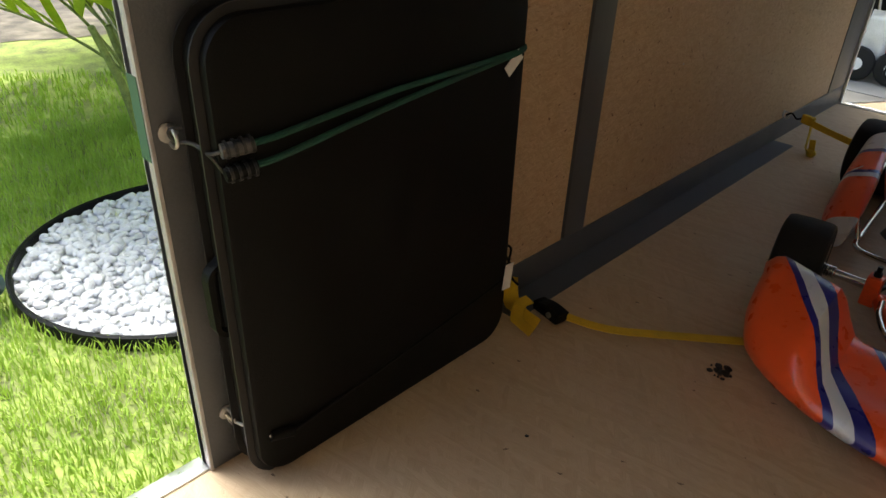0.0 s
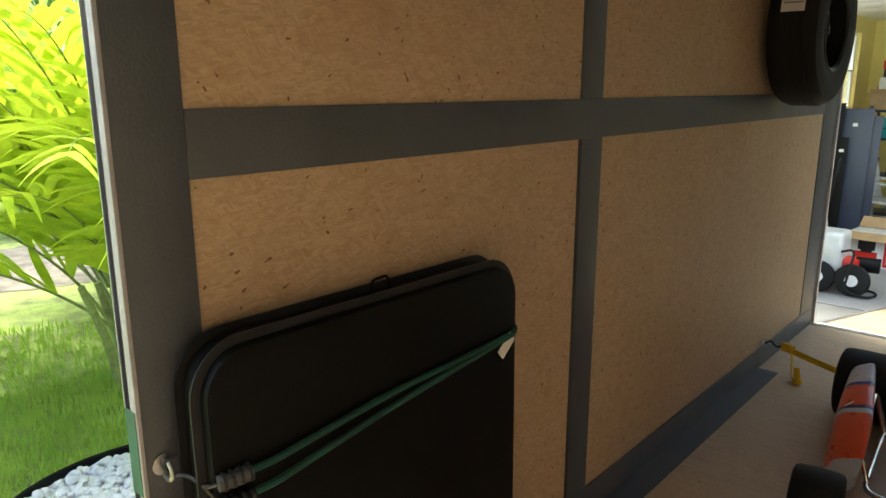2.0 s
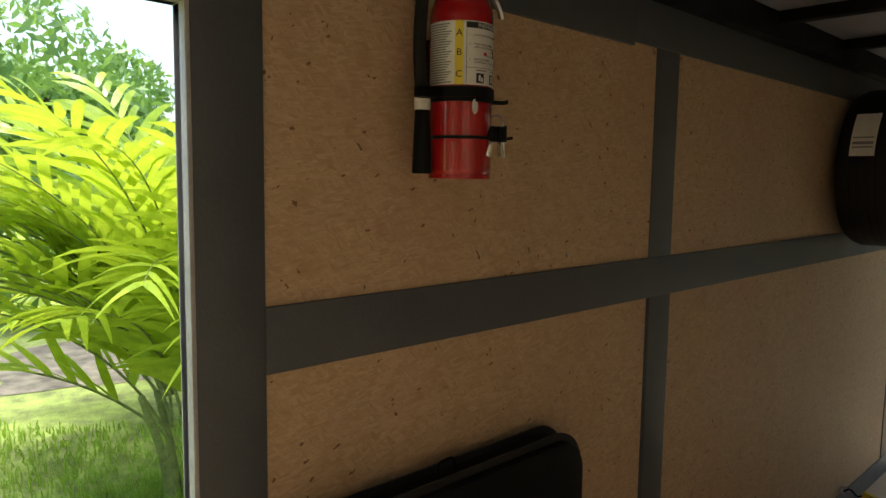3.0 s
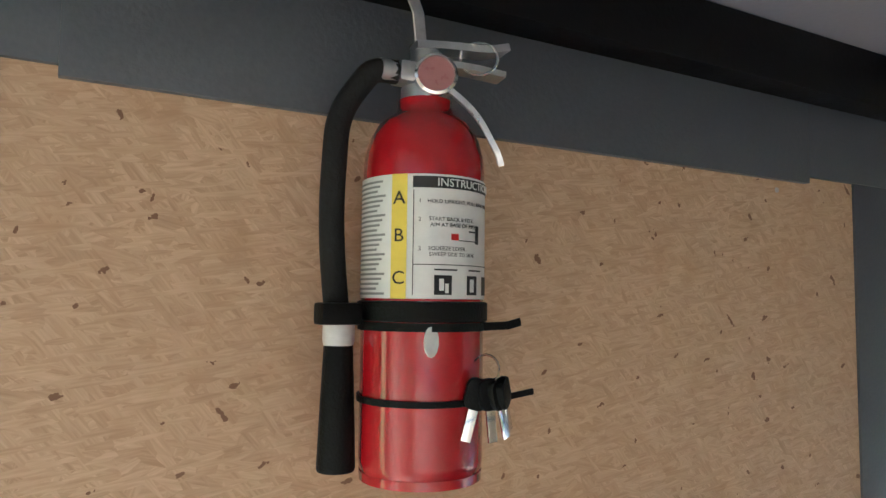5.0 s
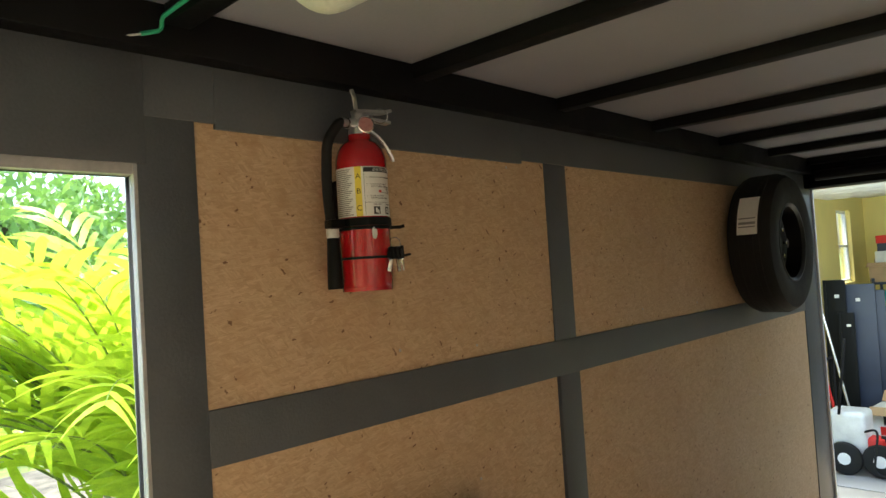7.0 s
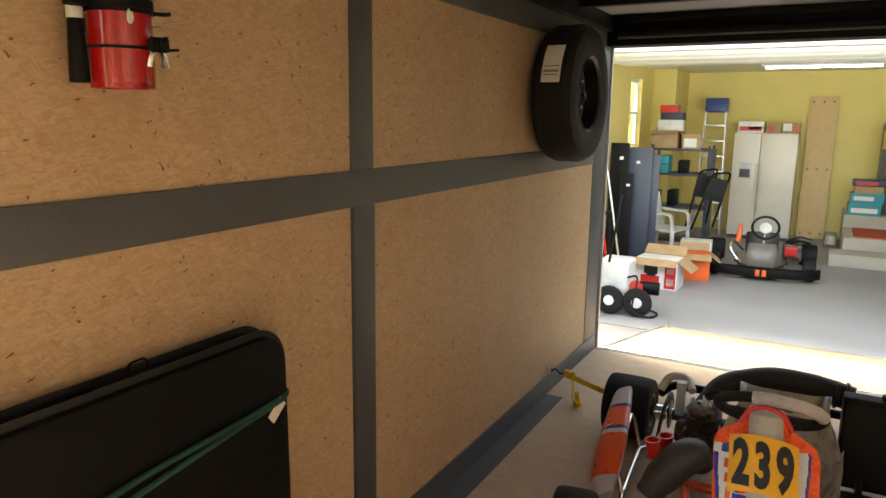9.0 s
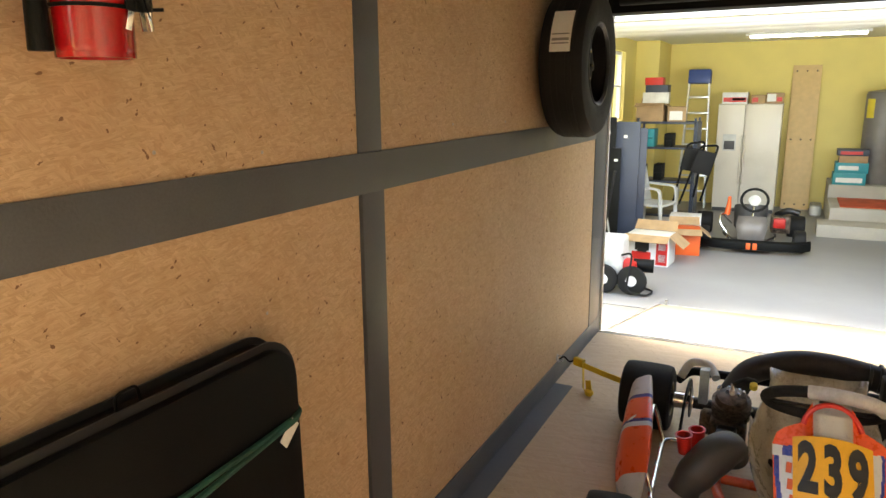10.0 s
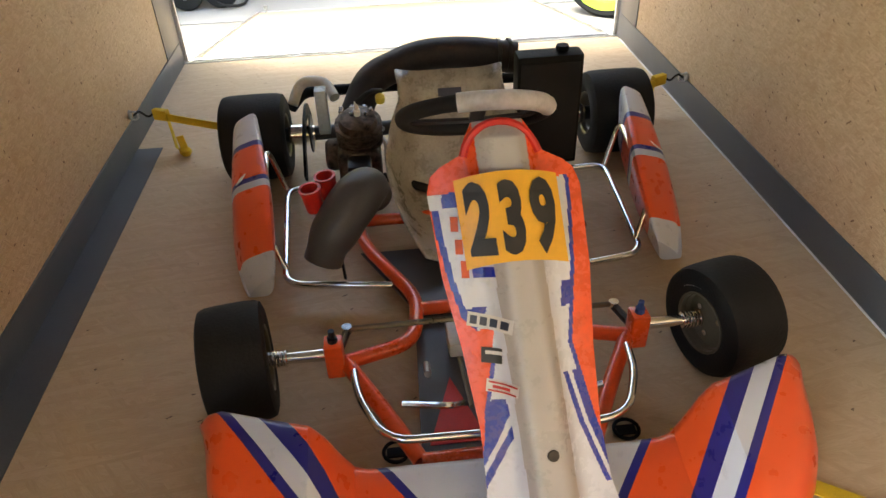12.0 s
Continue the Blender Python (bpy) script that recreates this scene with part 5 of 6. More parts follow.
# ---------------------------------------------------------------- tie-down straps
def ratchet(parent, m, name="ratchet"):
    r = part(name, box(-0.05, 0.05, -0.022, 0.022, -0.008, 0.02, 0.006), M["black_plastic"], parent, "black ratchet buckle", m)
    part("lever", tube(fillet([(-0.05, 0, 0.01), (0.0, 0, 0.028), (0.055, 0, 0.024)], 0.03), 0.01, 8, flat=(0.018, 0.004)), M["black_plastic"], r)
    part("spool", tube([(0.02, -0.026, 0.01), (0.02, 0.026, 0.01)], 0.009, 10), M["galv"], r)
    return r


def s_hook(parent, pts):
    return part("hook", tube(fillet(pts, 0.012), 0.004, 8), M["black_steel"], parent, "black coated hook")


st = thing("ratchet_strap", "yellow ratchet strap from the wall ring to the kart nose", "strap")
part("webbing", tube(fillet([(0.15, -0.335, 0.02), (0.30, -0.29, 0.012), (0.55, -0.10, 0.02), (0.80, 0.05, 0.055)], 0.1), 0.01, 8, flat=(0.016, 0.0014)), M["strap"], st, "taut yellow webbing")
ratchet(st, pose(0.155, -0.345, 0.022, 0, 0, -12))
s_hook(st, [(0.018, -0.435, 0.175), (0.03, -0.43, 0.205), (0.05, -0.415, 0.17), (0.055, -0.41, 0.12), (0.075, -0.40, 0.10)])
part("loose_webbing", tube(fillet([(0.05, -0.41, 0.12), (0.035, -0.385, 0.075), (0.04, -0.38, 0.02), (0.09, -0.40, 0.008), (0.16, -0.41, 0.006)], 0.03), 0.01, 8, flat=(0.024, 0.0014)), M["strap"], st, "bunched loose webbing")
part("loose_webbing", tube(fillet([(0.10, -0.37, 0.05), (0.09, -0.40, 0.045), (0.10, -0.43, 0.006), (0.17, -0.45, 0.004)], 0.03), 0.01, 8, flat=(0.02, 0.0014)), M["strap"], st)
for x, s, y in ((0.0, 1, 1.624), (W, -1, 1.63)):
    st = thing("ratchet_strap", "yellow ratchet strap from the wall eye bolt to the kart's rear", "strap")
    s_hook(st, [(x + s * 0.02, y, 0.125), (x + s * 0.045, y - 0.006, 0.145), (x + s * 0.075, y - 0.012, 0.12), (x + s * 0.10, y - 0.02, 0.138), (x + s * 0.115, y - 0.03, 0.13)])
    part("webbing", tube([(x + s * 0.105, y - 0.03, 0.135), (x + s * 0.25, y - 0.09, 0.125), (x + s * 0.45, y - 0.19, 0.125)], 0.01, 8, flat=(0.0014, 0.014)), M["strap"], st)
    part("cam_buckle", box(-0.03, 0.03, -0.012, 0.012, -0.02, 0.02, 0.005), M["strap"], st, "yellow cam buckle", pose(x + s * 0.13, y - 0.035, 0.138, 0, 0, -25 * s))
    part("loose_webbing", tube(fillet([(x + s * 0.15, y - 0.04, 0.13), (x + s * 0.16, y - 0.06, 0.07), (x + s * 0.165, y - 0.075, 0.012), (x + s * 0.20, y - 0.10, 0.02), (x + s * 0.19, y - 0.09, 0.075)], 0.025), 0.01, 8, flat=(0.013, 0.0014)), M["strap"], st)
    part("knot", lathe([(0.0, -0.014), (0.018, -0.010), (0.022, 0.0), (0.016, 0.012), (0.0, 0.015)], 10, pose(x + s * 0.20, y - 0.10, 0.018, 20, 10, 0)), M["strap"], st)
st = thing("ratchet_strap", "flat yellow strap lying on the floor beside the kart nose", "strap")
part("webbing", tube([(1.45, 0.06, 0.05), (1.60, 0.0, 0.012), (1.85, -0.16, 0.004), (2.05, -0.30, 0.05)], 0.01, 8, flat=(0.018, 0.0014)), M["strap"], st)
for s in (1.385, 0.90):
    ob = thing("tie_ring", "black ring hook on the floor under the kart nose", "hook", pose(s, 0.12, 0.006))
    part("ring", lathe([(0.026 + 0.004 * math.cos(a), 0.004 * math.sin(a)) for a in [2 * math.pi * k / 8 for k in range(8)]], 20, closed=True), M["black_steel"], ob)
    part("floor_plate", box(-0.02, 0.02, -0.012, 0.012, -0.005, 0.0, 0.001), M["black_steel"], ob)
scrap = thing("dirt_clump", "dark crumbled dirt on the plywood floor", "dirt", kind="stuff")
db = bmesh.new()
for k in range(26):
    a, d = rng.uniform(0, 6.28), rng.uniform(0, 0.035)
    lathe([(0.0, 0.0), (rng.uniform(0.003, 0.011), 0.001), (0.0, rng.uniform(0.003, 0.008))], 6, pose(0.60 + d * math.cos(a), -0.20 + d * math.sin(a), 0, 0, 0, rng.uniform(0, 90)), db)
for x, y in ((0.62, -1.10), (0.72, -1.16), (0.95, -1.05), (0.47, -1.02), (0.40, -0.75), (1.05, -0.7)):
    lathe([(0.0, 0.0), (rng.uniform(0.004, 0.008), 0.001), (0.0, 0.004)], 5, pose(x, y, 0), db)
part("clump", db, M["ink"], scrap)

# ---------------------------------------------------------------- things in the garage
fridge = thing("refrigerator", "cream side by side refrigerator against the yellow wall", "refrigerator", pose(-0.12, 10.12, GZ))
FW, FH = 0.90, 1.66
part("cabinet", box(0, FW, 0.06, 0.78, 0.02, FH, 0.01), M["cream"], fridge)
for x0, x1, hx in ((0.004, 0.385, 0.365), (0.393, FW - 0.004, 0.412)):
    dr = part("door", box(x0, x1, 0.0, 0.055, 0.06, FH - 0.01, 0.012), M["cream"], fridge)
    part("handle", tube(fillet([(hx, 0.0, 0.45), (hx, -0.04, 0.48), (hx, -0.04, 1.15), (hx, 0.0, 1.18)], 0.03), 0.011, 8), M["cream"], dr)
disp = part("dispenser", box(0.10, 0.29, -0.006, 0.001, 0.95, 1.20, 0.004), M["white_plastic"], fridge, "ice and water dispenser")
part("recess", box(0.12, 0.27, -0.009, -0.006, 0.97, 1.10, 0.002), M["grey_plastic"], disp)
part("kick_plate", box(0.01, FW - 0.01, 0.05, 0.06, 0.0, 0.055), M["grey_plastic"], fridge)


def carton(x, y, z, w, d, h, material, label, rot=0, flaps=False, marks=(), category="box"):
    ob = thing("cardboard_box" if material is M["cardboard"] else "carton", label, category, pose(x, y, z, 0, 0, rot))
    part("body", box(0, w, 0, d, 0, h, 0.004), material, ob)
    if flaps:
        part("flap", box(-0.01, w + 0.01, -d * 0.42, 0.0, -0.002, 0.004), M["cardboard"], ob, m=pose(0, 0, h + 0.004, 22, 0, 0))
        part("flap", box(0.0, w * 0.42, 0, d, -0.002, 0.004), M["cardboard"], ob, m=pose(w, 0, h + 0.004, 0, 38, 0))
        part("flap", box(0, w, 0.0, d * 0.45, -0.002, 0.004), M["cardboard"], ob, m=pose(0, d, h + 0.004, 35, 0, 0))
    for u0, u1, v0, v1, mk in marks:
        part("print", box(w * u0, w * u1, -0.003, -0.0005, h * v0, h * v1), M[mk], ob)
    return ob


carton(-0.08, 10.2, GZ + FH, 0.36, 0.30, 0.17, M["white"], "white and red carton on top of the refrigerator", 0, False, ((0.05, 0.95, 0.15, 0.55, "red_plastic"), (0.4, 0.9, 0.3, 0.5, "label")))
carton(0.33, 10.2, GZ + FH, 0.20, 0.28, 0.13, M["cardboard"], "small brown carton on the refrigerator", 0, False, ((0.1, 0.5, 0.2, 0.7, "red_plastic"),))
carton(0.54, 10.2, GZ + FH, 0.24, 0.28, 0.16, M["cardboard"], "brown and white carton on the refrigerator", 0, False, ((0.05, 0.55, 0.2, 0.9, "label"), (0.6, 0.9, 0.2, 0.6, "red_plastic")))
plank = solid("wooden_board", box(0, 0.40, 0, 0.035, 0, 2.24, 0.003), M["wood"], "tall pale pine board leaning on the yellow wall", "board", pose(0.86, 10.75, GZ, -4, 0, 0))
for x in (0.06, 0.20, 0.34):
    for z in (0.08, 1.1, 2.15):
        part("bolt_hole", lathe([(0.014, 0), (0.012, 0.002), (0, 0.002)], 8, pose(x, -0.001, z, 90, 0, 0)), M["ink"], plank)
ladder = thing("step_ladder", "aluminium step ladder with a blue top, folded by the wall", "ladder", pose(-0.62, 10.35, GZ, -5, 0, 0))
for x0, x1 in ((0.0, -0.07), (0.30, 0.37)):
    part("rail", tube([(x0, 0, 2.02), (x1, 0, 0.0)], 0.01, 8, flat=(0.022, 0.012)), M["alu"], ladder)
    part("back_rail", tube([(x0, 0.06, 2.0), (x1, 0.14, 0.0)], 0.01, 8, flat=(0.018, 0.010)), M["alu"], ladder)
for k in range(7):
    w = 0.07 * (1 - k / 7)
    part("step", box(-w, 0.30 + w, -0.04, 0.04, 0.25 + 0.25 * k, 0.28 + 0.25 * k, 0.004), M["alu"], ladder)
part("top_cap", box(-0.02, 0.32, -0.05, 0.12, 1.98, 2.20, 0.02), M["blue_plastic"], ladder, "blue plastic top cap")
heater = thing("water_heater", "grey cylindrical water heater on the raised platform", "water heater", pose(2.10, 10.45, 0.085))
part("tank", lathe([(0.235, 0), (0.245, 0.02), (0.245, 1.28), (0.225, 1.32), (0.10, 1.345), (0, 1.35)], 36), M["tank_grey"], heater)
part("warning_label", loft([[(0.247 * math.cos(a), 0.247 * math.sin(a), z) for a in [radians(205 + 5 * i) for i in range(7)]] for z in (0.95, 1.22)], cap=False, closed=False), M["yellow_lab"], heater, "yellow warning label")
part("pipe", tube(fillet([(0.0, 0.05, 1.34), (0.0, 0.05, 1.44), (0.28, 0.2, 1.44)], 0.05), 0.018, 8), M["yellow_lab"], heater)
platform = thing("platform", "concrete platform with two steps", "platform", kind="structure")
part("landing", box(1.48, 3.2, 10.0, GY1, GZ, 0.085, 0.01), M["step_concrete"], platform)
part("step", box(1.48, 2.75, 8.95, 9.998, GZ, -0.10, 0.01), M["step_concrete"], platform)
part("step", box(1.33, 2.75, 8.47, 8.948, GZ, -0.26, 0.01), M["step_concrete"], platform)
solid("door_mat", box(1.60, 2.48, 9.03, 9.93, -0.10, -0.085, 0.004), M["mat_red"], "rust red door mat on the concrete step", "mat")
carton(1.52, 10.04, 0.085, 0.42, 0.32, 0.17, M["teal"], "teal carton of bottles stacked on the platform", 0, False, ((0.1, 0.9, 0.2, 0.6, "label"),))
carton(1.54, 10.04, 0.255, 0.42, 0.32, 0.15, M["teal"], "teal carton of bottles stacked on another carton", 0, False, ((0.1, 0.7, 0.3, 0.7, "label"),))
carton(1.58, 10.04, 0.405, 0.36, 0.30, 0.10, M["cardboard"], "pinkish carton on the teal cartons", 0)
carton(1.55, 10.04, 0.505, 0.40, 0.30, 0.09, M["navy"], "dark carton with red print on the stack", 0, False, ((0.1, 0.8, 0.2, 0.7, "red_plastic"),))
for k, (x, y, z) in enumerate(((1.30, 10.2, GZ), (1.30, 10.4, GZ))):
    pc = thing("paint_can", "small metal paint can beside the concrete steps", "paint can", pose(x + 0.05, y, z), group="paint cans")
    part("can", lathe([(0.075, 0), (0.078, 0.004), (0.078, 0.17), (0.07, 0.175), (0, 0.17)], 18), M["galv"], pc)
    part("wrapper", lathe([(0.0788, 0.02), (0.0792, 0.021), (0.0792, 0.15), (0.0788, 0.151)], 18, closed=True), M["label"], pc)

# second kart, seen from its nose
k2 = thing("go_kart", "black and grey go-kart parked on the garage floor", "go-kart", pose(0.62, 7.15, GZ, 0, 0, 4))
rings = []
for i in range(25):
    u = -1 + 2 * i / 24
    au = abs(u)
    y = -0.12 + 0.16 * au ** 4
    rings.append([(0.63 * u, y + dy, 0.105 + dz) for dy, dz in ((-0.05, -0.04), (-0.06, 0.0), (-0.05, 0.045), (0.0, 0.065), (0.04, 0.04), (0.04, -0.04), (0.0, -0.055))])
part("bumper", loft(rings), M["black_plastic"], k2)
for x in (-0.05, 0.02):
    part("bumper_mark", box(x, x + 0.045, -0.186, -0.178, 0.07, 0.145, 0.002), M["orange_plastic"], k2, "orange bumper mark")
for x, y, r, w in ((-0.52, 0.18, 0.13, 0.13), (0.52, 0.18, 0.13, 0.13), (-0.55, 1.15, 0.14, 0.2), (0.55, 1.15, 0.14, 0.2)):
    wh = part("wheel", lathe([(0.05, -w * 0.42), (0.062, -w * 0.45), (0.05, 0), (0.062, w * 0.45), (0.05, w * 0.42)], 20, pose(x, y, r, 0, 90, 0)), M["galv"], k2)
    part("tyre", lathe(tyre_profile(r, w, 0.06), 28, pose(x, y, r, 0, 90, 0), closed=True), M["rubber"], wh)
for s in (-1, 1):
    part("frame_rail", tube(fillet([(s * 0.15, -0.05, 0.08), (s * 0.18, 0.4, 0.07), (s * 0.30, 0.7, 0.07), (s * 0.30, 1.25, 0.07)], 0.1), 0.015, 8), M["steel_dark"], k2)
    part("bumper_stay", tube([(s * 0.2, -0.05, 0.1), (s * 0.26, 0.15, 0.16)], 0.010, 8), M["chrome"], k2)
part("floor_pan", box(-0.2, 0.2, -0.05, 0.6, 0.045, 0.055), M["steel_dark"], k2)
part("seat", lathe([(0.0, 0.0), (0.14, 0.0), (0.19, 0.06), (0.20, 0.30), (0.195, 0.33), (0.185, 0.30), (0.16, 0.07), (0, 0.04)], 20, pose(0.0, 0.82, 0.10, -14, 0, 0)), M["grey_plastic"], k2)
part("front_panel", loft([[(x, y, z) for x in (-w, -w * 0.4, w * 0.4, w)] for y, z, w in ((0.05, 0.12, 0.14), (0.12, 0.30, 0.17), (0.18, 0.40, 0.15))], cap=False, closed=False), M["tank_grey"], k2).modifiers.new("thick", "SOLIDIFY").thickness = 0.006
part("steering_wheel", tube([(0.15 * math.cos(a), 0, 0.15 * math.sin(a)) for a in [2 * math.pi * k / 24 for k in range(24)]], 0.016, 8, closed=True), M["rubber"], k2, m=pose(0.02, 0.42, 0.56, -35, 0, 0))
part("wheel_hub", lathe([(0.07, 0), (0.07, 0.02), (0, 0.03)], 16, pose(0.02, 0.40, 0.55, 55, 0, 0)), M["white_plastic"], k2)
part("column", tube([(0, 0.2, 0.12), (0.02, 0.42, 0.55)], 0.01, 8), M["chrome"], k2)
part("safety_flag", tube([(-0.28, 0.35, 0.38), (-0.265, 0.36, 0.48), (-0.26, 0.36, 0.60)], [0.036, 0.03, 0.018], 10), M["orange_plastic"], k2, "orange marker cone")
part("engine", box(0.24, 0.46, 0.75, 1.02, 0.10, 0.32, 0.03), M["engine"], k2)
part("engine_cover", box(0.26, 0.40, 0.68, 0.80, 0.18, 0.30, 0.02), M["red_plastic"], k2, "red engine cover")
part("exhaust", tube(fillet([(0.3, 0.9, 0.32), (0.42, 0.8, 0.40), (0.55, 0.8, 0.36)], 0.05), 0.04, 10), M["steel_dark"], k2)
part("side_bar", tube(fillet([(-0.2, 0.25, 0.08), (-0.36, 0.25, 0.30), (-0.34, 0.32, 0.40), (-0.22, 0.8, 0.2)], 0.06), 0.012, 8), M["chrome"], k2)

# left side of the garage: cartons, chair, shelf, panels, washer
comp = carton(-0.585, 6.03, GZ, 0.46, 0.34, 0.33, M["white"], "open white and red carton with a printed compressor picture", -4, True, ((0.72, 0.98, 0.05, 0.95, "red_plastic"), (0.15, 0.6, 0.2, 0.45, "red_plastic"), (0.22, 0.55, 0.5, 0.8, "ink"), (0.28, 0.50, 0.42, 0.52, "ink"), (0.77, 0.94, 0.15, 0.4, "label"), (0.77, 0.94, 0.55, 0.75, "label")))
carton(-0.22, 6.65, GZ, 0.34, 0.30, 0.30, M["orange_plastic"], "orange carton on the garage floor", 10, True)
carton(-0.30, 7.1, GZ, 0.36, 0.3, 0.38, M["white"], "white carton with an open lid on the floor", 5, False, ((0.1, 0.4, 0.3, 0.5, "ink_grey"),))
chair = thing("patio_chair", "white plastic patio chair", "chair", pose(-0.62, 7.75, GZ, 0, 0, 75))
part("seat", plate(rounded(-0.25, 0.25, -0.24, 0.24, 0.06), "z", 0.41, 0.44, 0.008), M["white_plastic"], chair)
part("backrest", loft([[(x, 0.23 + 0.10 * f - 0.10 * (x / 0.25) ** 2, 0.43 + 0.45 * f) for x in (-0.24, -0.12, 0, 0.12, 0.24)] for f in (0, 0.35, 0.7, 1)], cap=False, closed=False), M["white_plastic"], chair).modifiers.new("thick", "SOLIDIFY").thickness = 0.02
for x in (-0.22, 0.22):
    for y in (-0.21, 0.21):
        part("leg", tube([(x, y, 0.42), (x * 1.15, y * 1.15, 0)], [0.028, 0.022], 8), M["white_plastic"], chair)
    part("armrest", tube(fillet([(x * 1.08, 0.22, 0.66), (x * 1.12, -0.2, 0.64), (x * 1.1, -0.22, 0.42)], 0.06), 0.02, 8, flat=(0.028, 0.012)), M["white_plastic"], chair)
shelf = thing("metal_shelf", "navy metal shelf unit loaded with cartons and tools", "shelf", pose(-0.99, 8.35, GZ))
for z in (0.15, 0.62, 1.08, 1.42):
    part("shelf_board", box(0, 0.78, 0, 0.45, z, z + 0.03, 0.003), M["navy"], shelf)
for x in (0.0, 0.75):
    for y in (0.0, 0.42):
        part("upright", box(x, x + 0.03, y, y + 0.03, 0, 1.5), M["navy"], shelf)
part("side_panel", box(0.782, 0.80, 0, 0.45, 0, 1.45), M["navy"], shelf)
carton(-1.02, 8.4, GZ + 1.45, 0.36, 0.3, 0.24, M["cardboard"], "brown open carton on the metal shelf", 0, True)
carton(-0.95, 8.45, GZ + 1.69, 0.34, 0.28, 0.15, M["white_plastic"], "grey storage carton on the shelf top", 4)
carton(-0.92, 8.45, GZ + 1.84, 0.30, 0.25, 0.10, M["navy"], "dark case on the stacked cartons", 0)
carton(-0.93, 8.45, GZ + 1.94, 0.24, 0.2, 0.10, M["red_plastic"], "orange red tool case on top of the stack", 0)
carton(-0.60, 8.42, GZ + 1.45, 0.24, 0.25, 0.20, M["cardboard"], "tilted brown carton with a white sheet", 14, False, ((0.1, 0.8, 0.1, 0.7, "label"),))
for k, (x, h) in enumerate(((-0.98, 0.2), (-0.86, 0.24), (-0.74, 0.22), (-0.62, 0.18))):
    tb = thing("tool_case", "dark plastic tool case on a metal shelf", "tool case", pose(x, 8.36, GZ + (1.11 if k % 2 else 0.65)), group="tool cases")
    part("case", box(0, 0.11, 0, 0.3, 0, h, 0.012), M["teal"] if k == 1 else M["black_plastic"], tb)
    part("grip", tube(fillet([(0.02, -0.002, h * 0.5), (0.02, -0.03, h * 0.5), (0.09, -0.03, h * 0.5), (0.09, -0.002, h * 0.5)], 0.01), 0.006, 6), M["rubber"], tb)
for k in range(2):
    hm = thing("folded_stool", "black folded stool leaning on the shelf", "stool", pose(-0.40 + 0.10 * k, 8.0 - 0.15 * k, GZ + 0.42, 12, 8 + 6 * k, 20))
    part("frame", tube(fillet([(0, 0, 0), (0, 0, 0.8), (0.2, 0, 0.86), (0.24, 0, 0.1)], 0.05), 0.014, 8), M["black_steel"], hm)
    part("pad", box(-0.02, 0.22, -0.02, 0.02, 0.45, 0.75, 0.012), M["black_fabric"], hm)
for k, (x, y, w, h, mk) in enumerate(((-1.06, 6.95, 0.38, 1.50, "navy"), (-1.15, 6.80, 0.22, 1.56, "black_plastic"), (-1.12, 7.10, 0.50, 1.42, "navy"), (-1.0, 6.72, 0.16, 1.2, "black_plastic"))):
    pn = thing("leaning_panel", "dark blue grey panel leaning on the garage wall", "panel", pose(x, y, GZ, -3, 0, 6), group="leaning panels")
    part("sheet", box(0, w, -0.012, 0.012, 0, h, 0.004), M[mk], pn)
    part("edge", box(0.0, 0.03, -0.02, -0.012, 0, h, 0.002), M["black_plastic"], pn)
    part("paper_mark", box(w * 0.5, w * 0.5 + 0.045, -0.0145, -0.0125, h * 0.87, h * 0.895), M["label"], pn, "small white paper mark")
for k, (y, r, c) in enumerate(((5.35, 0.016, "black_steel"), (5.45, 0.014, "red_plastic"), (5.9, 0.012, "alu"), (5.28, 0.02, "black_plastic"))):
    pole = thing("garden_tool", "long handled garden tool leaning on the wall", "tool", pose(-0.80, y, GZ), group="leaning tools")
    part("handle", tube([(0.12, 0, 0.0), (-0.2, 0.1, 1.45 + 0.05 * k)], r, 8), M[c], pole)
    part("head", box(0.06, 0.18, -0.06, 0.06, 0.0, 0.10, 0.01), M["steel_dark"], pole)
wash = thing("pressure_washer", "white and red pressure washer with black wheels and hose", "pressure washer", pose(-0.50, 4.95, GZ))
part("body", box(-0.16, 0.14, -0.14, 0.16, 0.16, 0.52, 0.05, None, 3), M["white_plastic"], wash)
part("pump", box(0.10, 0.26, -0.10, 0.10, 0.12, 0.30, 0.03), M["red_plastic"], wash)
part("motor", tube([(0.22, 0, 0.25), (0.40, 0.02, 0.25)], 0.065, 12), M["black_plastic"], wash)
part("handle", tube(fillet([(-0.14, -0.12, 0.5), (-0.14, -0.14, 0.95), (-0.14, 0.14, 0.95), (-0.14, 0.12, 0.5)], 0.06), 0.014, 8), M["black_steel"], wash)
for y, x in ((-0.19, -0.02), (0.19, -0.02), (-0.17, 0.24)):
    wh = part("wheel", lathe([(0.03, -0.025), (0.09, -0.03), (0.13, -0.022), (0.14, 0), (0.13, 0.022), (0.09, 0.03), (0.03, 0.025)], 20, pose(x, y, 0.14, 90, 0, 0)), M["rubber"], wash)
    part("hub", lathe([(0.05, -0.032), (0.05, 0.032), (0, 0.034)], 14, pose(x, y, 0.14, 90, 0, 0)), M["white"], wh)
part("hose", tube(fillet([(0.1, -0.1, 0.35), (0.25, -0.22, 0.42), (0.2, -0.25, 0.05), (0.38, -0.2, 0.015), (0.42, 0.0, 0.015), (0.25, 0.1, 0.02)], 0.08, 6), 0.010, 8), M["rubber"], wash)
part("lance", tube([(-0.05, -0.16, 0.5), (0.05, -0.2, 1.15)], 0.012, 8), M["black_steel"], wash)

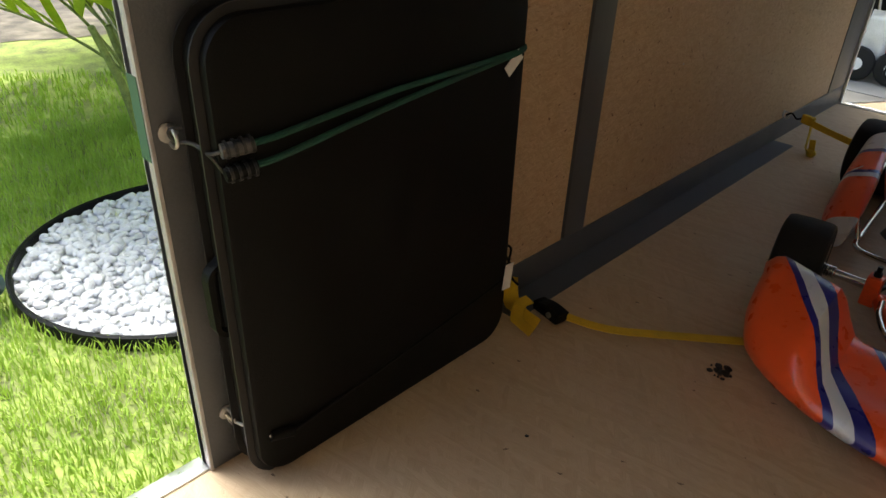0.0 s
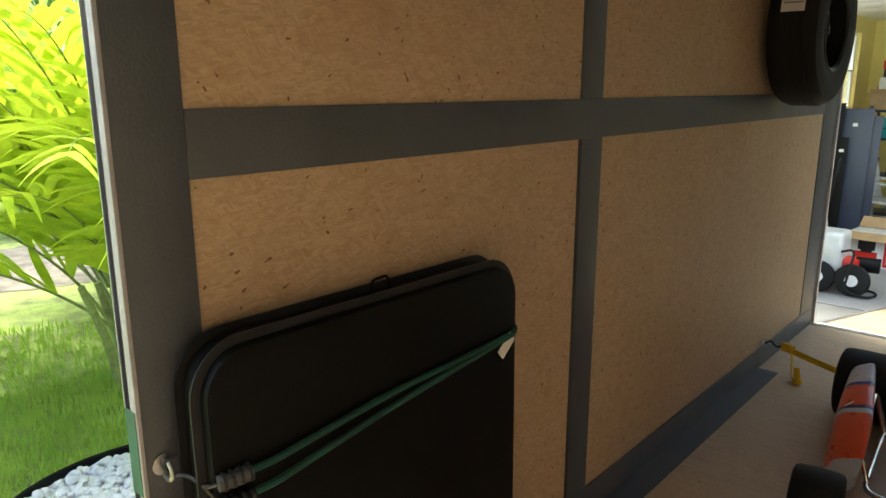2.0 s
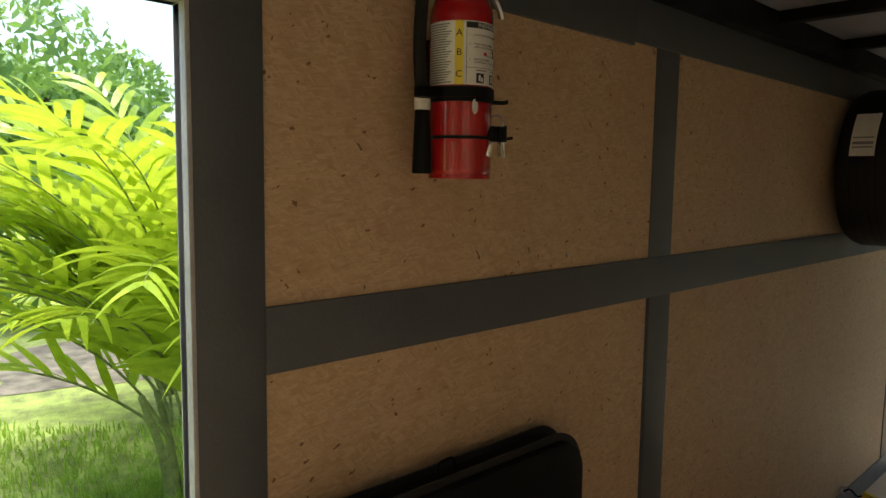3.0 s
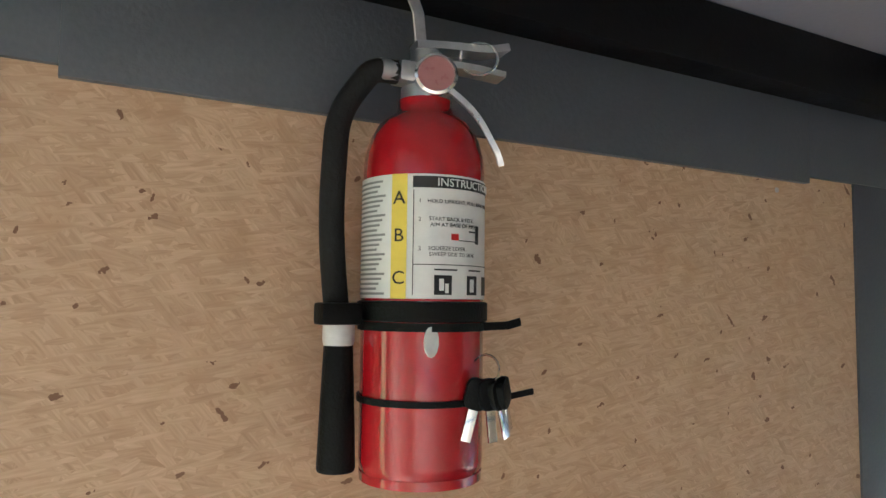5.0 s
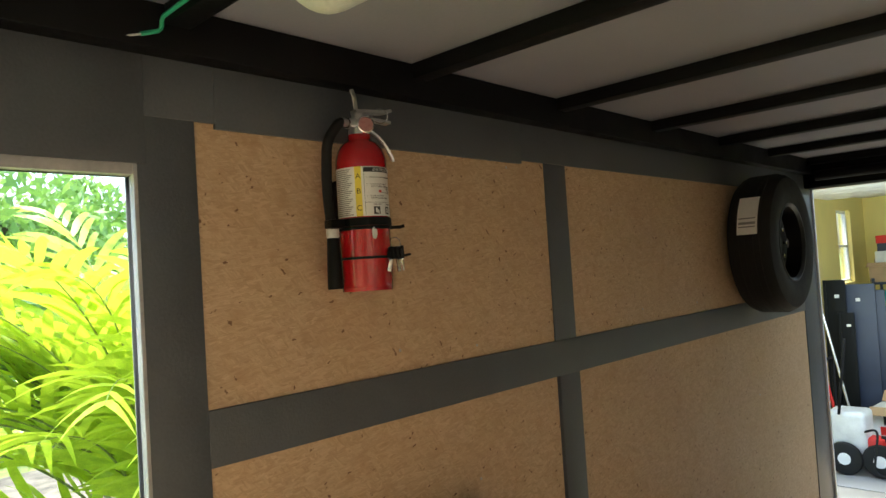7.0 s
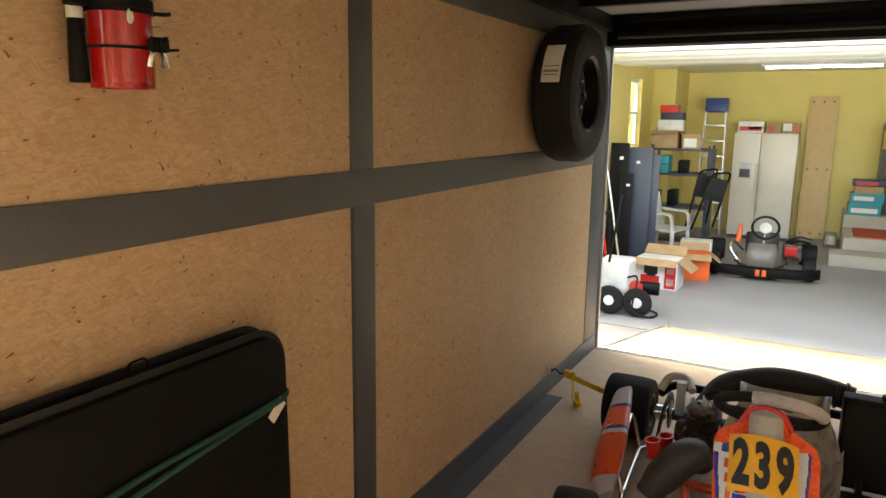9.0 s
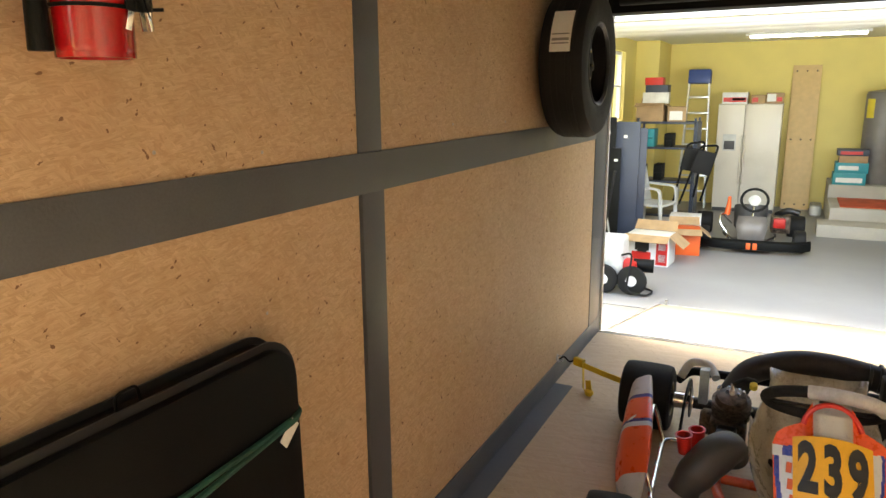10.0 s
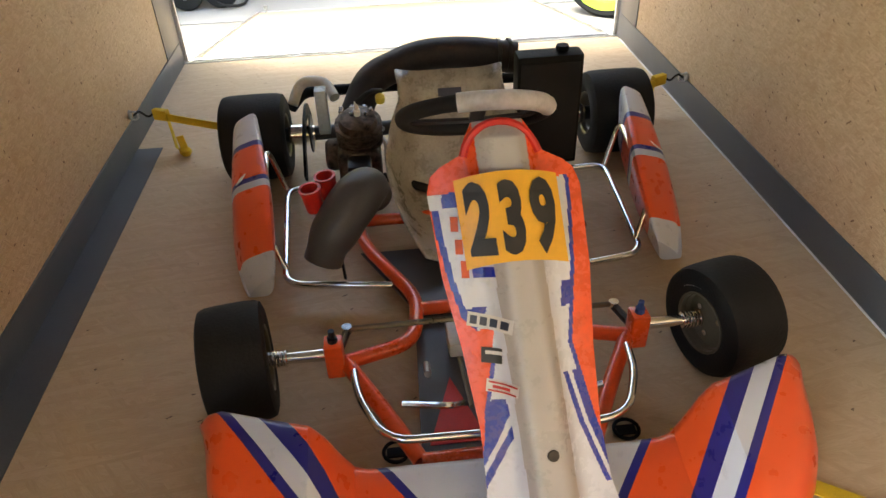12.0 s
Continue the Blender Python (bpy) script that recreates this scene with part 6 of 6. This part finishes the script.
# off-road vehicle seen from its rear corner
car = thing("off_road_vehicle", "green grey open off-road vehicle parked in the garage", "car", pose(3.31, 5.2, GZ))
bodyb = bmesh.new()
box(-0.66, 0.66, 0.15, 2.75, 0.55, 0.98, 0.05, bodyb, 3)
box(-0.62, 0.62, 2.75, 3.7, 0.55, 0.92, 0.06, bodyb, 3)
part("body", bodyb, M["jeep_body"], car)
for s in (-1, 1):
    for y in (0.15, 2.35):
        wh = part("wheel", lathe([(0.06, -0.10), (0.18, -0.11), (0.20, -0.12), (0.20, 0.12), (0.18, 0.06), (0.07, 0.04), (0.05, 0.08), (0, 0.08)], 28, pose(s * 0.76, y, 0.36, 0, 90 * s, 0)), M["galv"], car, "pale steel rim")
        part("tyre", lathe([(0.195, -0.13), (0.27, -0.135), (0.335, -0.125), (0.358, -0.09), (0.362, 0), (0.358, 0.09), (0.335, 0.125), (0.27, 0.135), (0.195, 0.13)], 36, pose(s * 0.76, y, 0.36, 0, 90 * s, 0), closed=True), M["rubber"], wh)
        for k in range(28):
            a = 2 * math.pi * k / 28
            part("tread_block", box(-0.11, 0.11, -0.022, 0.022, 0.352, 0.372, 0.004), M["rubber"], wh, m=pose(s * 0.76, y, 0.36, 0, 0, 0) @ Matrix.Rotation(a, 4, "X"))
        fl = part("fender", tube(fillet([(s * 0.74, y - 0.48, 0.55), (s * 0.76, y - 0.34, 0.80), (s * 0.76, y + 0.34, 0.80), (s * 0.74, y + 0.48, 0.55)], 0.12), 0.02, 8, flat=(0.075, 0.014)), M["jeep_body"], car)
    part("running_board", box(s * 0.70 - 0.09, s * 0.70 + 0.09, 0.7, 1.85, 0.40, 0.46, 0.01), M["cream"], car, "pale side step")
    lampb = part("tail_light", box(s * 0.58 - 0.06, s * 0.58 + 0.06, 0.09, 0.152, 0.78, 0.94, 0.008), M["white_plastic"], car)
    part("lens", box(s * 0.58 - 0.045, s * 0.58 + 0.045, 0.082, 0.09, 0.80, 0.90, 0.004), M["red_plastic"], lampb, "red tail lens")
    part("roll_bar", tube(fillet([(s * 0.60, 0.35, 0.95), (s * 0.58, 0.9, 1.72), (s * 0.55, 2.2, 1.70), (s * 0.60, 2.7, 0.98)], 0.12), 0.03, 10), M["tank_grey"], car)
    part("mirror", box(s * 0.82 - 0.10, s * 0.82 + 0.10, 2.30, 2.36, 1.12, 1.28, 0.02), M["white_plastic"], car, "white side mirror")
    part("seat", box(s * 0.32 - 0.22, s * 0.32 + 0.22, 1.25, 1.40, 0.85, 1.5, 0.06), M["purple"], car, "dark purple seat back")
part("tailgate", box(-0.64, 0.64, 0.128, 0.149, 0.57, 0.96, 0.006), mat("pale_grey_panel", (0.30, 0.33, 0.36), 0.4, vary=0.06), car, "pale grey rear panel")
part("number_panel", box(-0.66, -0.36, 0.085, 0.10, 0.58, 0.74, 0.004), M["white"], car, "white licence panel")
bars([(-0.62, -0.52, 0.62, 0.69), (-0.50, -0.40, 0.62, 0.69)], M["red_plastic"], "panel_mark", car, lambda p: Vector((p.x, 0.083 - p.z, p.y)))
part("rear_bumper", box(-0.75, 0.75, 0.0, 0.12, 0.44, 0.56, 0.02), M["black_plastic"], car)
part("cross_bar", tube([(-0.58, 0.9, 1.72), (0.58, 0.9, 1.72)], 0.03, 10), M["tank_grey"], car)
part("windscreen_frame", tube(fillet([(-0.60, 2.7, 0.98), (-0.55, 2.5, 1.55), (0.55, 2.5, 1.55), (0.60, 2.7, 0.98)], 0.08), 0.025, 10), M["black_steel"], car)
for k, (x, y, mk, lab) in enumerate(((-0.45, 0.45, "purple", "dark bag in the vehicle's rear"), (0.0, 0.55, "red_plastic", "red cooler in the vehicle's rear"))):
    bg = thing("cargo_bag", lab, "bag", pose(3.31 + x, 5.2 + y, GZ + 0.985))
    part("sack", lathe([(0, 0), (0.17, 0.0), (0.20, 0.08), (0.19, 0.24), (0.12, 0.36), (0.05, 0.40), (0, 0.40)], 16), M[mk], bg)
    part("drawstring", tube([(-0.04, -0.04, 0.39), (0.0, -0.07, 0.42), (0.04, -0.04, 0.39)], 0.006, 6), M["black_fabric"], bg)

bike = thing("dirt_bike", "motorbike with a lime green rim beside the vehicle", "motorbike", pose(2.52, 4.05, GZ, 0, 0, 55))
wh = part("wheel", lathe([(0.212, -0.03), (0.262, -0.042), (0.268, 0.0), (0.262, 0.042), (0.212, 0.03), (0.205, 0)], 40, pose(0, 0, 0.31, 0, 90, 0), closed=True), M["lime"], bike, "lime green rim")
part("tyre", lathe([(0.262, -0.04), (0.29, -0.045), (0.308, -0.03), (0.312, 0), (0.308, 0.03), (0.29, 0.045), (0.262, 0.04)], 40, pose(0, 0, 0.31, 0, 90, 0), closed=True), M["rubber"], wh)
part("hub", tube([(-0.05, 0, 0.31), (0.05, 0, 0.31)], 0.04, 12), M["steel_dark"], wh)
for k in range(12):
    a = 2 * math.pi * k / 12
    part("spoke", tube([(0.02 * (-1) ** k, 0.04 * math.cos(a), 0.31 + 0.04 * math.sin(a)), (0, 0.225 * math.cos(a + 0.2), 0.31 + 0.225 * math.sin(a + 0.2))], 0.0025, 5), M["galv"], wh)
wh2 = part("wheel", lathe([(0.212, -0.03), (0.262, -0.042), (0.268, 0.0), (0.262, 0.042), (0.212, 0.03), (0.205, 0)], 32, pose(0, -1.2, 0.31, 0, 90, 0), closed=True), M["lime"], bike, "lime green rim")
part("tyre", lathe([(0.262, -0.04), (0.29, -0.045), (0.312, 0), (0.29, 0.045), (0.262, 0.04)], 32, pose(0, -1.2, 0.31, 0, 90, 0), closed=True), M["rubber"], wh2)
for s in (-1, 1):
    part("fork", tube([(s * 0.07, 0.0, 0.31), (s * 0.07, -0.30, 0.95)], 0.022, 10), M["steel_dark"], bike)
part("tank", box(-0.11, 0.11, -0.75, -0.30, 0.62, 0.85, 0.06, None, 3), M["lime"], bike)
part("frame", tube([(0, -0.3, 0.8), (0, -0.6, 0.35), (0, -1.2, 0.31)], 0.03, 10), M["black_steel"], bike)
part("seat", box(-0.10, 0.10, -1.3, -0.7, 0.72, 0.80, 0.03), M["black_fabric"], bike)
part("engine", box(-0.14, 0.14, -0.85, -0.4, 0.22, 0.6, 0.05), M["engine"], bike)
part("handlebar", tube(fillet([(-0.36, -0.42, 1.02), (-0.1, -0.32, 0.98), (0.1, -0.32, 0.98), (0.36, -0.42, 1.02)], 0.06), 0.013, 8), M["black_steel"], bike)

# ---------------------------------------------------------------- outdoors beside the door
bed = thing("gravel_bed", "round bed of white pebbles with a dark plastic edging", "gravel bed", pose(-1.56, -0.62, GZ - 0.012))
BR = 0.66
part("edging", lathe([(BR, 0.0), (BR, 0.055), (BR + 0.012, 0.06), (BR + 0.022, 0.055), (BR + 0.022, 0.0)], 56), M["black_plastic"], bed, "black edging strip")
part("bed_soil", lathe([(BR, 0.0), (BR, 0.018), (0, 0.02)], 40), M["pebble"], bed)
stones = []
for k in range(8):
    sbm = bmesh.new()
    bmesh.ops.create_icosphere(sbm, subdivisions=2, radius=1.0)
    for v in sbm.verts:
        v.co *= 1 + 0.28 * noise.noise(v.co * 1.1 + Vector((k * 7.0, 0, 0)))
        v.co.z *= 0.6
        v.co.y *= 0.75
    stones.append(mesh_of("stone", sbm, M["pebble"]))
spots = []
for k in range(1700):
    a, d = rng.uniform(0, 6.2832), BR * math.sqrt(rng.random()) * 0.965
    spots.append((d * math.cos(a), d * math.sin(a), rng.uniform(0.016, 0.030)))
spots.sort(key=lambda p: -p[0])
rest = bmesh.new()
for k, (x, y, r) in enumerate(spots):
    m = Matrix.LocRotScale((x, y, 0.022 + rng.uniform(0, 0.02)), Euler((rng.uniform(-0.5, 0.5), rng.uniform(-0.5, 0.5), rng.uniform(0, 6.28))), (r, r, r))
    if k < 290:
        part("stone", stones[k % 8], None, bed, m=m)
    else:
        tmp = stones[k % 8].copy()
        tmp.transform(m)
        rest.from_mesh(tmp)
        bpy.data.meshes.remove(tmp)
tagged(part("pebble_fill", rest, M["pebble"], bed), kind="stuff")
spot = thing("garden_light", "small dark green garden spotlight beside the pebble bed", "garden light", pose(-1.62, -1.36, GZ))
part("housing", lathe([(0.04, -0.05), (0.048, -0.04), (0.05, 0.05), (0.046, 0.055), (0.04, 0.05), (0, 0.045)], 18, pose(0, 0, 0.12, 55, 0, 30)), mat("green_housing", (0.015, 0.06, 0.05), 0.4), spot)
part("lens", lathe([(0.04, 0), (0, 0.003)], 18, pose(0, 0, 0.12, 55, 0, 30) @ pose(0, 0, 0.052)), M["white_plastic"], spot)
part("stake", tube([(0, 0, 0.10), (0, 0, 0.0)], 0.012, 8), M["black_plastic"], spot)
sand = bmesh.new()
bmesh.ops.create_circle(sand, cap_ends=True, radius=1.0, segments=40)
for v in sand.verts:
    k = 1 + 0.25 * noise.noise(v.co * 2.0)
    v.co = Vector((v.co.x * 1.1 * k, v.co.y * 1.5 * k, 0))
solid("bare_patch", sand, M["sand"], "bare sandy patch in the lawn", "sand", pose(-6.6, 0.9, GZ - 0.006), kind="stuff")

# grass blades, one sheet
verts, faces = [], []
gr = np.random.RandomState(3)


def blades(n, x0, x1, y0, y1, h0, h1, w):
    for _ in range(n):
        x, y = gr.uniform(x0, x1), gr.uniform(y0, y1)
        if (x + 1.56) ** 2 + (y + 0.62) ** 2 < (BR + 0.02) ** 2 or ((x + 6.6) / 2.5) ** 2 + ((y - 0.9) / 2.1) ** 2 < 0.9:
            continue
        a, h, lean, ww = gr.uniform(0, 6.283), gr.uniform(h0, h1), gr.uniform(0.1, 0.75), w * gr.uniform(0.7, 1.3)
        dx, dy = math.cos(a), math.sin(a)
        i = len(verts)
        z = GZ - 0.014
        verts.extend([(x - dy * ww, y + dx * ww, z), (x + dy * ww, y - dx * ww, z), (x + dx * h * lean * 0.4 + dy * ww * 0.8, y + dy * h * lean * 0.4 - dx * ww * 0.8, z + h * 0.6), (x + dx * h * lean * 0.4 - dy * ww * 0.8, y + dy * h * lean * 0.4 + dx * ww * 0.8, z + h * 0.6), (x + dx * h * lean, y + dy * h * lean, z + h * (1 - 0.25 * lean))])
        faces.extend([(i, i + 1, i + 2, i + 3), (i + 3, i + 2, i + 4)])


blades(70000, -3.4, -0.28, -3.2, 1.4, 0.035, 0.085, 0.0026)
blades(50000, -9.0, -3.4, -4.5, 6.0, 0.04, 0.10, 0.005)
blades(20000, -18.0, -9.0, -6.0, 16.0, 0.06, 0.14, 0.012)
gm = bpy.data.meshes.new("grass")
gm.from_pydata(verts, [], faces)
gm.materials.append(M["grass"])
tagged(new("grass", gm), "bright green lawn grass", "grass", kind="stuff")


# areca palm
def frond(length, droop, width):
    """Arching rib with two rows of long narrow leaflets, in the xz plane."""
    n = 14
    rib = []
    p, ang = Vector((0, 0, 0)), radians(74)
    for i in range(n + 1):
        rib.append(p.copy())
        p = p + Vector((math.cos(ang), 0, math.sin(ang))) * (length / n)
        ang -= droop / n
    stem = tube(rib, [0.011 * (1 - 0.85 * i / n) for i in range(n + 1)], 5)
    lv, lf = [], []
    for i in range(3, n + 1):
        f = i / n
        d = (rib[i] - rib[i - 1]).normalized()
        up = Vector((-d.z, 0, d.x))
        for s in (-1, 1):
            ll = width * (0.45 + 0.9 * math.sin(math.pi * min(1, 0.15 + 0.75 * f))) * rng.uniform(0.85, 1.15)
            side = (Vector((0, s, 0)) * rng.uniform(0.5, 0.8) + d * (0.8 + 0.5 * f) + up * rng.uniform(0.2, 0.6)).normalized()
            q = rib[i].copy()
            base = len(lv)
            m = 5
            dirv = side.copy()
            wv = d.cross(side).cross(side).normalized()
            for k in range(m + 1):
                g = k / m
                ww = 0.036 * (1 - g) ** 0.7 * (0.5 + 1.2 * min(1, g * 3 + 0.2))
                lv.extend([q + d * ww, q - d * ww])
                dirv = (dirv + Vector((0, 0, -0.16 - 0.05 * g))).normalized()
                q = q + dirv * (ll / m)
            for k in range(m):
                lf.append((base + 2 * k, base + 2 * k + 1, base + 2 * k + 3, base + 2 * k + 2))
    me = bpy.data.meshes.new("leaflets")
    me.from_pydata([tuple(v) for v in lv], [], lf)
    return mesh_of("frond_stem", stem, M["stem"]), me


def palm(x, y, label, n, size, seed):
    rng.seed(seed)
    tree = thing("palm", label, "palm", pose(x, y, GZ - 0.012))
    kinds = [frond(size * rng.uniform(0.85, 1.15), rng.uniform(0.7, 1.5), 0.42 * size / 1.7) for _ in range(5)]
    for st_me, lf_me in kinds:
        lf_me.materials.append(M["leaf"])
    for k in range(5):
        a, d = rng.uniform(0, 6.28), rng.uniform(0.03, 0.16)
        hh = rng.uniform(0.5, 0.9)
        part("trunk", tube([(d * math.cos(a), d * math.sin(a), 0), (d * 1.5 * math.cos(a), d * 1.5 * math.sin(a), hh * 0.5), (d * 2.4 * math.cos(a), d * 2.4 * math.sin(a), hh)], [0.03, 0.025, 0.02], 8), M["stem"], tree)
    for k in range(n):
        a = k * 2.399 + rng.uniform(-0.3, 0.3)
        tilt = rng.uniform(-16, 14) if k % 5 else rng.uniform(16, 30)
        z0 = rng.uniform(0.28, 0.92) * size / 1.5
        m = pose(0.12 * math.cos(a), 0.12 * math.sin(a), z0, 0, 0, math.degrees(a)) @ pose(0, 0, 0, 0, tilt, 0)
        st_me, lf_me = kinds[k % 5]
        fr = part("frond", st_me, None, tree, m=m)
        tagged(part("foliage", lf_me, None, fr), kind="stuff")
    return tree


palm(-3.05, -0.02, "bright yellow green areca palm with arching fronds", 84, 1.75, 11)
palm(-4.6, 0.9, "yellow green areca palm further along the lawn", 34, 1.35, 23)

# shrubs and small trees behind the lawn


def shrub_mesh(seed, rx, rz, n):
    r2 = np.random.RandomState(seed)
    vs, fs = [], []
    lumps = [(r2.uniform(-0.6, 0.6) * rx, r2.uniform(-0.6, 0.6) * rx, rz * r2.uniform(0.25, 0.85), r2.uniform(0.28, 0.5) * rx) for _ in range(12)]
    for i in range(n):
        cx, cy, cz, cr = lumps[i % 12]
        d = r2.normal(size=3)
        d /= np.linalg.norm(d)
        c = np.array((cx, cy, cz)) + d * cr * r2.uniform(0.75, 1.08)
        u = r2.normal(size=3)
        u /= np.linalg.norm(u)
        w = np.cross(u, d)
        w /= max(1e-6, np.linalg.norm(w))
        sz = r2.uniform(0.05, 0.12)
        k = len(vs)
        vs.extend([tuple(c - u * sz), tuple(c + w * sz * 0.4), tuple(c + u * sz), tuple(c - w * sz * 0.4)])
        fs.append((k, k + 1, k + 2, k + 3))
    me = bpy.data.meshes.new("crown")
    me.from_pydata(vs, [], fs)
    me.materials.append(M["shrub"])
    return me


crowns = [shrub_mesh(40 + k, 2.0, 3.4, 9000) for k in range(3)]
for k in range(22):
    x, y = -11.0 - 2.2 * (k % 3) + rng.uniform(-1, 1), -8 + 1.5 * k + rng.uniform(-0.5, 0.5)
    tr = thing("tree", "dense green wild tree at the edge of the lawn", "tree", pose(x, y, GZ - 0.02, 0, 0, rng.uniform(0, 360)), group="trees behind the lawn")
    tr.scale = [rng.uniform(0.8, 1.25)] * 3
    part("trunk", tube(fillet([(0, 0, 0), (0.1, 0.05, 0.9), (-0.05, 0.1, 1.9), (0.1, 0, 2.6)], 0.4), 0.07, 8), M["bark"], tr)
    for s in (-1, 1):
        part("limb", tube([(0.0, 0, 1.0), (s * 0.5, 0.3 * s, 1.7), (s * 0.9, 0.5 * s, 2.3)], [0.05, 0.035, 0.02], 6), M["bark"], tr)
    part("crown", crowns[k % 3], None, tr)
